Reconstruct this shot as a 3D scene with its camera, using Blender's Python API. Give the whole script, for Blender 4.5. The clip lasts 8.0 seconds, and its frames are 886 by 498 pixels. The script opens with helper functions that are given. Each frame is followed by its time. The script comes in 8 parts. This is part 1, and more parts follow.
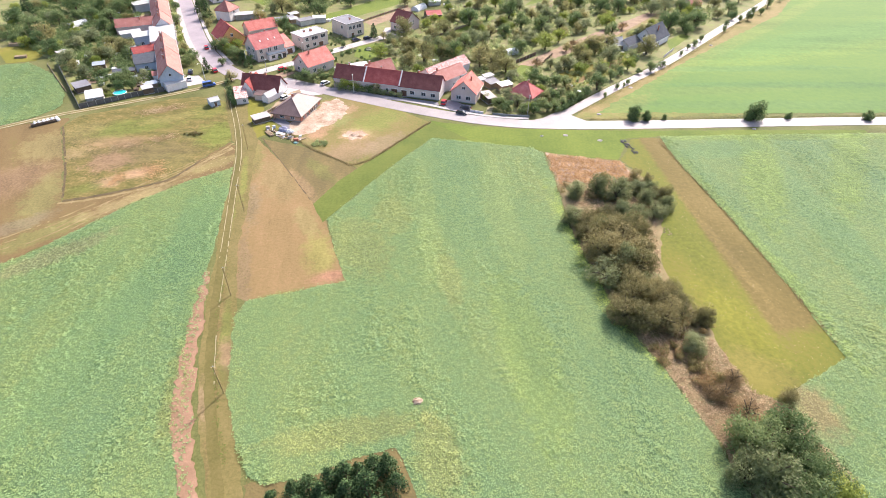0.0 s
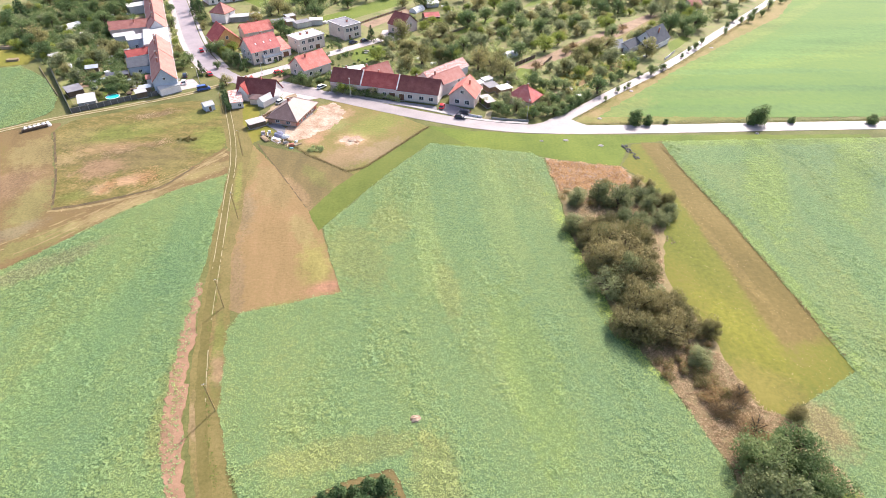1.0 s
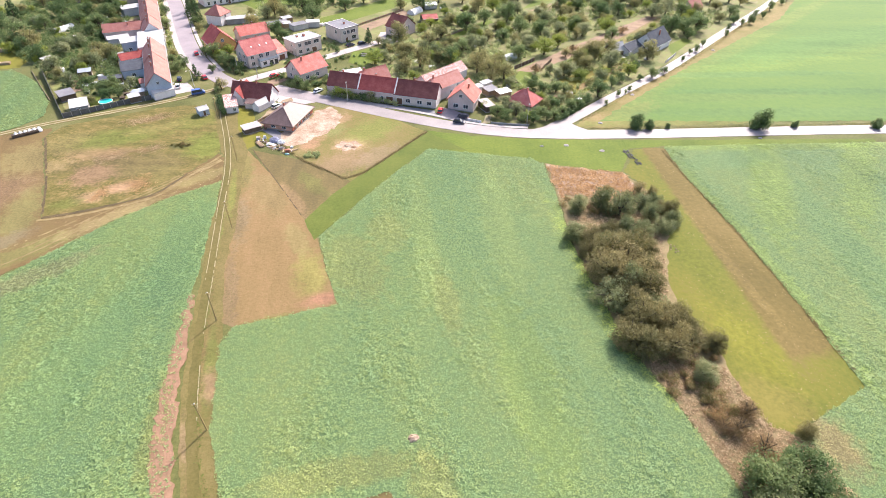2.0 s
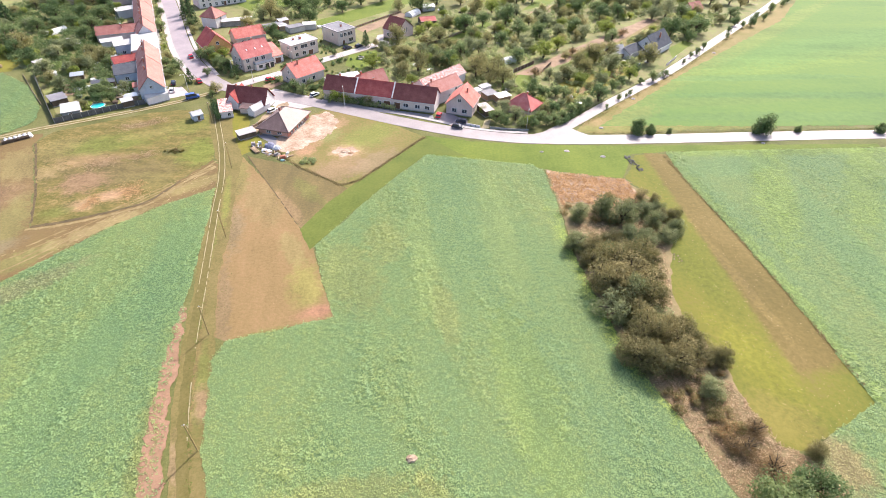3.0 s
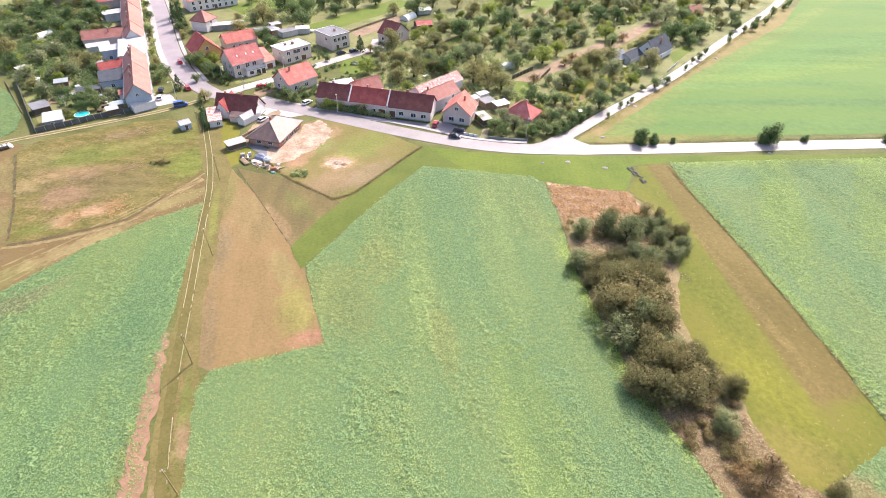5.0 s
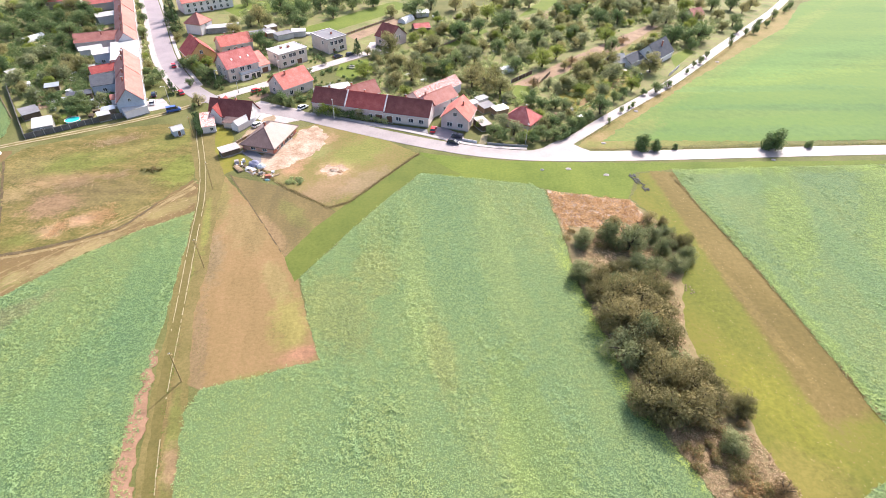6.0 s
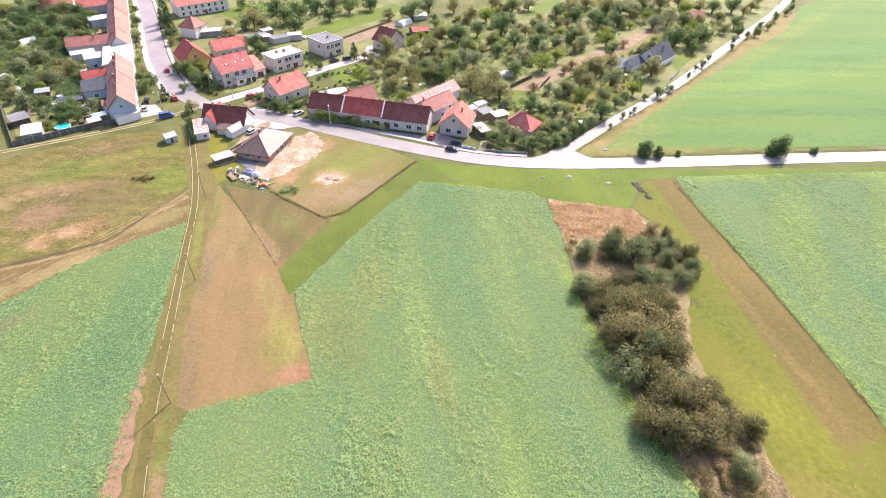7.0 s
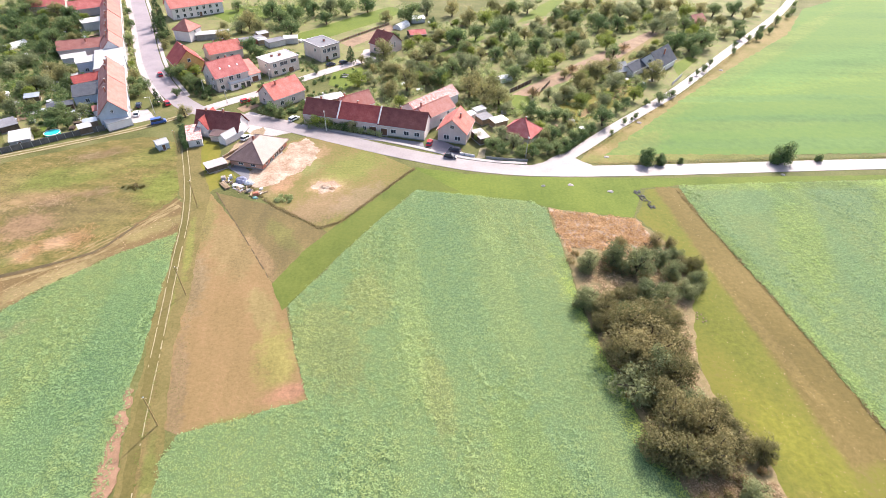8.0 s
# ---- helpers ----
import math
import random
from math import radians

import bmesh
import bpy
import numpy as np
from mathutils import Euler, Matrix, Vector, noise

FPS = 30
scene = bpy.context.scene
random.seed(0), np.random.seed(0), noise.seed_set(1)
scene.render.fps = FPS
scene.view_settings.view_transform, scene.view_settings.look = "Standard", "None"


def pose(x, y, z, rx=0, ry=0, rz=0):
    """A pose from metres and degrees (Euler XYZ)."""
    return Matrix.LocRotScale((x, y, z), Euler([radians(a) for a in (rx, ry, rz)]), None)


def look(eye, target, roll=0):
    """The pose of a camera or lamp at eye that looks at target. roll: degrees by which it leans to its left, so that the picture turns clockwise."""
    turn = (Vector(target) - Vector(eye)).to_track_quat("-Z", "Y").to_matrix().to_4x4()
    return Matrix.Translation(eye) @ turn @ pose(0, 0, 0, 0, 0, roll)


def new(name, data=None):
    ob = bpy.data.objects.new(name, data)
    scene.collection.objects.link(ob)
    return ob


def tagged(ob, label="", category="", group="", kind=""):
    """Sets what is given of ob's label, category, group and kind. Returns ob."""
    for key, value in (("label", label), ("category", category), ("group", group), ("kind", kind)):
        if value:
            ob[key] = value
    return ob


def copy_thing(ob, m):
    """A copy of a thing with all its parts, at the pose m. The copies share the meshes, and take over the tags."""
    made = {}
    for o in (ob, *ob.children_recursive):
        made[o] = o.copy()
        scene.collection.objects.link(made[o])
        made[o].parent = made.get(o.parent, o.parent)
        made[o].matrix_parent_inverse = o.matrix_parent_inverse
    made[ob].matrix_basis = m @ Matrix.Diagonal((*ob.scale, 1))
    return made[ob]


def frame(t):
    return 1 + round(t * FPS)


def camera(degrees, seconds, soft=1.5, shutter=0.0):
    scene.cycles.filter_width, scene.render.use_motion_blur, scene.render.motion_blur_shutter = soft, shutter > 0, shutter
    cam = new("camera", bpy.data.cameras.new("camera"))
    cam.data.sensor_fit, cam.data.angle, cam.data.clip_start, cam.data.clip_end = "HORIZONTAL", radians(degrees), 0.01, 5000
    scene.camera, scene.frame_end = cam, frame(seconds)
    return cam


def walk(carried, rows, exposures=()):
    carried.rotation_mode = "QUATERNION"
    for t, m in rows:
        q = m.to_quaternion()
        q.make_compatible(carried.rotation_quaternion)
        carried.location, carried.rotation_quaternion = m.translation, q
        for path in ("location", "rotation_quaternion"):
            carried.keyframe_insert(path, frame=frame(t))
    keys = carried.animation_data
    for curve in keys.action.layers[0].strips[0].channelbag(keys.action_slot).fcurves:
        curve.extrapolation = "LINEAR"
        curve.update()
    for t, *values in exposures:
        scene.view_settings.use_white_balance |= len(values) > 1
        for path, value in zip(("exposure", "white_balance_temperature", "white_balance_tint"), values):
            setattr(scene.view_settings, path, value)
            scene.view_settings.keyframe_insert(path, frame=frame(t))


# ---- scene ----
# ---- the camera and its flight: a drone 85 m up, looking 40 degrees down ----
cam = camera(80.2, 8.0, soft=0.45)
ROWS = [  # seconds, x, y, z, yaw, pitch, roll
    (0.0, 0.00, 0.00, 85.00, 0.01, -39.65, 1.21),
    (0.5, -0.01, 1.85, 84.95, -0.10, -39.65, 1.26),
    (1.0, -0.01, 3.76, 84.91, -0.19, -39.64, 1.25),
    (1.5, -0.02, 5.68, 84.86, -0.27, -39.65, 1.25),
    (3.0, -0.16, 11.46, 84.84, -0.62, -39.64, 1.36),
    (3.5, -0.28, 13.26, 84.82, -0.76, -39.65, 1.44),
    (4.0, -0.39, 15.09, 84.78, -0.92, -39.64, 1.49),
    (4.5, -0.47, 16.96, 84.72, -1.04, -39.65, 1.54),
    (6.0, -0.34, 23.24, 84.47, -1.37, -39.59, 1.69),
    (6.5, -0.37, 25.47, 84.39, -1.48, -39.57, 1.73),
    (7.0, -0.42, 27.71, 84.33, -1.60, -39.51, 1.74),
    (7.5, -0.43, 29.97, 84.25, -1.73, -39.47, 1.85),
    (8.0, -0.42, 32.25, 84.14, -1.87, -39.43, 1.91),
]
walk(cam, [(t, pose(x, y, z, 0, 0, yaw) @ pose(0, 0, 0, 90 + pitch, 0, 0) @ pose(0, 0, 0, 0, 0, roll)) for t, x, y, z, yaw, pitch, roll in ROWS],
     exposures=[(0.0, 0.84), (8.0, 0.84)])

# ---- sky and sun: late-morning sun ahead and to the right ----
SUN_UP, SUN_TURN = 44.0, 31.0
world = bpy.data.worlds.new("sky")
scene.world = world
world.use_nodes = True
sky = world.node_tree.nodes.new("ShaderNodeTexSky")
sky.sky_type, sky.sun_disc = "NISHITA", False
sky.sun_elevation, sky.sun_rotation = radians(SUN_UP), radians(SUN_TURN)
sky.air_density, sky.dust_density, sky.ozone_density = 0.85, 3.0, 0.45
back = world.node_tree.nodes["Background"]
back.inputs["Strength"].default_value = 0.2
world.node_tree.links.new(sky.outputs["Color"], back.inputs["Color"])
sun = new("sun", bpy.data.lights.new("sun", "SUN"))
sun.data.energy, sun.data.angle, sun.data.color = 4.3, radians(0.6), (1.0, 0.93, 0.86)
sun.matrix_world = look((0, 0, 0), (-math.sin(radians(SUN_TURN)) * math.cos(radians(SUN_UP)), -math.cos(radians(SUN_TURN)) * math.cos(radians(SUN_UP)), -math.sin(radians(SUN_UP))))

# ---- materials ----
def mat(name, stops, scale=1.0, fine=8.0, rough=0.85, bump=0.3, spec=0.2, metal=0.0, island=0.0, obj=0.0, stretch=(1, 1, 1), leafy=0.0, rows=0.0, turn=0.0, mixfine=0.45, other=(), lines=(), spots=()):
    """A procedural surface: colour stops over a coarse and a fine noise, with bump; island / obj vary it piece by piece; leafy lets light through; rows: courses of tiles up the slope;
    other: a second set of stops, beyond all the lines (a, b, c, soft): a x + b y > c, with a ragged border;
    spots: ragged stains (x, y, half length, half width, turn, colour, strength)."""
    m = bpy.data.materials.new(name)
    m.use_nodes = True
    nt = m.node_tree
    N, K = nt.nodes, nt.links.new
    shader = N["Principled BSDF"]
    co = N.new("ShaderNodeTexCoord")
    mp = N.new("ShaderNodeMapping")
    mp.vector_type = "TEXTURE"
    mp.inputs["Scale"].default_value = [1 / s for s in stretch]
    mp.inputs["Rotation"].default_value = (0, 0, radians(turn))
    K(co.outputs["Object"], mp.inputs["Vector"])
    n1, n2 = N.new("ShaderNodeTexNoise"), N.new("ShaderNodeTexNoise")
    n1.inputs["Scale"].default_value, n1.inputs["Detail"].default_value, n1.inputs["Roughness"].default_value = scale, 5, 0.6
    n2.inputs["Scale"].default_value, n2.inputs["Detail"].default_value, n2.inputs["Roughness"].default_value = fine, 4, 0.7
    K(mp.outputs["Vector"], n1.inputs["Vector"])
    K(co.outputs["Object"], n2.inputs["Vector"])

    def calc(op, a, b):
        n = N.new("ShaderNodeMath")
        n.operation = op
        for i, v in enumerate((a, b)):
            if isinstance(v, (int, float)):
                n.inputs[i].default_value = v
            else:
                K(v, n.inputs[i])
        return n.outputs[0]

    f = calc("ADD", calc("MULTIPLY", n1.outputs["Fac"], 1 - mixfine), calc("MULTIPLY", n2.outputs["Fac"], mixfine))
    if island:
        geo = N.new("ShaderNodeNewGeometry")
        f = calc("ADD", f, calc("MULTIPLY", calc("SUBTRACT", geo.outputs["Random Per Island"], 0.5), island))
    if obj:
        info = N.new("ShaderNodeObjectInfo")
        f = calc("ADD", f, calc("MULTIPLY", calc("SUBTRACT", info.outputs["Random"], 0.5), obj))
    ramp = N.new("ShaderNodeValToRGB")
    el = ramp.color_ramp.elements
    while len(el) < len(stops):
        el.new(0.5)
    for i, c in enumerate(stops):
        el[i].position = 0.37 + 0.26 * i / max(1, len(stops) - 1)
        el[i].color = (*c, 1)
    K(f, ramp.inputs["Fac"])
    colour = ramp.outputs["Color"]
    if other:
        ramp2 = N.new("ShaderNodeValToRGB")
        e2 = ramp2.color_ramp.elements
        while len(e2) < len(other):
            e2.new(0.5)
        for i, c in enumerate(other):
            e2[i].position = 0.37 + 0.26 * i / max(1, len(other) - 1)
            e2[i].color = (*c, 1)
        K(f, ramp2.inputs["Fac"])
        xyz = N.new("ShaderNodeSeparateXYZ")
        K(co.outputs["Object"], xyz.inputs["Vector"])
        n3 = N.new("ShaderNodeTexNoise")
        n3.inputs["Scale"].default_value, n3.inputs["Detail"].default_value, n3.inputs["Roughness"].default_value = 0.25, 6, 0.75
        K(co.outputs["Object"], n3.inputs["Vector"])
        fac = None
        for la, lb, lc, soft in lines:
            d = calc("ADD", calc("MULTIPLY", xyz.outputs["X"], la), calc("MULTIPLY", xyz.outputs["Y"], lb))
            d = calc("ADD", calc("DIVIDE", calc("SUBTRACT", d, lc), soft), calc("MULTIPLY", calc("SUBTRACT", n3.outputs["Fac"], 0.5), 2.4))
            d = calc("MINIMUM", calc("MAXIMUM", calc("ADD", d, 0.5), 0.0), 1.0)
            fac = d if fac is None else calc("MULTIPLY", fac, d)
        mixc = N.new("ShaderNodeMix")
        mixc.data_type = "RGBA"
        K(fac, mixc.inputs["Factor"])
        K(colour, mixc.inputs["A"])
        K(ramp2.outputs["Color"], mixc.inputs["B"])
        colour = mixc.outputs["Result"]
    if spots:
        n4 = N.new("ShaderNodeTexNoise")
        n4.inputs["Scale"].default_value, n4.inputs["Detail"].default_value, n4.inputs["Roughness"].default_value = 0.3, 7, 0.78
        K(co.outputs["Object"], n4.inputs["Vector"])
        shade = calc("ADD", calc("MULTIPLY", f, 2.6), -0.3)
        for sx, sy, ra, rb, st, tint, amount in spots:
            ms = N.new("ShaderNodeMapping")
            ms.vector_type = "TEXTURE"
            ms.inputs["Location"].default_value = (sx, sy, 0)
            ms.inputs["Rotation"].default_value = (0, 0, radians(st))
            ms.inputs["Scale"].default_value = (ra, rb, 40)
            K(co.outputs["Object"], ms.inputs["Vector"])
            ln = N.new("ShaderNodeVectorMath")
            ln.operation = "LENGTH"
            K(ms.outputs["Vector"], ln.inputs[0])
            d = calc("ADD", calc("SUBTRACT", 1.0, ln.outputs["Value"]), calc("MULTIPLY", calc("SUBTRACT", n4.outputs["Fac"], 0.5), 3.0))
            d = calc("MINIMUM", calc("MAXIMUM", calc("MULTIPLY", calc("ADD", d, 0.25), 1.1), 0.0), amount)
            sc = N.new("ShaderNodeVectorMath")
            sc.operation = "SCALE"
            sc.inputs[0].default_value = tint
            K(shade, sc.inputs["Scale"])
            ms2 = N.new("ShaderNodeMix")
            ms2.data_type = "RGBA"
            K(d, ms2.inputs["Factor"])
            K(colour, ms2.inputs["A"])
            K(sc.outputs["Vector"], ms2.inputs["B"])
            colour = ms2.outputs["Result"]
    K(colour, shader.inputs["Base Color"])
    shader.inputs["Roughness"].default_value = rough
    shader.inputs["Specular IOR Level"].default_value = spec
    shader.inputs["Metallic"].default_value = metal
    height = n2.outputs["Fac"]
    if rows:
        wave = N.new("ShaderNodeTexWave")
        wave.bands_direction, wave.wave_profile = "Z", "SAW"
        wave.inputs["Scale"].default_value = rows
        wave.inputs["Distortion"].default_value = 0.3
        K(co.outputs["Object"], wave.inputs["Vector"])
        height = calc("ADD", calc("MULTIPLY", height, 0.4), wave.outputs["Fac"])
    if bump:
        bp = N.new("ShaderNodeBump")
        bp.inputs["Strength"].default_value, bp.inputs["Distance"].default_value = min(1.0, bump), 0.1
        K(height, bp.inputs["Height"])
        K(bp.outputs["Normal"], shader.inputs["Normal"])
    if leafy:
        tr, mx = N.new("ShaderNodeBsdfTranslucent"), N.new("ShaderNodeMixShader")
        K(colour, tr.inputs["Color"])
        mx.inputs["Fac"].default_value = leafy
        K(shader.outputs["BSDF"], mx.inputs[1])
        K(tr.outputs["BSDF"], mx.inputs[2])
        K(mx.outputs["Shader"], N["Material Output"].inputs["Surface"])
    return m


M_GRASS = mat("meadow_grass", [(0.0664, 0.0685, 0.0213), (0.0913, 0.0967, 0.0298), (0.1245, 0.1208, 0.0425), (0.1577, 0.137, 0.068)], 0.06, 1.6, bump=0.6)
M_LAWN = mat("lawn", [(0.0709, 0.1042, 0.0135), (0.1058, 0.1395, 0.0203), (0.1418, 0.1674, 0.0271)], 0.05, 1.2, bump=0.5)
M_STRIP = mat("green_strip", [(0.0683, 0.0918, 0.0162), (0.0924, 0.1137, 0.0211), (0.1164, 0.1312, 0.0275)], 0.08, 1.2, bump=0.5)
M_YELLOW = mat("yellowish_grass", [(0.101, 0.112, 0.0162), (0.138, 0.133, 0.018), (0.17, 0.15, 0.0252), (0.161, 0.125, 0.036)], 0.05, 0.9, bump=0.5, stretch=(1, 0.5, 1), turn=8, mixfine=0.3)
M_STRIPR = mat("yellow_grass_and_brown_stubble", [(0.088, 0.1, 0.016), (0.115, 0.119, 0.018), (0.14, 0.13, 0.022), (0.142, 0.118, 0.032)], 0.05, 0.9, bump=0.5, stretch=(1, 0.5, 1), turn=8, mixfine=0.45, other=[(0.095, 0.074, 0.022), (0.13, 0.096, 0.029), (0.17, 0.122, 0.045)], lines=[(1, 0.06, 76.2, 1.6), (-0.2, 1, 62.0, 3.0)], spots=[(65, 80, 14, 5, 105, (0.155, 0.15, 0.02), 0.8), (64, 66, 5, 8, 60, (0.17, 0.14, 0.036), 0.6), (62, 112, 14, 3, 100, (0.125, 0.135, 0.018), 0.6), (72, 105, 18, 1.2, 98, (0.19, 0.135, 0.05), 0.5)])
MOWN_SPOTS = [(-30.5, 99.5, 9, 4, 105, (0.192, 0.175, 0.051), 0.75), (-27.0, 91.6, 4.5, 2.2, 20, (0.276, 0.14, 0.09), 0.85), (-36, 84.6, 8, 1.6, 19, (0.143, 0.149, 0.039), 0.6), (-47.3, 92, 14, 1.6, 106, (0.15, 0.11, 0.066), 0.5), (-54, 121, 10, 2.4, 105, (0.169, 0.127, 0.073), 0.7), (-37, 113, 7, 2.5, 120, (0.179, 0.153, 0.06), 0.5), (-60, 145, 11, 3, 103, (0.148, 0.135, 0.043), 0.7), (-50, 134, 12, 5, 118, (0.179, 0.135, 0.06), 0.6)]
M_MOWN = mat("mown_brown", [(0.1573, 0.1053, 0.0449), (0.1848, 0.1242, 0.0545), (0.2123, 0.1354, 0.0641), (0.2439, 0.1543, 0.0802)], 0.09, 1.3, bump=0.8, stretch=(1.6, 0.5, 1), turn=15, mixfine=0.5, spots=MOWN_SPOTS)
M_OLIVE = mat("olive_fallow", [(0.095, 0.0754, 0.0333), (0.1283, 0.0966, 0.0399), (0.1662, 0.1196, 0.0522)], 0.12, 1.3, bump=0.8, stretch=(1.6, 0.5, 1), turn=10, spots=[(-42, 131, 10, 2, 125, (0.21, 0.135, 0.075), 0.6), (-38, 139, 8, 2.5, 125, (0.12, 0.12, 0.035), 0.6)])
PLOT_SPOTS = [(-45, 177, 11, 5.5, 62, (0.36, 0.25, 0.165), 0.75), (-30.6, 162.8, 5.5, 4.5, 20, (0.34, 0.215, 0.13), 0.8), (-31.9, 150, 12, 6, 45, (0.215, 0.14, 0.085), 0.65), (-20.7, 156, 9, 4, 55, (0.21, 0.15, 0.095), 0.6), (-24, 174, 12, 7, 55, (0.15, 0.165, 0.04), 0.75), (-38, 173, 5, 4, 60, (0.17, 0.175, 0.06), 0.7), (-44, 163, 7, 3, 60, (0.34, 0.19, 0.12), 0.75), (-37, 182, 5, 3, 20, (0.30, 0.18, 0.11), 0.6), (-48, 158, 8, 3, 130, (0.15, 0.14, 0.05), 0.5)]
M_PLOT = mat("rough_plot", [(0.1187, 0.1159, 0.0304), (0.1568, 0.133, 0.0427), (0.1843, 0.1377, 0.057), (0.209, 0.1472, 0.0712)], 0.05, 1.4, bump=0.5, mixfine=0.5, spots=PLOT_SPOTS)
MEADOW_SPOTS = [(-109, 154, 11, 4.5, 8, (0.258, 0.163, 0.09), 0.7), (-92.3, 135.2, 5.0, 3.4, 30, (0.31, 0.194, 0.116), 0.9), (-99, 130, 4.5, 3.2, 20, (0.284, 0.185, 0.103), 0.85), (-98, 147, 19, 8, 10, (0.122, 0.092, 0.04), 0.8), (-116, 160, 13, 7, 25, (0.14, 0.112, 0.045), 0.6), (-90, 148, 10, 5, 30, (0.135, 0.105, 0.042), 0.6), (-104, 141, 7, 6, 40, (0.206, 0.125, 0.077), 0.7), (-108, 165, 14, 6, 20, (0.107, 0.129, 0.024), 0.7), (-77, 161, 7, 9, 20, (0.12, 0.142, 0.026), 0.75), (-85, 160.5, 4, 2, 15, (0.065, 0.069, 0.026), 0.8), (-103.5, 126.5, 4, 3, 20, (0.103, 0.116, 0.026), 0.7), (-86, 179, 9, 6, 40, (0.129, 0.138, 0.03), 0.6), (-122, 163, 6, 5, 30, (0.172, 0.138, 0.052), 0.6), (-85, 143, 6, 5, 30, (0.146, 0.12, 0.043), 0.6), (-118, 146, 5, 4, 30, (0.215, 0.155, 0.077), 0.6), (-98, 172, 10, 3, 30, (0.181, 0.15, 0.052), 0.6)]
M_MEADOW = mat("dry_meadow", [(0.068, 0.068, 0.017), (0.112, 0.098, 0.026), (0.155, 0.118, 0.04), (0.22, 0.158, 0.07)], 0.2, 1.2, bump=0.6, stretch=(1, 1.7, 1), mixfine=0.5, spots=MEADOW_SPOTS)
M_BROWN = mat("ploughed_brown", [(0.1132, 0.0734, 0.0321), (0.1315, 0.0887, 0.0373), (0.153, 0.1028, 0.0456), (0.1376, 0.104, 0.0363)], 0.07, 1.6, bump=0.5, stretch=(2.2, 0.6, 1), turn=35, mixfine=0.5, spots=[(-128, 128, 16, 9, 60, (0.19, 0.122, 0.07), 0.8), (-113, 121, 5, 14, 12, (0.16, 0.145, 0.055), 0.7), (-103, 105, 13, 3.5, 45, (0.15, 0.15, 0.05), 0.6), (-88, 121, 14, 2.4, 45, (0.27, 0.215, 0.10), 0.6), (-71, 142, 10, 2.6, 48, (0.25, 0.205, 0.085), 0.6), (-128, 150, 8, 10, 30, (0.20, 0.165, 0.07), 0.6), (-112, 108, 9, 3, 45, (0.16, 0.125, 0.08), 0.6)])
M_SOIL = mat("pinkish_soil", [(0.185, 0.11, 0.066), (0.24, 0.14, 0.09), (0.30, 0.178, 0.118)], 0.3, 3.0, bump=0.5)
M_BEDSOIL = mat("garden_soil", [(0.17, 0.11, 0.08), (0.24, 0.16, 0.11), (0.30, 0.21, 0.14)], 0.2, 2.5, bump=0.5)
M_PALE = mat("pale_earth", [(0.235, 0.145, 0.095), (0.34, 0.245, 0.185), (0.46, 0.375, 0.305)], 0.3, 1.5, bump=0.3)
M_YARD = mat("sandy_yard", [(0.2, 0.145, 0.095), (0.28, 0.205, 0.14), (0.37, 0.285, 0.21)], 0.25, 1.5, bump=0.4)
M_STRAW = mat("dry_straw", [(0.15, 0.125, 0.06), (0.205, 0.155, 0.08), (0.27, 0.195, 0.11)], 0.4, 3.0, bump=0.6)
M_TRACK = mat("worn_track", [(0.1066, 0.0928, 0.0275), (0.1437, 0.1149, 0.0413), (0.1744, 0.1326, 0.055)], 0.2, 1.5, bump=0.8, mixfine=0.55, spots=[(-48, 77, 45, 0.8, 105.5, (0.15, 0.105, 0.045), 0.7), (-52, 92, 14, 1.0, 104, (0.14, 0.11, 0.04), 0.8), (-45, 72, 10, 1.2, 105, (0.11, 0.125, 0.03), 0.7), (-43.5, 68, 4, 1.4, 110, (0.23, 0.145, 0.085), 0.8), (-60, 134, 12, 1.0, 104, (0.16, 0.165, 0.04), 0.7), (-44, 57, 5, 1.5, 110, (0.22, 0.15, 0.085), 0.7), (-58, 116, 8, 1.2, 104, (0.14, 0.15, 0.035), 0.6)])
M_STRAWTRACK = mat("strawy_track", [(0.16, 0.115, 0.05), (0.21, 0.155, 0.075), (0.27, 0.205, 0.105)], 0.4, 2.0, bump=0.5)
M_LANE = mat("trodden_lane", [(0.085, 0.075, 0.022), (0.115, 0.095, 0.03), (0.14, 0.11, 0.042)], 0.15, 1.5, bump=0.6, mixfine=0.5)
M_RUT = mat("rut_dust", [(0.21, 0.17, 0.10), (0.28, 0.235, 0.15), (0.35, 0.30, 0.205)], 0.5, 3.0, bump=0.3)
M_ROAD = mat("sun_bleached_asphalt", [(0.2118, 0.1781, 0.1864), (0.2629, 0.2232, 0.2327), (0.3052, 0.2611, 0.2674)], 0.12, 2.5, rough=0.6, spec=0.4, bump=0.1)
M_STREET = mat("street_asphalt", [(0.205, 0.165, 0.185), (0.25, 0.205, 0.225), (0.295, 0.245, 0.262)], 0.15, 2.5, rough=0.6, spec=0.5, bump=0.1)
M_PAVE = mat("pale_pavement", [(0.32, 0.275, 0.272), (0.39, 0.34, 0.338), (0.45, 0.40, 0.395)], 0.3, 4.0, bump=0.2)
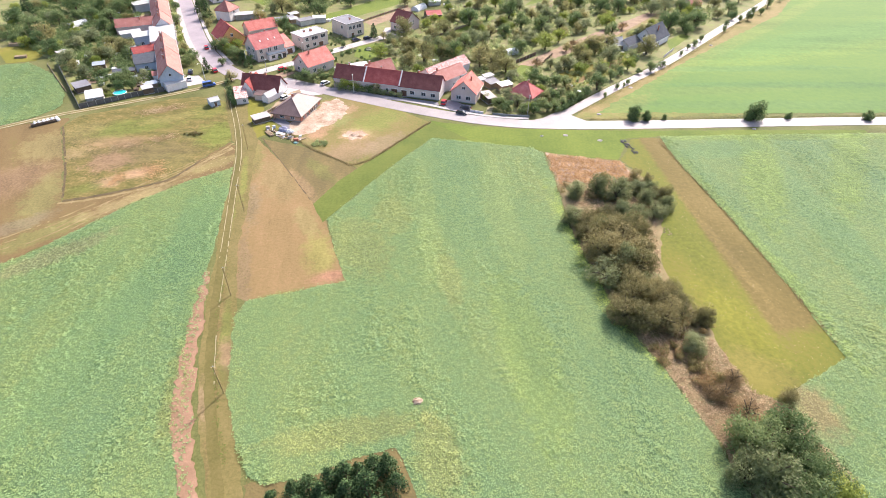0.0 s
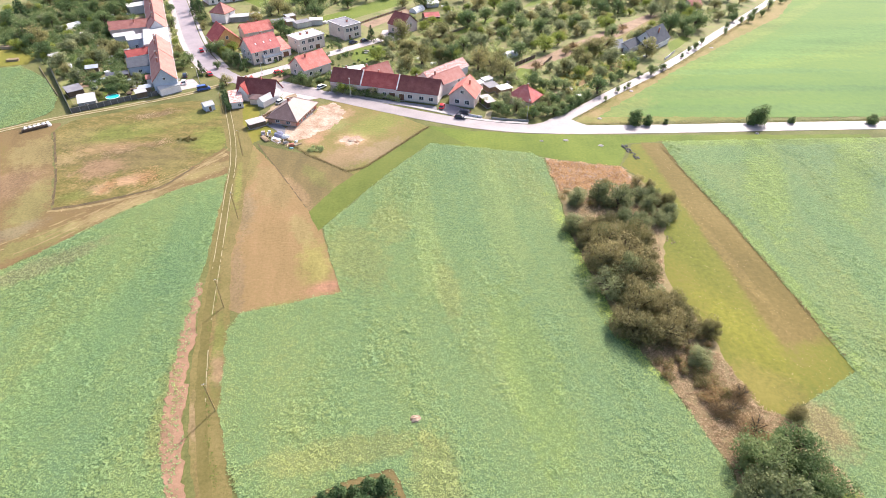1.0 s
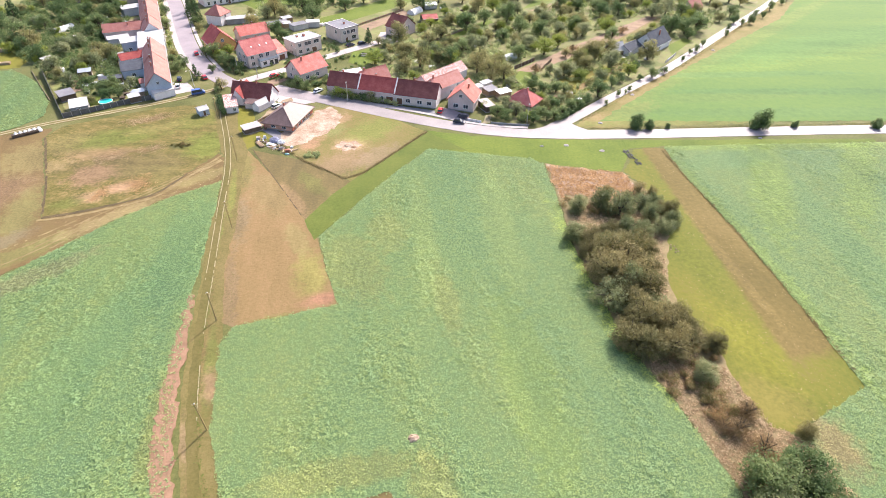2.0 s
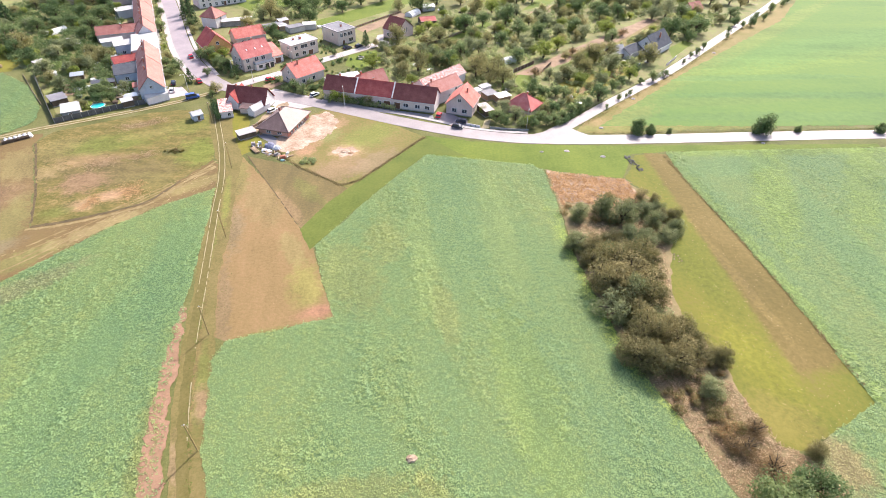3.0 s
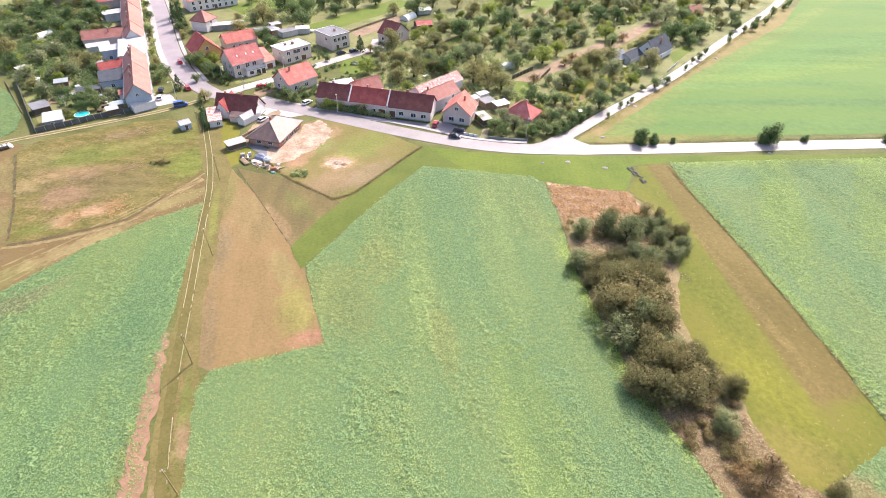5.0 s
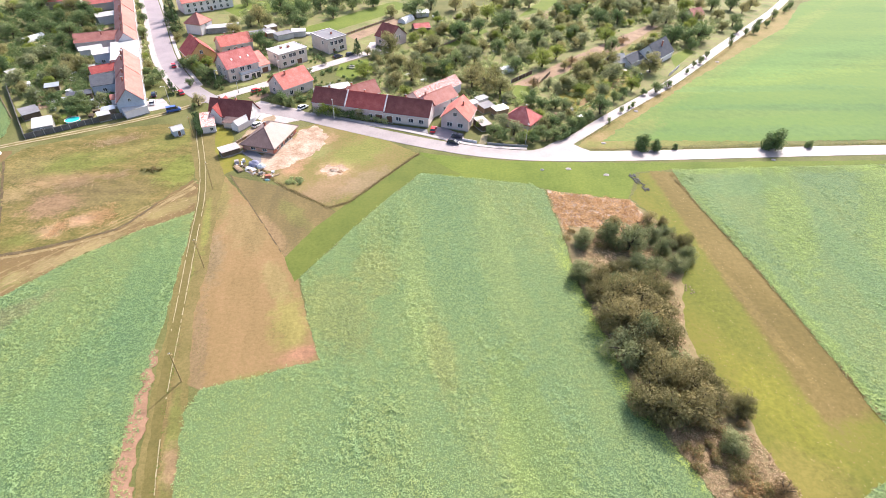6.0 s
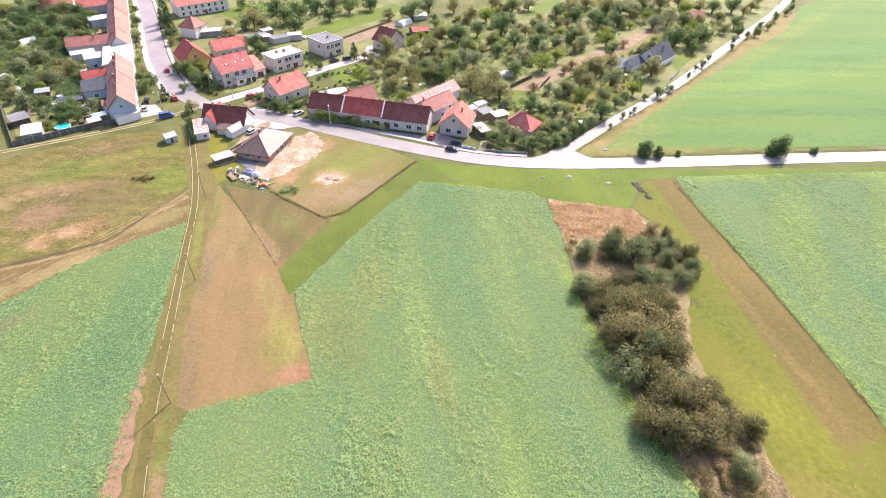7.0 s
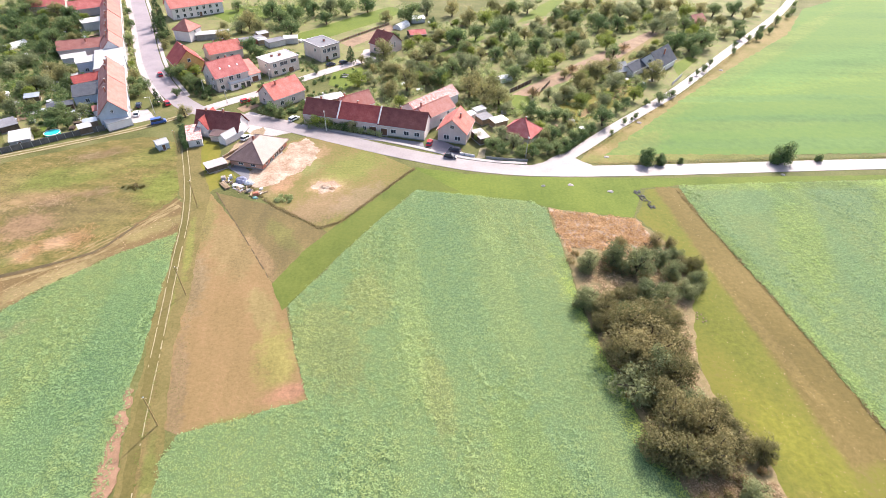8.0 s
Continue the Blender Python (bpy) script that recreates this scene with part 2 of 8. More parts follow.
BED_SPOTS = [(-21, 103, 13, 7, 115, (0.171, 0.177, 0.067), 0.55), (-14, 117, 8, 5, 100, (0.171, 0.177, 0.067), 0.45), (1.5, 92, 11, 2.6, 100, (0.171, 0.177, 0.067), 0.5), (37, 105, 26, 3.2, 98, (0.158, 0.207, 0.057), 0.7), (44, 78, 16, 2.6, 112, (0.158, 0.207, 0.057), 0.6), (-5, 118, 26, 3, 96, (0.171, 0.21, 0.083), 0.4), (16, 120, 26, 4, 95, (0.171, 0.21, 0.083), 0.4), (-16, 51, 14, 3, 12, (0.171, 0.177, 0.067), 0.6), (0, 47, 4, 9, 15, (0.171, 0.177, 0.067), 0.6), (18, 70, 22, 5, 98, (0.158, 0.207, 0.057), 0.45), (79, 120, 46, 3, 97, (0.158, 0.207, 0.057), 0.6), (100, 145, 30, 6, 70, (0.158, 0.207, 0.057), 0.55), (130, 150, 30, 5, 60, (0.158, 0.207, 0.057), 0.5), (92, 158, 14, 5, 15, (0.095, 0.174, 0.086), 0.25), (-63, 108, 20, 6, 100, (0.095, 0.174, 0.086), 0.25), (-72, 70, 26, 6, 80, (0.095, 0.174, 0.086), 0.25), (-95, 97, 14, 3, 45, (0.165, 0.152, 0.083), 0.6), (70, 58, 4.5, 7, 10, (0.21, 0.165, 0.08), 0.9), (-50, 60, 12, 2.5, 100, (0.171, 0.177, 0.067), 0.6), (105, 110, 30, 5, 85, (0.095, 0.174, 0.086), 0.25), (110, 70, 30, 8, 75, (0.095, 0.174, 0.086), 0.25), (112, 168, 46, 3.2, 4, (0.158, 0.207, 0.057), 0.7)]
M_CROPBED = mat("crop_bed", [(0.1011, 0.1632, 0.0785), (0.1161, 0.1754, 0.0785), (0.1348, 0.1877, 0.0785), (0.1612, 0.2, 0.0838)], 0.05, 2.2, bump=0.8, stretch=(1, 0.22, 1), turn=8, mixfine=0.3, spots=BED_SPOTS)
CROP_SPOTS = [(-21, 103, 13, 7, 115, (0.339, 0.356, 0.131), 0.55), (-14, 117, 8, 5, 100, (0.339, 0.356, 0.131), 0.45), (1.5, 92, 11, 2.6, 100, (0.339, 0.356, 0.131), 0.5), (35.5, 104, 26, 3.4, 98, (0.37, 0.44, 0.10), 0.85), (41, 77, 16, 2.8, 110, (0.37, 0.44, 0.10), 0.75), (-5, 118, 26, 3, 96, (0.339, 0.422, 0.162), 0.4), (16, 120, 26, 4, 95, (0.339, 0.422, 0.162), 0.4), (-16, 51, 14, 3, 12, (0.339, 0.356, 0.131), 0.6), (0, 47, 4, 9, 15, (0.339, 0.356, 0.131), 0.6), (18, 70, 22, 5, 98, (0.30, 0.39, 0.12), 0.35), (79, 120, 46, 3, 97, (0.313, 0.415, 0.113), 0.6), (100, 145, 30, 6, 70, (0.313, 0.415, 0.113), 0.55), (130, 150, 30, 5, 60, (0.313, 0.415, 0.113), 0.5), (92, 158, 14, 5, 15, (0.188, 0.349, 0.169), 0.25), (-63, 108, 20, 6, 100, (0.188, 0.349, 0.169), 0.25), (-72, 70, 26, 6, 80, (0.188, 0.349, 0.169), 0.25), (-95, 97, 14, 3, 45, (0.326, 0.303, 0.162), 0.6), (70, 58, 4.5, 7, 10, (0.37, 0.31, 0.15), 0.9), (-50, 60, 12, 2.5, 100, (0.339, 0.356, 0.131), 0.6), (105, 110, 30, 5, 85, (0.188, 0.349, 0.169), 0.25), (110, 70, 30, 8, 75, (0.188, 0.349, 0.169), 0.25), (112, 168, 46, 3.2, 4, (0.313, 0.415, 0.113), 0.7)]
M_CROP = mat("beet_leaves", [(0.215, 0.325, 0.155), (0.245, 0.345, 0.147), (0.275, 0.355, 0.14), (0.315, 0.37, 0.138)], 0.05, 0.5, rough=0.6, spec=0.25, bump=0, island=0.05, leafy=0.4, stretch=(1, 0.22, 1), turn=8, mixfine=0.5, spots=CROP_SPOTS)
FAR_SPOTS = [(150, 276, 125, 5, 44, (0.145, 0.175, 0.045), 0.55), (92, 205, 60, 4, 8, (0.12, 0.17, 0.045), 0.4), (70, 192, 14, 5, 40, (0.16, 0.17, 0.05), 0.6), (170, 255, 70, 8, 20, (0.135, 0.19, 0.04), 0.5), (150, 215, 60, 3, 3, (0.075, 0.15, 0.05), 0.5), (200, 280, 80, 12, 25, (0.085, 0.165, 0.045), 0.5), (130, 232, 50, 3, 5, (0.08, 0.15, 0.05), 0.45), (160, 196, 90, 4, 3, (0.08, 0.14, 0.045), 0.5)]
M_CROPFAR = mat("far_crop", [(0.076, 0.138, 0.036), (0.097, 0.16, 0.038), (0.118, 0.175, 0.038)], 0.018, 0.4, bump=0.6, stretch=(0.45, 2.0, 1), mixfine=0.35, spots=FAR_SPOTS)
M_BARK = mat("bark", [(0.07, 0.055, 0.04), (0.12, 0.095, 0.07)], 1.5, 8, bump=0.6)
M_LEAF = mat("leaf_dark", [(0.10, 0.155, 0.06), (0.165, 0.22, 0.088), (0.25, 0.295, 0.125)], 0.15, 1.2, rough=0.6, bump=0, island=0.18, obj=0.2, leafy=0.5)
M_LEAFO = mat("leaf_olive", [(0.1782, 0.1821, 0.0756), (0.2799, 0.2625, 0.1113), (0.4191, 0.3643, 0.168)], 0.15, 1.2, rough=0.6, bump=0, island=0.18, obj=0.2, leafy=0.5)
M_LEAFB = mat("leaf_bright", [(0.1749, 0.2215, 0.0492), (0.2728, 0.3213, 0.069), (0.396, 0.4221, 0.0988)], 0.15, 1.2, rough=0.6, bump=0, island=0.18, obj=0.2, leafy=0.5)
M_LEAFG = mat("leaf_grey", [(0.1763, 0.2066, 0.1044), (0.2762, 0.2988, 0.1519), (0.4187, 0.4132, 0.2279)], 0.15, 1.2, rough=0.6, bump=0, island=0.18, obj=0.2, leafy=0.5)
M_LEAFR = mat("leaf_rusty", [(0.1999, 0.1434, 0.0729), (0.3036, 0.2106, 0.1093), (0.4364, 0.3024, 0.1617)], 0.15, 1.2, rough=0.6, bump=0, island=0.18, obj=0.2, leafy=0.5)
M_HEDGEO = mat("hedge_leaf_olive", [(0.15, 0.14, 0.06), (0.245, 0.215, 0.095), (0.37, 0.305, 0.145)], 0.15, 1.2, rough=0.6, bump=0, island=0.18, obj=0.25, leafy=0.5)
M_HEDGEG = mat("hedge_leaf_grey", [(0.15, 0.175, 0.08), (0.235, 0.255, 0.12), (0.34, 0.35, 0.175)], 0.15, 1.2, rough=0.6, bump=0, island=0.18, obj=0.25, leafy=0.5)
M_FIR = mat("fir_needles", [(0.0293, 0.0585, 0.024), (0.0585, 0.0975, 0.0343), (0.0877, 0.1363, 0.0515)], 0.2, 1.5, bump=0, island=0.3, obj=0.1, leafy=0.1)
M_STRAWLEAF = mat("straw_blades", [(0.24, 0.16, 0.09), (0.36, 0.25, 0.15), (0.48, 0.36, 0.23)], 0.25, 1.5, bump=0, island=0.35, leafy=0.3)

M_ROOF_RED = mat("red_tiles", [(0.36, 0.092, 0.09), (0.44, 0.138, 0.128), (0.51, 0.2, 0.185)], 0.4, 3.0, rough=0.75, spec=0.15, bump=0.4, rows=1.6, obj=0.1)
M_ROOF_ORANGE = mat("orange_tiles", [(0.44, 0.13, 0.108), (0.52, 0.18, 0.15), (0.575, 0.24, 0.215)], 0.4, 3.0, rough=0.75, spec=0.15, bump=0.4, rows=1.6, obj=0.1)
M_ROOF_DARK = mat("dark_brown_tiles", [(0.14, 0.045, 0.045), (0.19, 0.065, 0.06), (0.24, 0.09, 0.08)], 0.4, 3.0, rough=0.75, spec=0.15, bump=0.4, rows=1.6)
M_ROOF_MAROON = mat("maroon_tiles", [(0.264, 0.055, 0.0575), (0.348, 0.0825, 0.0747), (0.42, 0.121, 0.1035)], 0.4, 3.0, rough=0.75, spec=0.15, bump=0.4, rows=1.6)
M_ROOF_GREYBROWN = mat("grey_brown_tiles", [(0.136, 0.08, 0.075), (0.174, 0.105, 0.095), (0.211, 0.13, 0.12)], 0.4, 3.0, rough=0.5, spec=0.5, bump=0.4, rows=1.6)
M_ROOF_PINK = mat("faded_red_tiles", [(0.2995, 0.1168, 0.1014), (0.3594, 0.1546, 0.1302), (0.4077, 0.2019, 0.1804)], 0.4, 3.0, rough=0.7, spec=0.2, bump=0.4, rows=1.6, obj=0.12)
M_ROOF_PATCH = mat("patched_tiles", [(0.34, 0.10, 0.09), (0.42, 0.19, 0.17), (0.58, 0.43, 0.41), (0.72, 0.64, 0.62)], 1.3, 2.2, rough=0.8, spec=0.15, bump=0.4, rows=1.6, mixfine=0.6)
M_SLATE = mat("slate_roof", [(0.0605, 0.0643, 0.0832), (0.0794, 0.0832, 0.102), (0.0981, 0.102, 0.121)], 0.5, 3.0, rough=0.85, spec=0.1, bump=0.3, rows=1.6)
M_FLAT = mat("white_roof_felt", [(0.345, 0.33, 0.335), (0.41, 0.395, 0.40), (0.445, 0.43, 0.435)], 0.3, 2.0, rough=0.6, bump=0.15)
M_FLATGREY = mat("grey_roof_felt", [(0.15, 0.14, 0.16), (0.185, 0.175, 0.195), (0.215, 0.205, 0.22)], 0.3, 2.0, rough=0.6, bump=0.15)
M_WHITE = mat("white_render", [(0.59, 0.54, 0.545), (0.70, 0.645, 0.65), (0.755, 0.70, 0.705)], 0.3, 3.0, bump=0.15)
M_CREAM = mat("cream_render", [(0.47, 0.395, 0.36), (0.56, 0.475, 0.435), (0.63, 0.545, 0.50)], 0.3, 3.0, bump=0.15)
M_PINKISH = mat("pale_pink_render", [(0.46, 0.36, 0.345), (0.55, 0.435, 0.415), (0.62, 0.505, 0.475)], 0.3, 3.0, bump=0.15)
M_GREYWALL = mat("grey_render", [(0.36, 0.35, 0.35), (0.45, 0.44, 0.44), (0.53, 0.52, 0.52)], 0.3, 3.0, bump=0.2)
M_BLUEGREY = mat("bluish_render", [(0.34, 0.38, 0.46), (0.42, 0.46, 0.54), (0.50, 0.53, 0.60)], 0.3, 3.0, bump=0.2)
M_OCHRE = mat("ochre_render", [(0.50, 0.28, 0.11), (0.60, 0.35, 0.15), (0.68, 0.42, 0.20)], 0.3, 3.0, bump=0.15)
M_BRICK = mat("red_brick", [(0.38, 0.13, 0.09), (0.46, 0.17, 0.12), (0.54, 0.23, 0.17)], 0.8, 5.0, bump=0.4, rows=3.0)
M_CONCRETE = mat("weathered_concrete", [(0.20, 0.19, 0.18), (0.27, 0.26, 0.25), (0.34, 0.33, 0.31)], 0.4, 3.0, bump=0.3)
M_WOOD = mat("weathered_wood", [(0.20, 0.14, 0.09), (0.28, 0.20, 0.13), (0.36, 0.27, 0.19)], 0.6, 6.0, bump=0.4, obj=0.2, stretch=(1, 1, 6))
M_DARKWOOD = mat("dark_wood", [(0.07, 0.05, 0.04), (0.11, 0.08, 0.06), (0.15, 0.11, 0.08)], 0.6, 6.0, bump=0.4, obj=0.15)
M_POLE = mat("weathered_pole_wood", [(0.26, 0.185, 0.08), (0.34, 0.25, 0.115), (0.42, 0.315, 0.16)], 1.0, 6.0, bump=0.4, stretch=(4, 4, 0.4))
M_CONCPOLE = mat("concrete_pole", [(0.42, 0.41, 0.39), (0.52, 0.51, 0.48)], 1.0, 6.0, bump=0.2)
M_GLASS = mat("dark_window_glass", [(0.03, 0.035, 0.045), (0.05, 0.055, 0.07)], 0.5, 2.0, rough=0.08, spec=0.8, bump=0)
M_FRAME = mat("white_frame", [(0.70, 0.70, 0.69), (0.80, 0.80, 0.79)], 0.5, 3.0, rough=0.45, bump=0)
M_DOOR = mat("brown_door", [(0.12, 0.06, 0.04), (0.17, 0.09, 0.06)], 0.6, 4.0, rough=0.5, bump=0.2)
M_METAL = mat("zinc_sheet", [(0.42, 0.44, 0.47), (0.55, 0.56, 0.58)], 0.5, 3.0, rough=0.4, metal=0.6, bump=0.1)
M_TYRE = mat("tyre_rubber", [(0.02, 0.02, 0.02), (0.04, 0.04, 0.04)], 2, 8, rough=0.8, bump=0.2)
M_RED_PAINT = mat("red_car_paint", [(0.55, 0.02, 0.03), (0.62, 0.04, 0.05)], 0.5, 3, rough=0.25, spec=0.6, bump=0)
M_BLUE_PAINT = mat("blue_car_paint", [(0.02, 0.07, 0.30), (0.04, 0.11, 0.38)], 0.5, 3, rough=0.3, spec=0.6, bump=0)
M_DARK_PAINT = mat("dark_car_paint", [(0.015, 0.018, 0.035), (0.03, 0.035, 0.06)], 0.5, 3, rough=0.25, spec=0.6, bump=0)
M_WHITE_PAINT = mat("white_car_paint", [(0.72, 0.73, 0.75), (0.80, 0.80, 0.82)], 0.5, 3, rough=0.3, spec=0.6, bump=0)
M_TURQ = mat("turquoise_water", [(0.02, 0.42, 0.42), (0.04, 0.52, 0.50)], 0.5, 2, rough=0.15, spec=0.6, bump=0.1)
M_SHEET = mat("pale_turquoise_sheet", [(0.16, 0.34, 0.30), (0.30, 0.46, 0.42)], 0.8, 3, rough=0.5, bump=0.3)
M_TARP = mat("white_tarp", [(0.56, 0.56, 0.576), (0.64, 0.64, 0.656)], 0.8, 3, rough=0.5, bump=0.3)
M_BLUETARP = mat("blue_tarp", [(0.16, 0.16, 0.24), (0.30, 0.30, 0.40)], 0.8, 3, rough=0.5, bump=0.3)
M_TUFT = mat("grass_tufts", [(0.10, 0.10, 0.03), (0.14, 0.13, 0.04), (0.19, 0.16, 0.06), (0.26, 0.20, 0.10)], 0.12, 0.6, bump=0, island=0.2, leafy=0.35)
M_TUFTDARK = mat("dark_weeds", [(0.16, 0.13, 0.055), (0.21, 0.165, 0.075), (0.27, 0.21, 0.11)], 0.3, 1.0, bump=0, island=0.3, leafy=0.45)
M_LEAFMIX = mat("mixed_shrub_leaves", [(0.18, 0.235, 0.10), (0.28, 0.335, 0.14), (0.39, 0.40, 0.22), (0.37, 0.45, 0.16), (0.52, 0.51, 0.26)], 0.22, 2.0, rough=0.6, bump=0, island=0.2, leafy=0.5, mixfine=0.2)
M_HEDGEMIX = mat("hedge_undergrowth_leaves", [(0.1615, 0.1497, 0.058), (0.2332, 0.1969, 0.0772), (0.287, 0.2669, 0.1228), (0.3409, 0.2198, 0.1099), (0.4306, 0.2826, 0.1416)], 0.22, 2.0, rough=0.6, bump=0, island=0.25, leafy=0.5, mixfine=0.2)
M_VERGE = mat("dry_verge_grass", [(0.13, 0.1228, 0.0324), (0.1836, 0.1445, 0.0527), (0.2448, 0.1734, 0.081)], 0.1, 1.2, bump=0.5, spots=[(105, 184.2, 80, 3, 3, (0.13, 0.14, 0.035), 0.8)])
M_REDGRASS = mat("tall_dry_reddish_grass", [(0.316, 0.1809, 0.0841), (0.4528, 0.2763, 0.1385), (0.5898, 0.3818, 0.2077)], 0.25, 1.5, bump=0, island=0.35, leafy=0.35)
M_GARDEN = mat("garden_ground", [(0.10, 0.115, 0.04), (0.14, 0.155, 0.052), (0.18, 0.155, 0.078), (0.175, 0.195, 0.06), (0.23, 0.2, 0.115)], 0.11, 1.2, bump=0.6, mixfine=0.3)
M_BRICKPALE = mat("pale_brick", [(0.42, 0.22, 0.17), (0.50, 0.28, 0.22), (0.58, 0.36, 0.29)], 0.8, 5.0, bump=0.3, rows=3.0)
# Concrete darkened for the garden wall's shaded side; the dark rubble shares it.
M_WALLDARK = mat("dark_concrete_with_shade", [(0.075, 0.07, 0.07), (0.11, 0.105, 0.10), (0.15, 0.14, 0.135)], 0.4, 3.0, bump=0.3)

# Earth with the grass bank's shade mixed into its colour.
M_SHADEDEARTH = mat("earth_with_painted_shade", [(0.06, 0.045, 0.025), (0.09, 0.065, 0.035), (0.13, 0.095, 0.05)], 0.4, 2.0, bump=0.6)


# ---- building helpers ----
from mathutils import geometry


def mesh_of(bm, name, material):
    me = bpy.data.meshes.new(name)
    bm.to_mesh(me)
    bm.free()
    me.materials.append(material)
    return me


def part(name, bm, material, parent, label=""):
    """One mesh object under a thing or a part."""
    ob = new(name, mesh_of(bm, name, material))
    ob.parent = parent
    return tagged(ob, label)


def thing(name, bm, material, label, category, group="", kind=""):
    return tagged(new(name, mesh_of(bm, name, material)), label, category, group, kind)


def root(name, m, label, category, group="", kind=""):
    ob = new(name)
    ob.empty_display_size = 0.5
    ob.matrix_basis = m
    return tagged(ob, label, category, group, kind)


def fast_mesh(name, verts, quads, material):
    """A mesh from arrays of places (n, 3) and of quads (k, 4)."""
    me = bpy.data.meshes.new(name)
    me.vertices.add(len(verts))
    me.vertices.foreach_set("co", np.asarray(verts, dtype=np.float32).ravel())
    me.loops.add(quads.size)
    me.loops.foreach_set("vertex_index", quads.ravel().astype(np.int32))
    me.polygons.add(len(quads))
    me.polygons.foreach_set("loop_start", np.arange(0, quads.size, 4, dtype=np.int32))
    me.update(calc_edges=True)
    me.materials.append(material)
    return me


def box(bm, x0, y0, z0, x1, y1, z1, bevel=0.0):
    v = [bm.verts.new((x, y, z)) for z in (z0, z1) for x, y in ((x0, y0), (x1, y0), (x1, y1), (x0, y1))]
    faces = [bm.faces.new([v[i] for i in f]) for f in ((3, 2, 1, 0), (4, 5, 6, 7), (0, 1, 5, 4), (1, 2, 6, 5), (2, 3, 7, 6), (3, 0, 4, 7))]
    if bevel:
        bmesh.ops.bevel(bm, geom=list({e for f in faces for e in f.edges}), offset=bevel, segments=1, affect="EDGES")
    return bm


def slab(bm, outline, push):
    """A prism: the outline (3D points in one plane), pushed along a vector."""
    push = Vector(push)
    a = [bm.verts.new(p) for p in outline]
    b = [bm.verts.new(Vector(p) + push) for p in outline]
    bm.faces.new(a)
    bm.faces.new(list(reversed(b)))
    for i in range(len(a)):
        j = (i + 1) % len(a)
        bm.faces.new((a[j], a[i], b[i], b[j]))
    bmesh.ops.recalc_face_normals(bm, faces=bm.faces[:])
    return bm


def rod(bm, p, q, r0, r1, sides=8):
    """A tapered round bar from p to q."""
    p, q = Vector(p), Vector(q)
    m = (q - p).to_track_quat("Z", "Y").to_matrix()
    ends = []
    for c, r in ((p, r0), (q, r1)):
        ends.append([bm.verts.new(c + m @ Vector((r * math.cos(math.tau * i / sides), r * math.sin(math.tau * i / sides), 0))) for i in range(sides)])
    for i in range(sides):
        j = (i + 1) % sides
        bm.faces.new((ends[0][i], ends[0][j], ends[1][j], ends[1][i]))
    bm.faces.new(list(reversed(ends[0])))
    bm.faces.new(ends[1])
    return bm


def outline_of(points, step=1.5, rough=0.25, smooth=0, closed=True, seed=0):
    """The coarse outline, rounded, cut into short steps and made uneven like a field's edge."""
    p = [Vector(q) for q in points]
    for _ in range(smooth):
        r = []
        n = len(p)
        for i in range(n if closed else n - 1):
            a, b = p[i], p[(i + 1) % n]
            r += [a * 0.75 + b * 0.25, a * 0.25 + b * 0.75]
        p = r if closed else [p[0], *r, p[-1]]
    out = []
    n = len(p)
    for i in range(n if closed else n - 1):
        a, b = p[i], p[(i + 1) % n]
        k = max(1, int((b - a).length / step))
        out += [a.lerp(b, j / k) for j in range(k)]
    if not closed:
        out.append(p[-1])
    res = []
    for q in out:
        w = noise.noise_vector((q.x * 0.35, q.y * 0.35, seed)) * rough + noise.noise_vector((q.x * 1.3, q.y * 1.3, seed + 9)) * rough * 0.5
        res.append((q.x + w.x, q.y + w.y))
    return res


def patch(name, points, z, material, label, category="ground", rough=0.45, smooth=0, step=0.9, thick=0.03, kind="structure", seed=0):
    """A piece of land: its outline as a thin raised sheet with an uneven edge."""
    o = outline_of(points, step, rough, smooth, True, seed)
    bm = bmesh.new()
    vs, _, fs, _, _, _ = geometry.delaunay_2d_cdt([Vector(q) for q in o], [], [list(range(len(o)))], 1, 1e-4)
    top = [bm.verts.new((v.x, v.y, z)) for v in vs]
    for f in fs:
        bm.faces.new([top[i] for i in f])
    rim = [bm.verts.new((x, y, z)) for x, y in o] if thick > 0.03 else []
    low = [bm.verts.new((x, y, z - thick - 0.02)) for x, y in o] if rim else []
    for i in range(len(rim)):
        j = (i + 1) % len(o)
        bm.faces.new((low[i], low[j], rim[j], rim[i]))
    bmesh.ops.recalc_face_normals(bm, faces=bm.faces[:])
    return thing(name, bm, material, label, category, kind=kind)


def ribbon(points, width, rough=0.0, step=2.0, smooth=2, z=0.0, seed=0):
    """Left and right edges of a way along the points."""
    c = outline_of(points, step, 0.0, smooth, False)
    w = width if callable(width) else (lambda s: width)
    left, right = [], []
    for i, (x, y) in enumerate(c):
        a, b = Vector(c[max(0, i - 1)]), Vector(c[min(len(c) - 1, i + 1)])
        d = (b - a).normalized()
        s = i / (len(c) - 1)
        n = Vector((-d.y, d.x)) * (w(s) / 2)
        if rough > 1:
            x, y = x + 0.5 * noise.noise((y * 0.13, seed, 2.0)) + 0.12 * noise.noise((y * 0.7, seed, 5.0)), y
        j1, j2 = (noise.noise((x * 0.4, y * 0.4, seed)) * rough, noise.noise((x * 0.4, y * 0.4, seed + 5)) * rough)
        left.append((x + n.x * (1 + j1), y + n.y * (1 + j1)))
        right.append((x - n.x * (1 + j2), y - n.y * (1 + j2)))
    return left, right


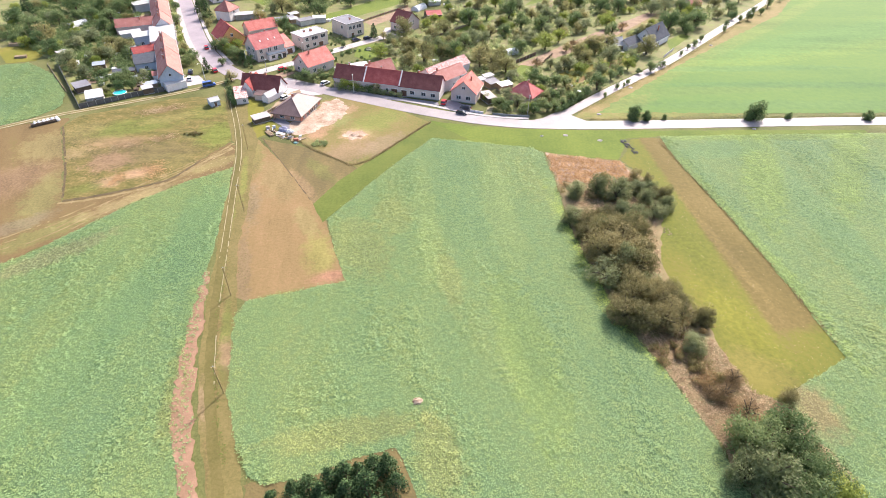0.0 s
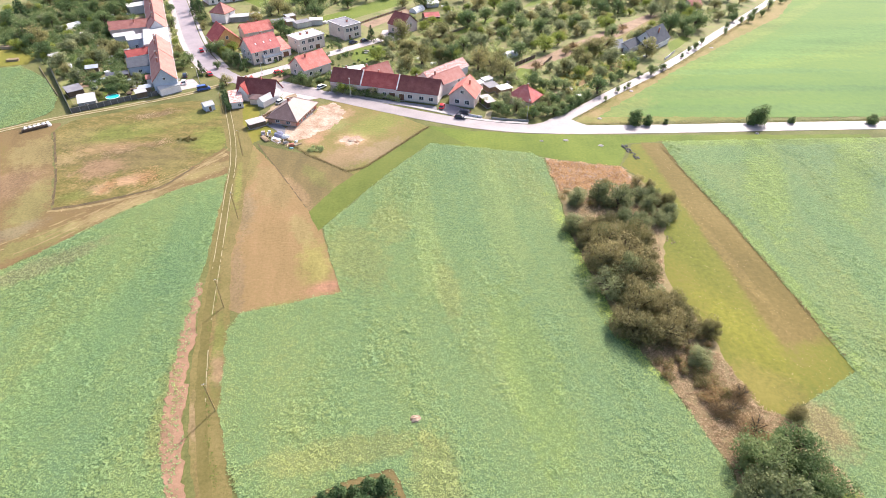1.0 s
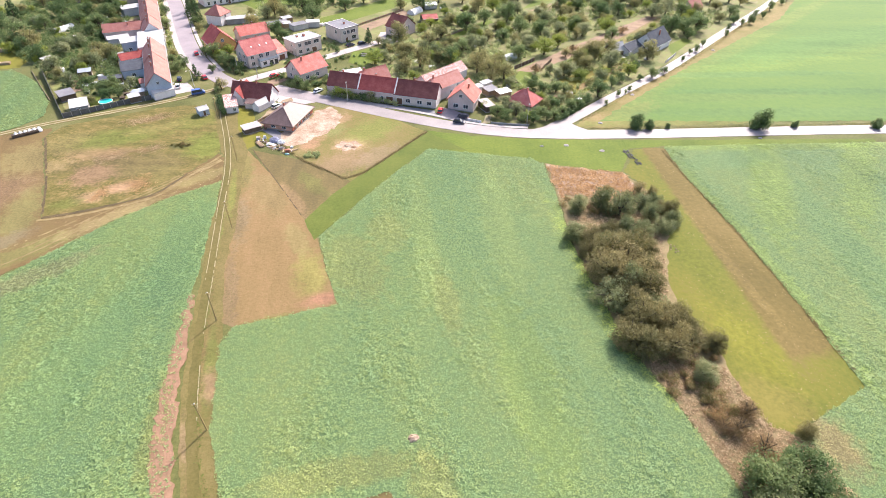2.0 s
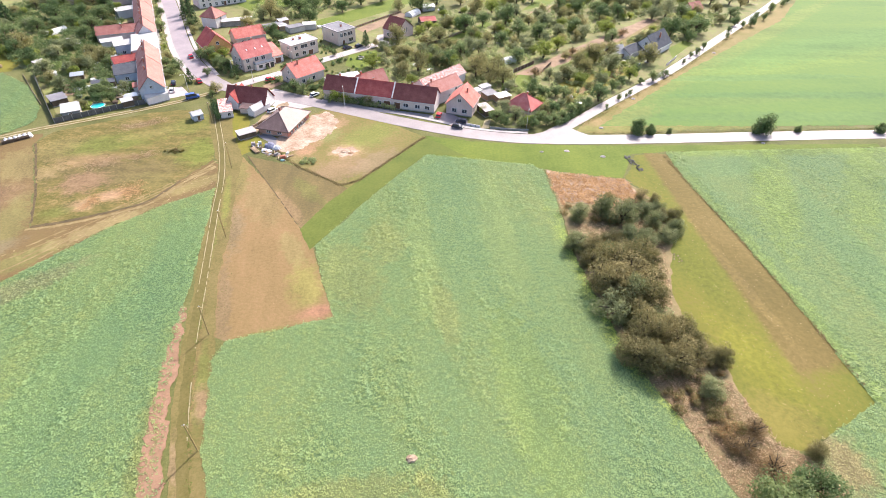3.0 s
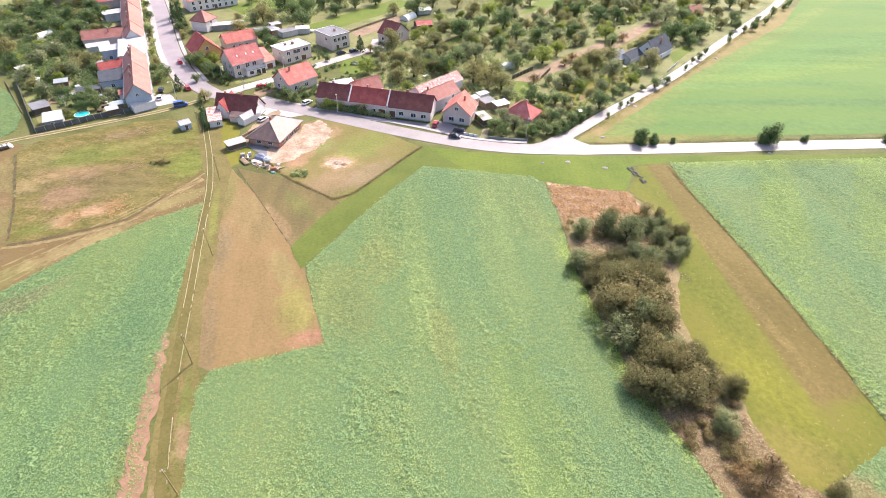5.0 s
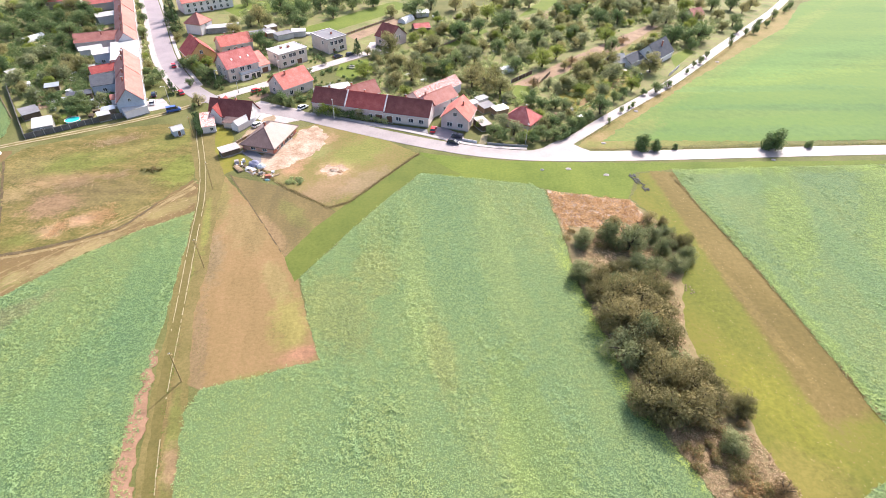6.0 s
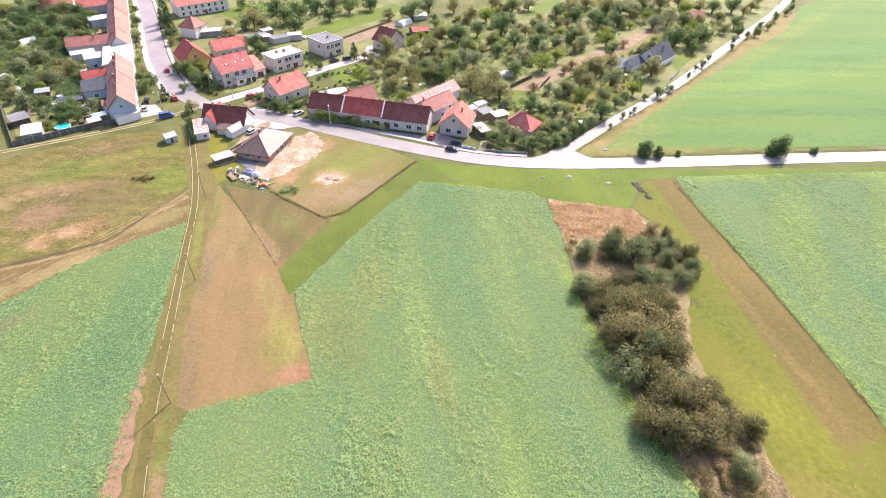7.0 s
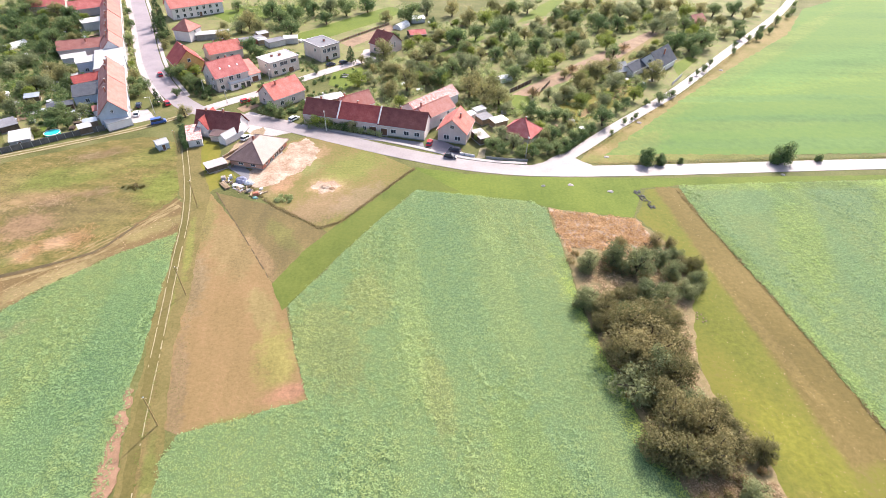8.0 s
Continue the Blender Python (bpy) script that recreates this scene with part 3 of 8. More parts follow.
def way(name, points, width, z, material, label, category, rough=0.0, thick=0.1, step=2.0, seed=0, kind="structure", gaps=0.0):
    l, r = ribbon(points, width, rough, step, 2, z, seed)
    bm = bmesh.new()
    rows = [[bm.verts.new((*p, h)) for p, h in ((a, z - thick), (a, z), (b, z), (b, z - thick))] for a, b in zip(l, r)]
    for i, (p, q) in enumerate(zip(rows, rows[1:])):
        if gaps and noise.noise((i * 0.11 * step, seed * 7.7, 3.3)) + 0.5 * noise.noise((i * 0.9 * step, seed * 3.1, 1.3)) < gaps - 0.75 + 0.5 * i / len(rows):
            continue
        for k in range(3):
            bm.faces.new((p[k], p[k + 1], q[k + 1], q[k]))
    bmesh.ops.recalc_face_normals(bm, faces=bm.faces[:])
    return thing(name, bm, material, label, category, kind=kind)


def inside(px, py, poly):
    hit = np.zeros(len(px), dtype=bool)
    n = len(poly)
    for i in range(n):
        (x0, y0), (x1, y1) = poly[i], poly[(i + 1) % n]
        if y0 == y1:
            continue
        c = ((y0 > py) != (y1 > py)) & (px < (x1 - x0) * (py - y0) / (y1 - y0) + x0)
        hit ^= c
    return hit


def scatter_points(poly, per_m2, rng, holes=()):
    p = np.array(poly)
    lo, hi = p.min(0), p.max(0)
    n = int((hi[0] - lo[0]) * (hi[1] - lo[1]) * per_m2)
    x, y = rng.uniform(lo[0], hi[0], n), rng.uniform(lo[1], hi[1], n)
    keep = inside(x, y, poly)
    for h in holes:
        keep &= ~inside(x, y, h)
    return x[keep], y[keep]


def row_points(poly, gap, turn, rng, holes=()):
    """Plants in slightly uneven rows, gap metres apart, that run along the direction turn (degrees from y)."""
    p = np.array(poly)
    lo, hi = p.min(0), p.max(0)
    mid, half = (lo + hi) / 2, np.linalg.norm(hi - lo) / 2
    n = int(2 * half / gap)
    u, v = np.meshgrid((np.arange(n) + 0.5) * gap - half, (np.arange(n) + 0.5) * gap - half)
    u, v = u.ravel() + rng.normal(0, gap * 0.26, n * n), v.ravel() + rng.normal(0, gap * 0.45, n * n)
    c, s = math.cos(radians(turn)), math.sin(radians(turn))
    x, y = mid[0] + u * c - v * s, mid[1] + u * s + v * c
    keep = inside(x, y, poly)
    return x[keep], y[keep]


def leaf_quads(centres, length, width, rng, tilt=(0.2, 1.0)):
    """Diamond leaves that start at the centres and lean out at random."""
    n = len(centres)
    a = rng.uniform(0, math.tau, n)
    t = rng.uniform(*tilt, n)
    L = length * rng.uniform(0.6, 1.3, n)
    W = width * rng.uniform(0.6, 1.3, n)
    d = np.stack([np.cos(a) * np.cos(t), np.sin(a) * np.cos(t), np.sin(t)], 1)
    s = np.stack([-np.sin(a), np.cos(a), rng.uniform(-0.4, 0.4, n)], 1)
    tip = centres + d * L[:, None]
    mid = centres + d * (L * 0.55)[:, None]
    v = np.stack([centres, mid + s * W[:, None] / 2, tip, mid - s * W[:, None] / 2], 1).reshape(-1, 3)
    return v, np.arange(4 * n).reshape(-1, 4)


def lumps(x, y, cell, seed):
    """Smooth random hills and hollows between -1 and 1, cell metres apart."""
    table = np.random.default_rng(seed).uniform(-1, 1, (256, 256))
    u, v = x / cell, y / cell
    i, j = np.floor(u).astype(int), np.floor(v).astype(int)
    f, g = u - i, v - j
    f, g = f * f * (3 - 2 * f), g * g * (3 - 2 * g)
    a, b, c, d = (table[(i + p) & 255, (j + q) & 255] for q in (0, 1) for p in (0, 1))
    return (a * (1 - f) + b * f) * (1 - g) + (c * (1 - f) + d * f) * g


def leaf_sheet(name, poly, z, per_m2, length, width, material, label, category, seed, leaves=4, rough=0.3, holes=(), tilt=(0.2, 1.0), spread=0.12, rows=0.0, turn=8.0, lift=(-0.05, 0.12)):
    """A crop or tall grass: thousands of leaning leaves in clumps; a crop stands in rows, in bushy humps with dark creases in its lusher drifts."""
    rng = np.random.default_rng(seed)
    o = outline_of(poly, 1.5, rough)
    x, y = row_points(o, rows, turn, rng) if rows else scatter_points(o, per_m2, rng, holes)
    c = np.stack([x, y, np.full(len(x), z)], 1)
    c = np.repeat(c, leaves, 0)
    c[:, :2] += rng.normal(0, spread, (len(c), 2))
    c[:, 2] += rng.uniform(*lift, len(c))
    if not rows:
        v, q = leaf_quads(c, length, width, rng, tilt)
        return tagged(new(name, fast_mesh(name, v, q, material)), label, category, "", "stuff")
    ca, sa = math.cos(radians(turn)), math.sin(radians(turn))

    def drift(p):
        a, b = p[:, 0] * ca + p[:, 1] * sa, p[:, 1] * ca - p[:, 0] * sa
        lush = 0.3 + 0.75 * lumps(a, b * 0.3, 4.5, seed) + 0.6 * lumps(a, b * 0.6, 1.7, seed + 1)
        return a, b, np.clip(lush, 0.0, 1.2)

    _, _, lush = drift(c)
    v, q = leaf_quads(c, length * (0.85 + 0.3 * lush), width * (0.85 + 0.3 * lush), rng, tilt)
    a, b, lush = drift(v)
    hump = 0.6 * lumps(a, b * 0.8, 1.15, seed + 2) + 0.4 * lumps(a, b, 0.6, seed + 3)
    v[:, 2] += (0.05 + 0.23 * lush) * np.maximum(hump, -0.6) + 0.09 + 0.08 * lush
    return tagged(new(name, fast_mesh(name, v, q, material)), label, category, "", "stuff")


# ---- the land ----
bm = bmesh.new()
R = 3000.0
cells = [-R, -900, -400, -200, -100, 0, 100, 200, 300, 400, 600, 1200, R]
grid = [[bm.verts.new((x, y, 0)) for x in cells] for y in cells]
for i in range(len(cells) - 1):
    for j in range(len(cells) - 1):
        bm.faces.new((grid[i][j], grid[i][j + 1], grid[i + 1][j + 1], grid[i + 1][j]))
thing("ground", bm, M_GRASS, "rough green and straw-coloured grassland", "ground", kind="structure")

CROP_L = [(-64.9, 139.6), (-76, 131), (-87, 119), (-93.8, 108.5), (-100.2, 99.4), (-108, 91), (-150, 50), (-150, 0), (-36, 0), (-40, 40), (-46.5, 53), (-50, 66), (-54, 81), (-56.5, 94.5), (-59.8, 112.7)]
CROP_C = [(-4.4, 161.2), (29.4, 156), (32.1, 152.4), (33.4, 133), (33.6, 113.4), (36.5, 95.4), (40.1, 77.3), (45, 65.5), (48.9, 52), (50.4, 43.7), (54, 30), (56, 0), (-1, 0), (-2, 35), (-4.5, 43), (-7.5, 48.2), (-13.1, 46.5), (-21.9, 42.6), (-28.1, 41.2), (-31.5, 42.4), (-34.5, 47), (-40, 58.1), (-45, 77.5), (-43.7, 82.8), (-22.6, 90), (-27.6, 102), (-31.3, 114.2), (-24, 128.3), (-15.5, 144)]
CROP_R = [(74, 165.8), (112, 169), (160, 172.3), (230, 176), (230, 0), (70, 0), (69.5, 40), (67.5, 50), (66.3, 60.6), (83.4, 70.2), (82.6, 87), (79.5, 117.6), (75.0, 147.7)]
CROP_FAR = [(56, 183.5), (74, 185), (113, 186), (170, 189.5), (330, 205), (400, 330), (300, 420), (222, 366), (187, 316.5), (136, 267), (101.5, 232.5), (77, 206)]
CROP_W = [(-230, 190), (-188, 218), (-177.8, 221), (-161.3, 209.5), (-146, 191.3), (-140.5, 179), (-145, 170.5), (-153, 163), (-190, 135), (-230, 150)]
for pts, lab, sd in ((CROP_L, "green leafy beet crop beside a dirt track", 1), (CROP_C, "large green leafy beet crop in a sloping field", 2), (CROP_R, "green leafy crop south of the country road", 3)):
    patch("field", pts, 0.07, M_CROPBED, lab, "field", rough=0.55, thick=0.07, seed=sd, step=0.5)
patch("field", CROP_FAR, 0.08, M_CROPFAR, "smooth bright green crop beyond the country road", "field", rough=0.9, step=0.9)
patch("field", CROP_W, 0.07, M_CROPBED, "rounded green field beside the gardens", "field", rough=0.6, smooth=1, thick=0.12)

BROWN_STRIP = [(-62.5, 158), (-61.5, 139), (-55.5, 111), (-52, 98), (-47.2, 84), (-43.5, 82.6), (-22.6, 90), (-27.6, 102), (-31.6, 113), (-36.9, 121.5), (-50.5, 142.5)]
patch("fallow_strip", BROWN_STRIP, 0.03, M_MOWN, "mown brown strip with dry grass patches", "field", rough=0.3, step=0.5)
patch("fallow_strip", [(-61, 158.2), (-50.3, 142.3), (-36.7, 121.3), (-31.2, 133.5), (-27.1, 140.8), (-44.8, 152.8)], 0.05, M_OLIVE, "olive-brown fallow wedge below the building plot", "field", rough=0.3, step=0.5)
patch("grass_strip", [(-27.1, 140.6), (-31.4, 133.2), (-36.8, 121), (-32.4, 112.6), (-31.2, 114.4), (-24, 128.6), (-15.5, 144.4), (-4.4, 161.6), (8, 160.8), (-5, 173.2)], 0.07, M_STRIP, "mown bright green grass strip along the crop", "grass", rough=0.3, step=0.5)
patch("grass_strip", [(-5.5, 174), (-4.4, 161), (29.4, 156), (33, 152.8), (55.7, 149), (62.4, 164), (74, 166), (150, 172.2), (150, 174.5), (76, 170.5), (50, 169.5), (24, 169.5), (10, 171)], 0.04, M_LAWN, "grass verge along the country road", "grass")
patch("building_plot", [(-57.2, 167.1), (-50, 159), (-44.8, 153.2), (-27.1, 141), (-5.6, 173.4), (-20, 184.5), (-37.5, 192.8), (-43, 192), (-50, 186)], 0.06, M_PLOT, "rough grassy building plot with bare ground", "ground", rough=0.6, step=0.5)
patch("grass_strip", [(-76, 190), (-70.5, 172), (-63, 158.5), (-57.6, 166.8), (-62.6, 171.5), (-66.5, 170), (-66.5, 180), (-69, 186)], 0.045, M_YELLOW, "rough yellow-green grass beside the track", "grass", rough=0.6)
# This grey patch is added to paint the shadow before the bungalow.
patch("terrace", [(-62.5, 172.5), (-60.2, 175), (-49.5, 165.6), (-51.5, 163)], 0.085, M_FLATGREY, "dark grey patch painted as the bungalow's shadow", "terrace", rough=0.15)
MEADOW = [(-131.3, 164), (-115, 136.8), (-106.2, 120), (-93.8, 125.3), (-81.4, 132.5), (-77.2, 143.3), (-71, 156.7), (-76, 172), (-83, 186.5), (-92, 191), (-104.6, 187.6), (-130.3, 172)]
patch("meadow", MEADOW, 0.05, M_MEADOW, "dry meadow with straw-coloured patches", "meadow", rough=0.5)
patch("brown_field", [(-132.5, 171), (-131.5, 163.5), (-115.5, 136.5), (-106.5, 119.5), (-94, 124.6), (-81.5, 131.7), (-77.3, 142.5), (-71.2, 155.5), (-67.2, 151), (-64.9, 140), (-76, 131.4), (-87, 119.4), (-93.8, 109), (-100.2, 100), (-108, 91.5), (-165, 120), (-160, 158)], 0.03, M_BROWN, "bare brown field with mown tracks", "field", rough=0.9, step=0.5)
patch("grass_strip", [(56.5, 149.5), (63.5, 163), (68, 165), (74.0, 164.5), (75.7, 147.7), (80.5, 117.6), (83.6, 87), (83.4, 70.2), (66.3, 60.6), (60, 59.5), (57.4, 73), (57, 82), (53.4, 92), (54, 101), (59.5, 117), (63, 130), (59.5, 143)], 0.03, M_STRIPR, "yellow-green grass and brown stubble between hedge and crop", "grass", rough=0.8, step=0.5)
patch("hedge_floor", [(32.6, 153.2), (55.7, 148.7), (60, 141), (63.5, 130), (60, 117), (54.5, 101), (54, 92), (58, 80), (58, 73), (60.5, 61), (66, 58.5), (68.5, 42), (70, 0), (56, 0), (54, 30), (50.8, 43.7), (49.2, 52), (45.3, 65.5), (40.4, 77.3), (36.8, 95.4), (33.9, 113.4), (33.6, 133)], 0.05, M_STRAW, "dry grass and litter under the hedge", "ground", rough=0.7)
patch("soil_strip", [(-55.2, 92), (-50.3, 72), (-46.9, 58), (-44.8, 53), (-36.8, 36), (-40.0, 36), (-48.6, 53), (-51.0, 62), (-54.6, 78), (-56.3, 92)], 0.17, M_SOIL, "strip of bare pink soil at the field's edge", "soil", rough=1.1, thick=0.1, step=0.4)
patch("bush_floor", [(-28.5, 41.4), (-21.9, 42.8), (-13.1, 46.8), (-7.5, 48.4), (-4.2, 43), (-1.6, 35), (-1, 0), (-30, 0), (-31, 41)], 0.05, M_OLIVE, "dry grass ring round the bushes", "ground", rough=1.6, step=0.5)
patch("bare_soil", [(-40.0, 191.5), (-35.6, 181), (-38.6, 172), (-45.5, 163), (-51, 160.5), (-54.5, 163.5), (-54, 171), (-48, 180), (-46.0, 189)], 0.1, M_PALE, "pale trampled earth of the building site", "soil", rough=1.5, smooth=1, step=0.4)
patch("yard", [(-68, 168.5), (-65.9, 174.1), (-64.7, 183.1), (-61, 195.6), (-57.5, 199), (-56.6, 193.1), (-61.2, 183.2), (-62.3, 173.5), (-64.2, 168.4)], 0.08, M_YARD, "sandy trodden yard beside the bungalow", "yard", rough=0.8, step=0.6)
patch("bare_soil", [(-34, 164.5), (-30, 166), (-26.5, 164), (-27.5, 160), (-31, 158.5), (-34.5, 160.5)], 0.1, M_PALE, "pale patch of dug earth", "soil", rough=1.6, smooth=1, step=0.4)

patch("dry_floor", [(33, 152.4), (55.5, 148), (58.5, 140), (50, 134), (36, 136), (34, 134)], 0.07, M_PALE, "dry tan ground under tall grass", "ground", rough=1.2)
patch("yard", [(-106, 203), (-112.5, 218), (-121, 238), (-131, 260), (-143, 286), (-158, 283), (-146, 252), (-137, 228), (-124, 207)], 0.06, M_CONCRETE, "grey paved yards behind the terrace", "yard", rough=0.8)
for k, off in enumerate((0.0, 1.2, 2.3, 3.7, 5.2)):
    way("straw_track", [(-68 - off * 0.4, 151 + off * 0.3), (-77 - off * 0.6, 136.5 + off * 0.6), (-86 - off * 0.7, 123.5 + off * 0.8), (-93.5 - off * 0.8, 112.5 + off), (-101 - off, 102 + off * 1.2), (-112 - off, 90 + off * 1.6)], lambda s: 0.45, 0.05 + 0.004 * k, M_STRAWTRACK, "pale strawy wheel track on the mown edge", "track", rough=1.3, thick=0.02, step=0.45, seed=30 + k, gaps=0.3)

way("furrow", [(-61.2, 158.6), (-56, 150.6), (-50.4, 142.4), (-43, 131), (-36.8, 121.4), (-31.8, 113.2)], lambda s: 0.3, 0.075, M_SHADEDEARTH, "thin dark line between the fallow strips", "furrow", rough=0.8, thick=0.02, step=0.5, seed=61, gaps=0.3)
# Flat dark strips that paint the shade along the meadow's edge.
way("ditch", [(-131.3, 164), (-123, 150.3), (-115, 136.8), (-110.6, 128.4), (-107.2, 121.6)], lambda s: 0.7, 0.075, M_SHADEDEARTH, "narrow ditch strip along the meadow, bank shade in its colour", "ditch", rough=0.8, thick=0.03, step=0.6, seed=9, gaps=0.2)
way("straw_track", [(-107, 118.6), (-100, 120.4), (-93.4, 123.4), (-86, 127.2), (-80.2, 130.9), (-77, 138), (-74.6, 143.6), (-69.8, 155)], lambda s: 1.0 - 0.4 * s, 0.07, M_STRAWTRACK, "pale dry grass edge along the ditch", "track", rough=0.6, thick=0.03, step=0.6, seed=18)
way("ditch", [(-106.4, 120), (-100, 122.0), (-93.8, 124.9), (-86.5, 128.6), (-81, 132.2), (-78.6, 138), (-76.4, 143.3)], lambda s: 1.1 - 0.5 * s, 0.075, M_SHADEDEARTH, "narrow ditch strip along the meadow, bank shade in its colour", "ditch", rough=0.7, thick=0.03, step=0.6, seed=8)

# the ways
TRACK = [(-82, 192), (-79.5, 184), (-72.3, 167), (-67.0, 152), (-64, 141), (-61.7, 130), (-56.8, 109.5), (-52.6, 91.5), (-49.9, 79.5), (-46.0, 66), (-42.3, 55), (-36, 41), (-24, 12)]
patch("track_margin", [(-81, 192), (-83, 186), (-73.5, 163), (-67.5, 150.5), (-64.6, 138), (-60.2, 113), (-55.6, 96), (-52.4, 82), (-48.4, 66.5), (-44.2, 54), (-37.4, 40), (-26, 12), (-20, 12), (-31.5, 40), (-38.5, 56), (-42.3, 70.4), (-46.5, 84.5), (-51.1, 99), (-54.6, 119.4), (-59.9, 143.5), (-62.5, 158), (-70, 172), (-76, 190)], 0.06, M_TRACK, "worn grassy margin of the field track", "track", rough=0.5, step=0.6)
way("track", TRACK, lambda s: 2.3 - 0.5 * s, 0.09, M_LANE, "olive-brown trodden field track", "track", rough=0.35, thick=0.04, step=0.5, seed=3)
for side, stop, sd, gap in ((1, 8, 1, 0.1), (0, 11, 2, 0.12)):
    edge = ribbon(TRACK[:stop], 1.6, step=3.0, smooth=2)[side]
    way("rut", edge, lambda s: 0.24 - 0.08 * s, 0.105, M_RUT, "dusty dry wheel rut", "track", rough=0.95, thick=0.02, step=0.3, seed=sd, gaps=gap)
MAIN = [(-185, 388), (-166.2, 351), (-143.6, 306.5), (-128.4, 274.5), (-113.2, 245), (-96.2, 220.9), (-84, 210.3), (-69.1, 206.2), (-51.9, 200.6), (-39.2, 195.2), (-23.2, 188), (-4.5, 180.6), (11.5, 175.6), (23.6, 173.6), (34.1, 173.0), (50.2, 173.4), (77.5, 175.3), (115.5, 178.6), (148.5, 181.3), (240, 187), (400, 190)]
way("road", MAIN[5:], lambda s: 6.4, 0.11, M_ROAD, "pale sun-bleached asphalt country road", "road", thick=0.11, rough=0.04)
way("road", MAIN[:7], lambda s: 7.2, 0.1, M_STREET, "grey asphalt village street", "road", thick=0.1)
way("road", [(33, 174), (38, 177.5), (46, 184), (62.8, 202), (83.2, 221.6), (100.2, 238.6), (143, 288.2), (172.4, 320.6), (206.7, 360.2), (250, 420)], lambda s: 4.3, 0.09, M_ROAD, "pale narrow side road lined with young trees", "road", thick=0.09, rough=0.05)
patch("road", [(26, 176), (34, 177), (40, 183), (44, 185), (47, 180), (52, 176.2), (40, 172)], 0.1, M_ROAD, "widened mouth of the side road", "road", rough=0.1, smooth=1)
way("road", [(-84, 210.5), (-76.6, 218.3), (-66.5, 227.5), (-58, 237), (-48.3, 247.4), (-31.4, 264.1)], lambda s: 5.0, 0.09, M_PAVE, "pale access road between the houses", "road", thick=0.09, rough=0.05)
LANE = [(-87, 208), (-92, 203), (-99.2, 196.3), (-116, 185.6), (-132.2, 176.4), (-141.2, 170.8), (-152, 162), (-185, 138)]
way("lane", LANE, lambda s: 3.0, 0.07, M_TRACK, "grassy farm lane along the gardens", "track", rough=0.25, thick=0.05, step=1.0)
for k in (0, 1):
    way("rut", ribbon(LANE, 1.7, step=3.0)[k], lambda s: 0.7, 0.09, M_RUT, "dusty pale wheel rut of the lane", "track", rough=0.5, thick=0.02, step=0.8, seed=50 + k)

patch("verge", [(47.5, 179.5), (49, 183), (66, 201.5), (86, 221), (103, 238), (145.5, 287.5), (175, 320), (200, 350), (212, 352), (190, 316), (138, 266), (104, 232), (79, 206), (57, 184), (74, 186), (113, 187), (113, 184.5), (75, 180.8), (54, 177.8)], 0.05, M_VERGE, "dry yellowish grass verge of the side road", "grass", rough=0.8)

for pts, lab in (([(-38, 214), (-30, 226), (-28, 262), (-12, 292), (8, 330), (36, 355), (62, 385), (240, 420), (205, 362), (143, 291), (99, 242), (82, 225), (60, 203), (44, 188), (36, 183), (30, 180), (16, 184), (22, 198), (8, 208), (-10, 206)], "mixed garden ground of the east gardens"), ([(-106, 200), (-116, 191), (-132, 180), (-156, 208), (-172, 226), (-215, 252), (-330, 330), (-250, 400), (-190, 372), (-168, 316), (-150, 272), (-132, 236), (-112, 208)], "mixed garden ground of the west gardens"), ([(-150, 340), (-118, 282), (-94, 240), (-80, 222), (-66, 231), (-36, 262), (-20, 300), (-10, 345), (-30, 380), (-110, 400)], "mixed garden ground behind the crossroads")):
    patch("garden_ground", pts, 0.025, M_GARDEN, lab, "ground", rough=0.6, step=2.0)

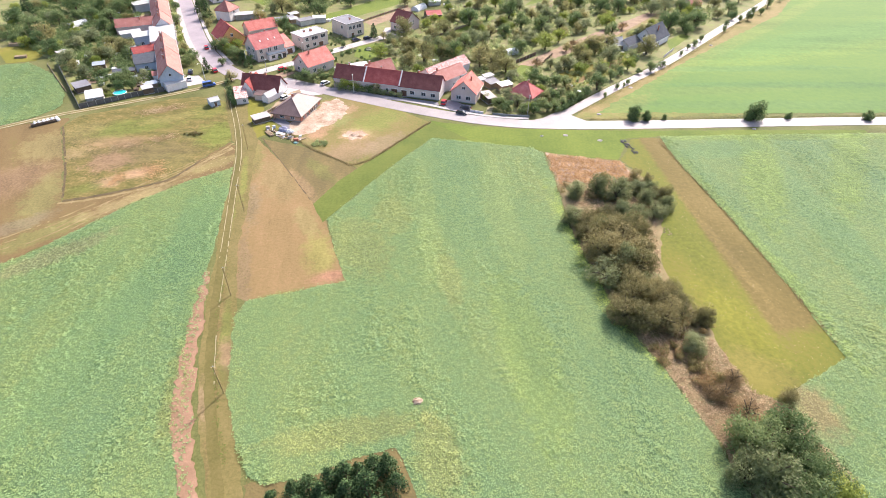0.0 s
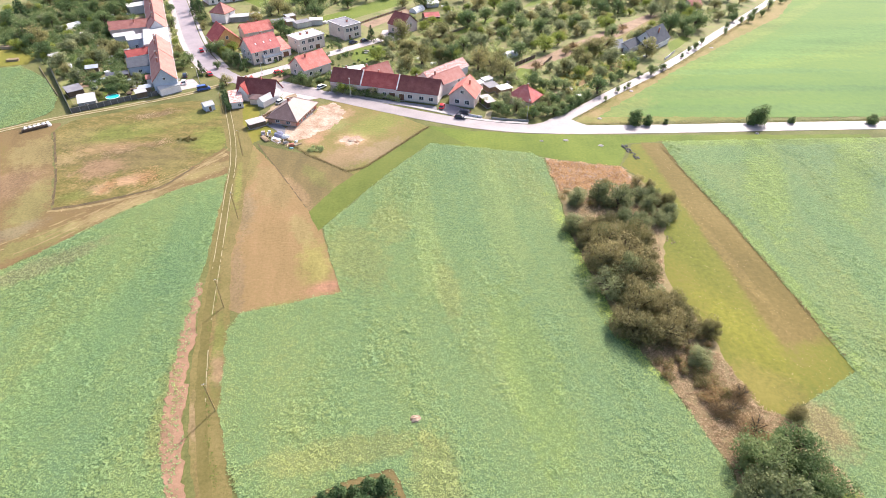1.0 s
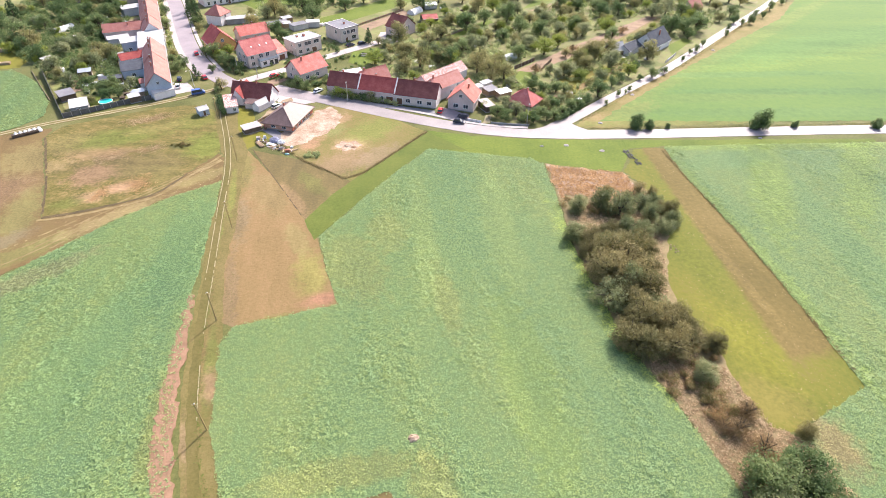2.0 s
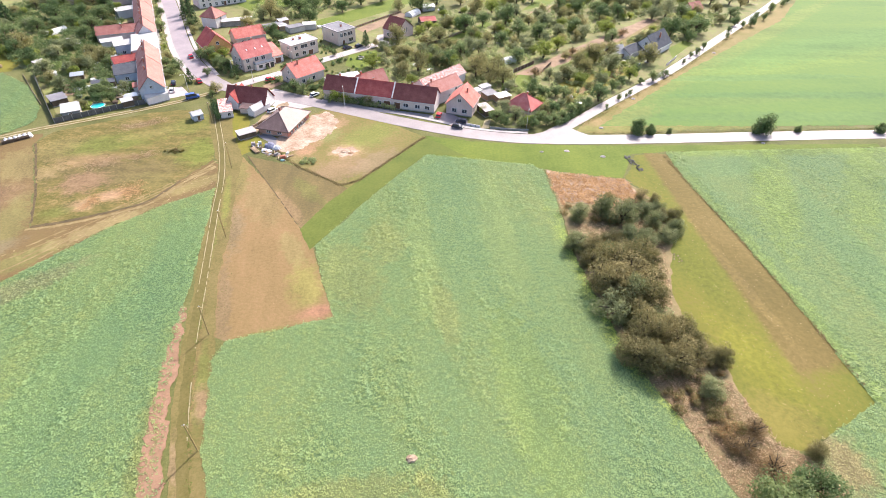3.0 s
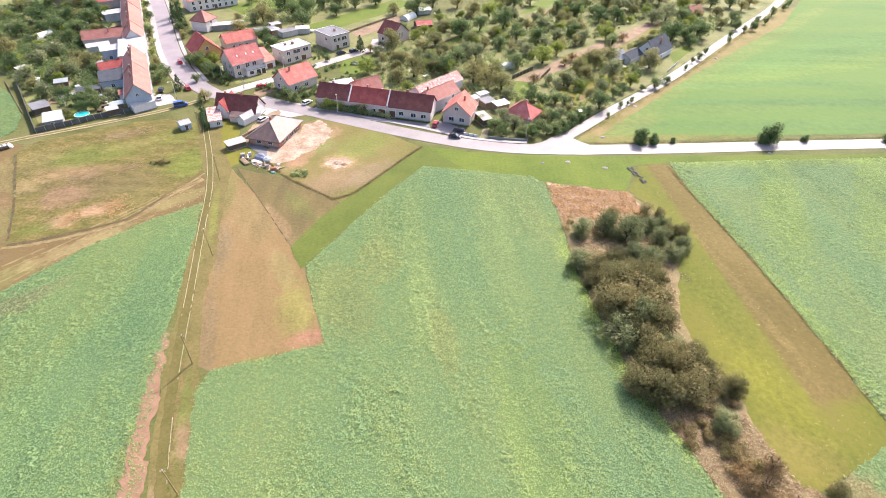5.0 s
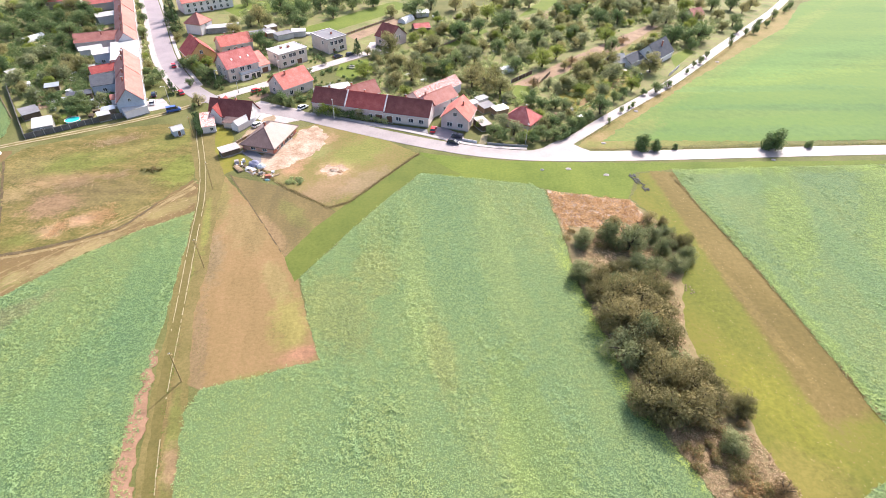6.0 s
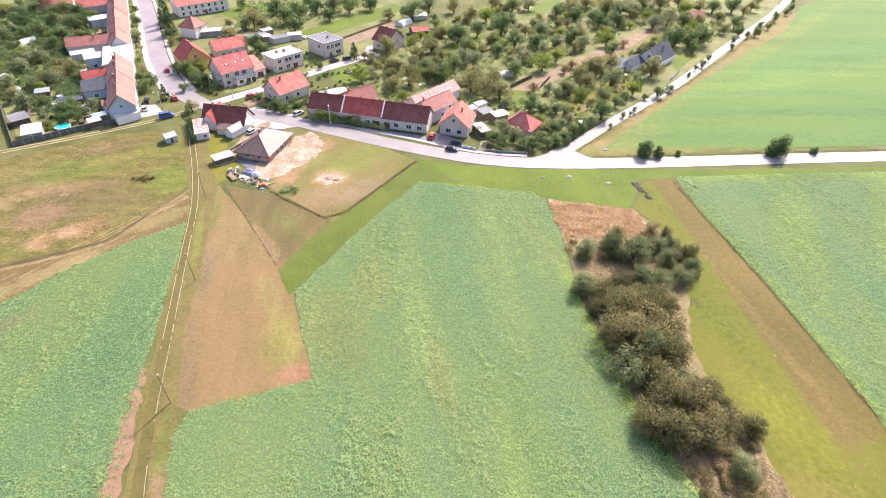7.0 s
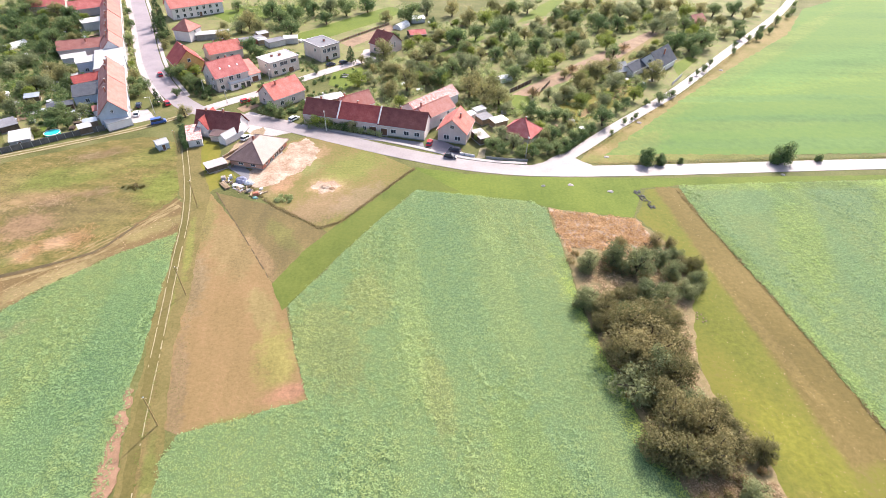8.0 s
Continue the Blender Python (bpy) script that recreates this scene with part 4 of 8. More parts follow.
# lawns and beds in the gardens
for nm, pts, m, lab in (
        ("lawn", [(-71, 293), (-58.8, 308), (-39, 334), (-24.7, 350), (-14.8, 342), (-31.3, 318), (-46.4, 300), (-60, 284.4)], M_LAWN, "long sunlit lawn behind the houses"),
        ("garden_bed", [(-44, 287), (-22.5, 316.6), (-17.5, 311), (-38.5, 281)], M_BEDSOIL, "dug brown vegetable bed"),
        ("driveway", [(-33.5, 265), (-31.7, 278.5), (-27.9, 280), (-28.8, 271), (-21.5, 265.5), (-26.2, 261.6)], M_PAVE, "pale paved driveway"),
        ("garden_bed", [(31, 230.7), (57.8, 259.8), (83.2, 285.9), (113.3, 316.3), (117.9, 313.9), (87.5, 277), (59.5, 249.6), (37.6, 229.9)], M_BEDSOIL, "long strip of dug brown soil"),
        ("lawn", [(84, 272), (100, 296), (118, 313), (122, 310), (108, 290), (96, 272)], M_PLOT, "dry lawn beside the dug strip"),
        ("lawn", [(43.5, 323.6), (60, 357), (71, 373), (79.6, 373.5), (62, 339.4)], M_LAWN, "bright mown lawn strip"),
        ("garden_bed", [(47, 321), (64, 338), (70, 345), (75, 342), (58, 322)], M_BEDSOIL, "brown garden bed"),
        ("lawn", [(-1.6, 271.5), (8.9, 286), (23.5, 303.5), (26, 298.5), (8.7, 275.8), (0.9, 267.4)], M_LAWN, "bright lawn among fruit trees"),
        ("lawn", [(25, 226.6), (36.8, 232.6), (38.7, 222), (32, 212), (23.9, 214)], M_LAWN, "small bright lawn"),
        ("lawn", [(48, 222), (66, 236), (79, 243), (86, 240), (64, 216), (52, 206)], M_YELLOW, "yellowish garden lawn"),
        ("garden_bed", [(53, 213.5), (71, 234.3), (78.6, 241), (79.6, 236.3), (63.3, 220.7), (55.7, 210.7)], M_MOWN, "dry brownish garden strip"),
        ("lawn", [(108, 267.5), (120, 279), (123, 275.5), (105.8, 254)], M_LAWN, "bright lawn beside the slate house"),
        ("lawn", [(-130.1, 188.4), (-133.9, 195), (-129.8, 197.6), (-121.4, 190.6)], M_LAWN, "lawn round the pool"),
        ("lawn", [(-167, 231.7), (-160.4, 242.4), (-154, 237), (-161, 225.4)], M_LAWN, "bright orchard lawn"),
        ("lawn", [(-202, 236), (-195.5, 248.4), (-179, 234), (-176.7, 223.5), (-187.3, 220)], M_YELLOW, "dry lawn above the rounded field"),
        ("lawn", [(-42, 237), (-41.7, 250.3), (-30.7, 257), (-27.2, 246.7), (-34.6, 231.8)], M_LAWN, "lawn with a stone well ring"),
        ("garden_bed", [(-148.7, 208.7), (-145.1, 216), (-137.3, 203.5), (-141.6, 200)], M_BEDSOIL, "small brown vegetable bed"),
        ("lawn", [(-120, 330), (-100, 345), (-70, 350), (-75, 330), (-104, 314)], M_LAWN, "lawn behind the big white house"),
        ("garden_bed", [(-71.4, 213.4), (-66.8, 219.2), (-63.5, 216), (-68, 210.5)], M_BEDSOIL, "small stony front garden bed"),
        ("forecourt", [(-71, 203), (-66, 211), (-47.8, 203), (-45, 197), (-52, 193), (-60.1, 193)], M_PAVE, "pale gravel forecourt at the bend"),
        ("forecourt", [(-2.4, 187.5), (2, 183.7), (10, 181), (9, 187), (4, 191), (-1, 193)], M_STREET, "shaded asphalt forecourt"),
        ("forecourt", [(-104, 199.5), (-108, 208), (-102.5, 211.5), (-96, 204)], M_PAVE, "pale parking court beside the terrace"),
        ("garden_path", [(14.1, 180.5), (16.8, 180.5), (18.1, 187.3), (15.8, 187.2)], M_RUT, "sandy garden path")):
    patch(nm, pts, 0.07 if nm != "lawn" else 0.05, m, lab, nm.split("_")[-1], rough=0.4, seed=len(lab))
east, west = ribbon(MAIN[:6], 9.6, step=6.0)
way("pavement", west, lambda s: 2.4, 0.16, M_PAVE, "pale paved footway along the terrace", "pavement", thick=0.16)
way("pavement", east, lambda s: 1.5, 0.16, M_PAVE, "pale footway on the east side of the street", "pavement", thick=0.16)
# Asphalt strip in a darker grey that includes the row houses' shadow.
patch("front_yard", [(-45.5, 200.5), (-22.5, 195), (-3, 190), (-2.6, 187), (-23.5, 192), (-44.5, 198.8)], 0.09, M_FLATGREY, "asphalted yard strip with the row houses' shadow in its colour", "yard", rough=0.1)
way("pavement", [(-45.5, 201), (-36, 198.6), (-20, 192.5), (-4, 186.6), (8, 181), (20, 178.2), (30, 177.6)], lambda s: 1.4, 0.16, M_PAVE, "kerbed footway in front of the row houses", "pavement", thick=0.16)


# ---- houses ----
FOOTPRINTS = []


def window(parent, side, u, z, w, h, L, W, t=0.05):
    """A framed window (frame, pane, sill) on a side of a house: F front, B back, L and R the ends."""
    def at(a, b, c0, c1, z0, z1):
        bm = bmesh.new()
        if side == "F":
            box(bm, a, -c1, z0, b, -c0, z1)
        elif side == "B":
            box(bm, a, W + c0, z0, b, W + c1, z1)
        elif side == "L":
            box(bm, -c1, a, z0, -c0, b, z1)
        else:
            box(bm, L + c0, a, z0, L + c1, b, z1)
        return bm
    ob = part("window", at(u - w / 2, u + w / 2, 0.0, 0.03, z, z + h), M_GLASS, parent)
    f = 0.09
    bm = at(u - w / 2 - f, u - w / 2, 0.0, 0.07, z - f, z + h + f)
    for a, b, z0, z1 in ((u + w / 2, u + w / 2 + f, z - f, z + h + f), (u - w / 2, u + w / 2, z + h, z + h + f), (u - w / 2, u + w / 2, z - f, z), (u - 0.035, u + 0.035, z, z + h)):
        tmp = at(a, b, 0.0, 0.07, z0, z1)
        me = bpy.data.meshes.new("tmp")
        tmp.to_mesh(me)
        tmp.free()
        bm.from_mesh(me)
        bpy.data.meshes.remove(me)
    part("frame", bm, M_FRAME, ob, "white window frame")
    part("sill", at(u - w / 2 - 0.15, u + w / 2 + 0.15, 0.0, 0.16, z - f - 0.05, z - f), M_CONCRETE, ob)
    return ob


def door(parent, side, u, w, h, L, W, material=None):
    bm = bmesh.new()
    def bx(b, a, c, d0, d1, z0, z1):
        if side == "F":
            box(b, a, -d1, z0, c, -d0, z1)
        elif side == "B":
            box(b, a, W + d0, z0, c, W + d1, z1)
        elif side == "L":
            box(b, -d1, a, z0, -d0, c, z1)
        else:
            box(b, L + d0, a, z0, L + d1, c, z1)
    bx(bm, u - w / 2, u + w / 2, 0, 0.05, 0.05, h)
    ob = part("door", bm, material or M_DOOR, parent)
    bm = bmesh.new()
    bx(bm, u - w / 2 - 0.1, u - w / 2, 0, 0.08, 0.05, h + 0.1)
    bx(bm, u + w / 2, u + w / 2 + 0.1, 0, 0.08, 0.05, h + 0.1)
    bx(bm, u - w / 2, u + w / 2, 0, 0.08, h, h + 0.1)
    part("frame", bm, M_FRAME, ob)
    bm = bmesh.new()
    bx(bm, u - w / 2 - 0.2, u + w / 2 + 0.2, 0, 0.6, 0.0, 0.12)
    part("doorstep", bm, M_CONCRETE, ob)


def chimney(parent, x, y, z0, z1, s=0.5, material=None):
    bm = bmesh.new()
    box(bm, x - s / 2, y - s / 2, z0, x + s / 2, y + s / 2, z1, 0.02)
    ob = part("chimney", bm, material or M_BRICK, parent, "brick chimney")
    bm = bmesh.new()
    box(bm, x - s / 2 - 0.08, y - s / 2 - 0.08, z1, x + s / 2 + 0.08, y + s / 2 + 0.08, z1 + 0.12, 0.02)
    part("cap", bm, M_CONCRETE, ob)


def gutter(parent, p, q):
    part("gutter", rod(bmesh.new(), p, q, 0.07, 0.07, 6), M_METAL, parent)


def house(label, x, y, th, L, W, he, hr, roof, wall, kind="gable", over=0.45, wins=(), doors=(), chims=(), name="house", category="house", group="", gablemat=None, endmats=None, thick=0.2, parapet=0.0):
    """A house in its own frame: L along x (and along the ridge), W along y, eaves at he, ridge at hr."""
    h = root(name, pose(x, y, 0, 0, 0, th), label, category, group)
    FOOTPRINTS.append((x, y, th, L, W))
    T = 0.3
    em = endmats or {}
    for nm, y0 in (("F", 0.0), ("B", W)):
        part("wall", slab(bmesh.new(), [(0, y0, 0), (L, y0, 0), (L, y0, he), (0, y0, he)], (0, T if nm == "F" else -T, 0)), em.get(nm, wall), h)
    for nm, x0, s in (("L", 0.0, 1), ("R", L, -1)):
        o = [(x0, T, 0), (x0, W - T, 0), (x0, W - T, he)]
        if kind == "gable":
            o.append((x0, W / 2, hr - 0.05))
        elif kind == "shed":
            o[2] = (x0, W - T, hr - 0.05)
        o.append((x0, T, he))
        part("wall", slab(bmesh.new(), o, (s * T, 0, 0)), em.get(nm, gablemat or wall), h)
    part("plinth", box(bmesh.new(), -0.04, -0.04, 0, L + 0.04, W + 0.04, 0.35), M_CONCRETE, h)
    rise = (hr - he) / (W / 2)
    d = over * rise
    if kind == "gable":
        for ya, yb in ((-over, W / 2), (W + over, W / 2)):
            o = [(-over, ya, he - d), (L + over, ya, he - d), (L + over, yb, hr), (-over, yb, hr)]
            part("roof_slope", slab(bmesh.new(), o, (0, 0, thick)), roof, h)
        part("ridge", rod(bmesh.new(), (-over, W / 2, hr + thick - 0.02), (L + over, W / 2, hr + thick - 0.02), 0.13, 0.13, 6), roof, h)
        gutter(h, (-over, -over - 0.06, he - d + 0.06), (L + over, -over - 0.06, he - d + 0.06))
        gutter(h, (-over, W + over + 0.06, he - d + 0.06), (L + over, W + over + 0.06, he - d + 0.06))
    elif kind == "hip":
        i = min(W, L) / 2
        a, b, c, e = (-over, -over, he - d), (L + over, -over, he - d), (L + over, W + over, he - d), (-over, W + over, he - d)
        if L >= W:
            p, q = (i, W / 2, hr), (L - i, W / 2, hr)
            if L - W < 0.6:
                p = q = (L / 2, W / 2, hr)
        for o in ([a, b, q, p], [c, e, p, q], [e, a, p], [b, c, q]):
            o2 = [o[k] for k in range(len(o)) if o[k] != o[k - 1]]
            part("roof_slope", slab(bmesh.new(), o2, (0, 0, thick)), roof, h)
        for s, t in ((a, p), (e, p), (b, q), (c, q), (p, q)):
            if s != t:
                part("ridge", rod(bmesh.new(), Vector(s) + Vector((0, 0, thick)), Vector(t) + Vector((0, 0, thick)), 0.12, 0.12, 6), roof, h)
        part("soffit", box(bmesh.new(), -over, -over, he - d - 0.12, L + over, W + over, he - d), M_WOOD, h)
    elif kind == "flat":
        part("roof", box(bmesh.new(), -over, -over, he, L + over, W + over, he + 0.22, 0.03), roof, h)
        if parapet:
            for bx in ((-over, -over, L + over, -over + 0.25), (-over, W + over - 0.25, L + over, W + over), (-over, -over + 0.25, -over + 0.25, W + over - 0.25), (L + over - 0.25, -over + 0.25, L + over, W + over - 0.25)):
                part("parapet", box(bmesh.new(), bx[0], bx[1], he + 0.22, bx[2], bx[3], he + 0.22 + parapet), M_WHITE, h)
    elif kind == "shed":
        o = [(-over, -over, he - over * (hr - he) / W), (L + over, -over, he - over * (hr - he) / W), (L + over, W + over, hr + over * (hr - he) / W), (-over, W + over, hr + over * (hr - he) / W)]
        part("roof", slab(bmesh.new(), o, (0, 0, 0.14)), roof, h)
    for w in wins:
        window(h, *w, L, W)
    for dd in doors:
        door(h, *dd[:4], L, W, *dd[4:])
    for c in chims:
        chimney(h, *c)
    return h


def place(th, x, y, a, b):
    """The point a along and b across from a house's corner."""
    c, s = math.cos(radians(th)), math.sin(radians(th))
    return x + a * c - b * s, y + a * s + b * c


# the new bungalow with its hipped roof
house("new brick bungalow with a grey hipped roof under construction", -51.0, 170.9, 75.9, 15.6, 10.8, 2.6, 5.9, M_ROOF_GREYBROWN, M_BRICK, "hip", over=0.7,
      wins=[("L", 3.2, 0.9, 1.4, 1.3), ("L", 7.2, 0.9, 1.4, 1.3), ("F", 2.5, 0.9, 1.2, 1.3), ("F", 5.2, 0.3, 1.6, 2.0), ("F", 8.5, 0.3, 2.4, 2.1), ("F", 12.5, 0.9, 1.5, 1.3)], doors=[("F", 10.8, 1.0, 2.1)], chims=[(8, 6.5, 4.8, 6.6, 0.6)], endmats={"L": M_BRICKPALE})
# the old L-shaped house
house("old white farmhouse with a dark brown tiled roof", -78.3, 192.6, -8.8, 14.6, 8.2, 2.8, 7.1, M_ROOF_DARK, M_WHITE, wins=[("F", 8.6, 1.0, 1.0, 1.1), ("F", 11, 1.0, 1.0, 1.1), ("R", 3.0, 4.2, 0.8, 0.9)], doors=[("F", 6.6, 1.0, 2.0)], chims=[(9.0, 4.1, 6.6, 8.2), (3.0, 4.1, 6.6, 8.0)])
house("white lean-to annexe with a faded pink tile roof", -77.7, 183.8, 22, 4.2, 8.6, 2.5, 3.6, M_ROOF_PATCH, M_WHITE, "shed", over=0.2, wins=[("F", 2.9, 0.9, 0.9, 1.0)], name="annexe", category="annexe")
house("low brown porch roof before the farmhouse", -72.4, 188.6, -8.8, 5.6, 3.0, 2.1, 2.8, M_ROOF_GREYBROWN, M_CREAM, "shed", over=0.2, name="porch", category="porch")
house("old red-roofed cross wing of the farmhouse", -73.6, 191.0, 81.2, 9.6, 4.4, 3.0, 6.0, M_ROOF_MAROON, M_WHITE, over=0.2, name="house_wing", category="house")
house("low white wing of the old farmhouse", -66.4, 185.4, 62, 8.0, 3.0, 2.3, 3.6, M_FLAT, M_WHITE, "gable", over=0.1, name="house_wing", category="house")
# the row of three
X0, Y0, TH = -44.6, 202.0, -14.0
for i, (a, l, rf, wl, lab, wn, dr) in enumerate((
        (0.0, 12.6, M_ROOF_DARK, M_PINKISH, "end row house with a brown tiled roof behind shrubs", [("F", 3, 1.1, 1.1, 1.3), ("F", 7, 1.1, 1.1, 1.3)], [("F", 10.4, 1.0, 2.1)]),
        (12.6, 14.6, M_ROOF_MAROON, M_PINKISH, "middle row house with a dull red tiled roof", [("F", 2.6, 1.1, 1.1, 1.3), ("F", 6, 1.1, 1.1, 1.3), ("F", 9.6, 1.1, 1.1, 1.3)], [("F", 12.6, 2.6, 2.6)]),
        (27.2, 16.0, M_ROOF_DARK, M_CREAM, "cream row house with a dark brown roof and white gable", [("F", 5.2, 1.2, 1.7, 1.3), ("F", 9.7, 1.2, 1.7, 1.3), ("F", 13.4, 1.2, 1.7, 1.3)], [("F", 1.9, 2.2, 2.5)]))):
    px, py = place(TH, X0, Y0, a, 0)
    house(lab, px, py, TH, l - 0.02, 8.8, 3.9, 7.9, rf, wl, over=0.35 if i == 2 else 0.12, wins=wn, doors=dr, chims=[(l * 0.4, 5.2, 6.6, 8.7)], group="row of houses on the street", gablemat=M_WHITE)
for a in (12.6, 27.2):
    px, py = place(TH, X0, Y0, a, 0)
    fw = root("firewall", pose(px, py, 0, 0, 0, TH), "white rendered firewall coping between two roofs", "coping")
    part("coping", slab(bmesh.new(), [(-0.2, -0.2, 3.95), (-0.2, 4.4, 8.05), (-0.2, 9.0, 3.95), (-0.2, 9.0, 4.45), (-0.2, 4.4, 8.5), (-0.2, -0.2, 4.45)], (0.4, 0, 0)), M_WHITE, fw)
# wings behind the row
house("rear wing with a patched red and white tiled roof", -5.8, 204.6, 48.1, 23.0, 7.0, 4.0, 6.3, M_ROOF_PATCH, M_WHITE, over=0.3, name="barn", category="barn")
house("white gabled rear house with a faded red roof", -2.2, 197.8, 46, 14.5, 7.6, 4.8, 7.6, M_ROOF_PINK, M_WHITE, over=0.3, wins=[("F", 7.5, 1.2, 1.0, 1.3), ("F", 11.0, 3.4, 0.9, 1.0)], chims=[(1.5, 3.8, 7.2, 9.0)])
house("small rear wing with a bright faded red roof", -30.5, 206.8, 40, 12.0, 7.0, 3.0, 6.6, M_ROOF_PINK, M_WHITE, over=0.3, name="house_wing", chims=[(2.0, 3.5, 6.2, 7.8)])
house("low outbuilding with a dark felt roof", -44.5, 212.5, 35, 12, 4.0, 2.3, 2.9, M_CONCRETE, M_GREYWALL, "shed", over=0.15, name="outbuilding", category="shed")
house("low outbuilding with a pale sheet roof", -39.0, 216.5, 30, 7.0, 3.4, 2.4, 3.0, M_METAL, M_WOOD, "shed", over=0.15, name="outbuilding", category="shed")
# gable house and hipped cottage by the road
house("small house with a bright orange roof and street gable", 11.0, 189.0, 73.6, 10.4, 9.6, 4.2, 8.3, M_ROOF_ORANGE, M_PINKISH, over=0.5, wins=[("L", 2.8, 1.2, 1.7, 1.4), ("L", 6.6, 1.2, 1.7, 1.4), ("L", 4.8, 5.2, 1.2, 1.1)], chims=[(5, 3.2, 6.4, 8.6)], gablemat=M_PINKISH)
house("cottage with a red hipped tile roof among shrubs", 23.8, 194.3, -34.2, 10.0, 8.6, 3.2, 6.7, M_ROOF_RED, M_PINKISH, "hip", over=0.5, wins=[("R", 4, 1.0, 1.2, 1.3)], chims=[(5.5, 5.2, 5.6, 7.3)])
# houses behind the crossroads
balcony_house = house("two-storey house with a red tiled roof and balcony", -82.0, 227.2, 43.4, 13.3, 10.6, 5.6, 10.1, M_ROOF_RED, M_CREAM, wins=[("F", 2.0, 1.0, 1.4, 1.4), ("F", 2.0, 3.6, 1.4, 1.4), ("F", 6.0, 3.5, 1.6, 1.9), ("F", 9.0, 3.5, 1.6, 1.9), ("F", 6.2, 0.9, 1.6, 1.5), ("L", 3.0, 1.0, 1.2, 1.4), ("L", 7.0, 1.0, 1.2, 1.4), ("L", 3.0, 3.7, 1.2, 1.4), ("L", 7.0, 3.7, 1.2, 1.4)], doors=[("F", 10.6, 2.4, 2.3)], chims=[(8.5, 6.8, 8.2, 10.6)])
part("garage_block", box(bmesh.new(), 4.4, -1.9, 0, 12.6, -0.01, 2.5, 0.03), M_WHITE, balcony_house, "white garage block under the balcony")
balc = part("balcony", box(bmesh.new(), 4.2, -2.1, 2.5, 12.8, -0.01, 2.68, 0.02), M_CONCRETE, balcony_house, "concrete balcony slab")
for a, b, c, d in ((4.2, -2.1, 12.8, -2.04), (4.2, -2.04, 4.26, -0.01), (12.74, -2.04, 12.8, -0.01)):
    part("railing", box(bmesh.new(), a, b, 2.68, c, d, 3.6), M_BLUEGREY, balc, "bluish balcony railing")
for u in (6.4, 9.4, 11.6):
    part("garage_door" if u > 7 else "window", box(bmesh.new(), u - 0.8, -1.95, 0.1 if u > 7 else 0.9, u + 0.8, -1.88, 2.1), M_GLASS, balcony_house)
for u in (3.2, 7.0, 10.2):
    part("skylight", slab(bmesh.new(), [(u, 2.0, 7.6), (u + 0.5, 2.0, 7.6), (u + 0.5, 2.6, 8.11), (u, 2.6, 8.11)], (-0.0, -0.08, 0.1)), M_FRAME, balcony_house, "small roof window")
px, py = place(43.4, -82.0, 227.2, 13.6, 1.0)
house("lower side wing with an orange roof and garage", px, py, 43.4, 5.0, 8.5, 3.2, 6.0, M_ROOF_ORANGE, M_WHITE, "shed", over=0.3, doors=[("F", 2.5, 2.6, 2.2)], name="house_wing")
house("plain house with a bright red-orange tiled roof", -56.9, 212.8, 48.8, 13.2, 10.0, 4.0, 8.0, M_ROOF_ORANGE, M_CREAM, wins=[("F", 3, 1.2, 1.3, 1.3), ("F", 8, 1.2, 1.3, 1.3), ("L", 3, 1.2, 1.2, 1.3), ("L", 6.6, 1.2, 1.2, 1.3), ("L", 5, 4.2, 1.0, 1.1)], chims=[(4.0, 4.0, 6.6, 8.8)])
house("two-storey flat-roofed house with a white roof", -65.5, 242.8, 46.7, 13.6, 9.0, 5.8, 6.0, M_FLAT, M_CREAM, "flat", over=0.3, wins=[("F", 2.2, 1.0, 1.6, 1.4), ("F", 2.2, 3.8, 1.6, 1.4), ("F", 6.4, 3.8, 3.4, 1.4), ("F", 11, 3.8, 2.6, 1.4), ("F", 6, 1.0, 1.6, 1.4), ("L", 3, 3.8, 1.2, 1.3)], doors=[("F", 9.5, 2.4, 2.2)], chims=[(8, 5, 6.0, 6.9, 0.9), (5, 6, 6.0, 6.7, 0.8)], parapet=0.18)
house("two-storey cube house with a grey flat roof", -48.3, 261.0, 45.5, 10.0, 12.4, 6.3, 6.5, M_FLATGREY, M_CREAM, "flat", over=0.25, wins=[("F", 2.0, 3.8, 1.4, 1.5), ("F", 4.2, 3.8, 1.4, 1.5), ("F", 7.0, 3.8, 2.6, 1.5), ("F", 7.2, 1.0, 2.4, 1.5), ("L", 4, 3.8, 1.3, 1.4)], doors=[("F", 3.0, 1.4, 2.2)], chims=[(6, 5.5, 6.5, 7.5, 0.7)], parapet=0.2)
house("pinkish house with a dark brown gabled roof by its drive", -28.8, 275.7, -36, 9.2, 11.5, 4.2, 8.6, M_ROOF_DARK, M_PINKISH, over=0.4, wins=[("R", 4.9, 2.6, 0.8, 2.2), ("R", 6.6, 2.6, 0.8, 2.2), ("F", 3, 1.2, 1.3, 1.4), ("F", 6, 4.8, 0.9, 0.9)], chims=[(4, 5.7, 8.0, 9.4)])
house("tall white house with a faded red hipped roof", -112.1, 282.8, 72.8, 8.6, 8.4, 5.2, 9.0, M_ROOF_PINK, M_WHITE, "hip", over=0.4, wins=[("F", 4, 3.6, 1.2, 1.4)])
house("ochre gabled house with a brown-red roof", -93.9, 248.7, 126.1, 12.5, 11.0, 4.2, 9.4, M_ROOF_MAROON, M_OCHRE, over=0.45, wins=[("L", 5.5, 5.0, 1.1, 1.2), ("L", 3, 1.2, 1.2, 1.3), ("L", 8, 1.2, 1.2, 1.3)], chims=[(5, 5.5, 9, 10.4)])
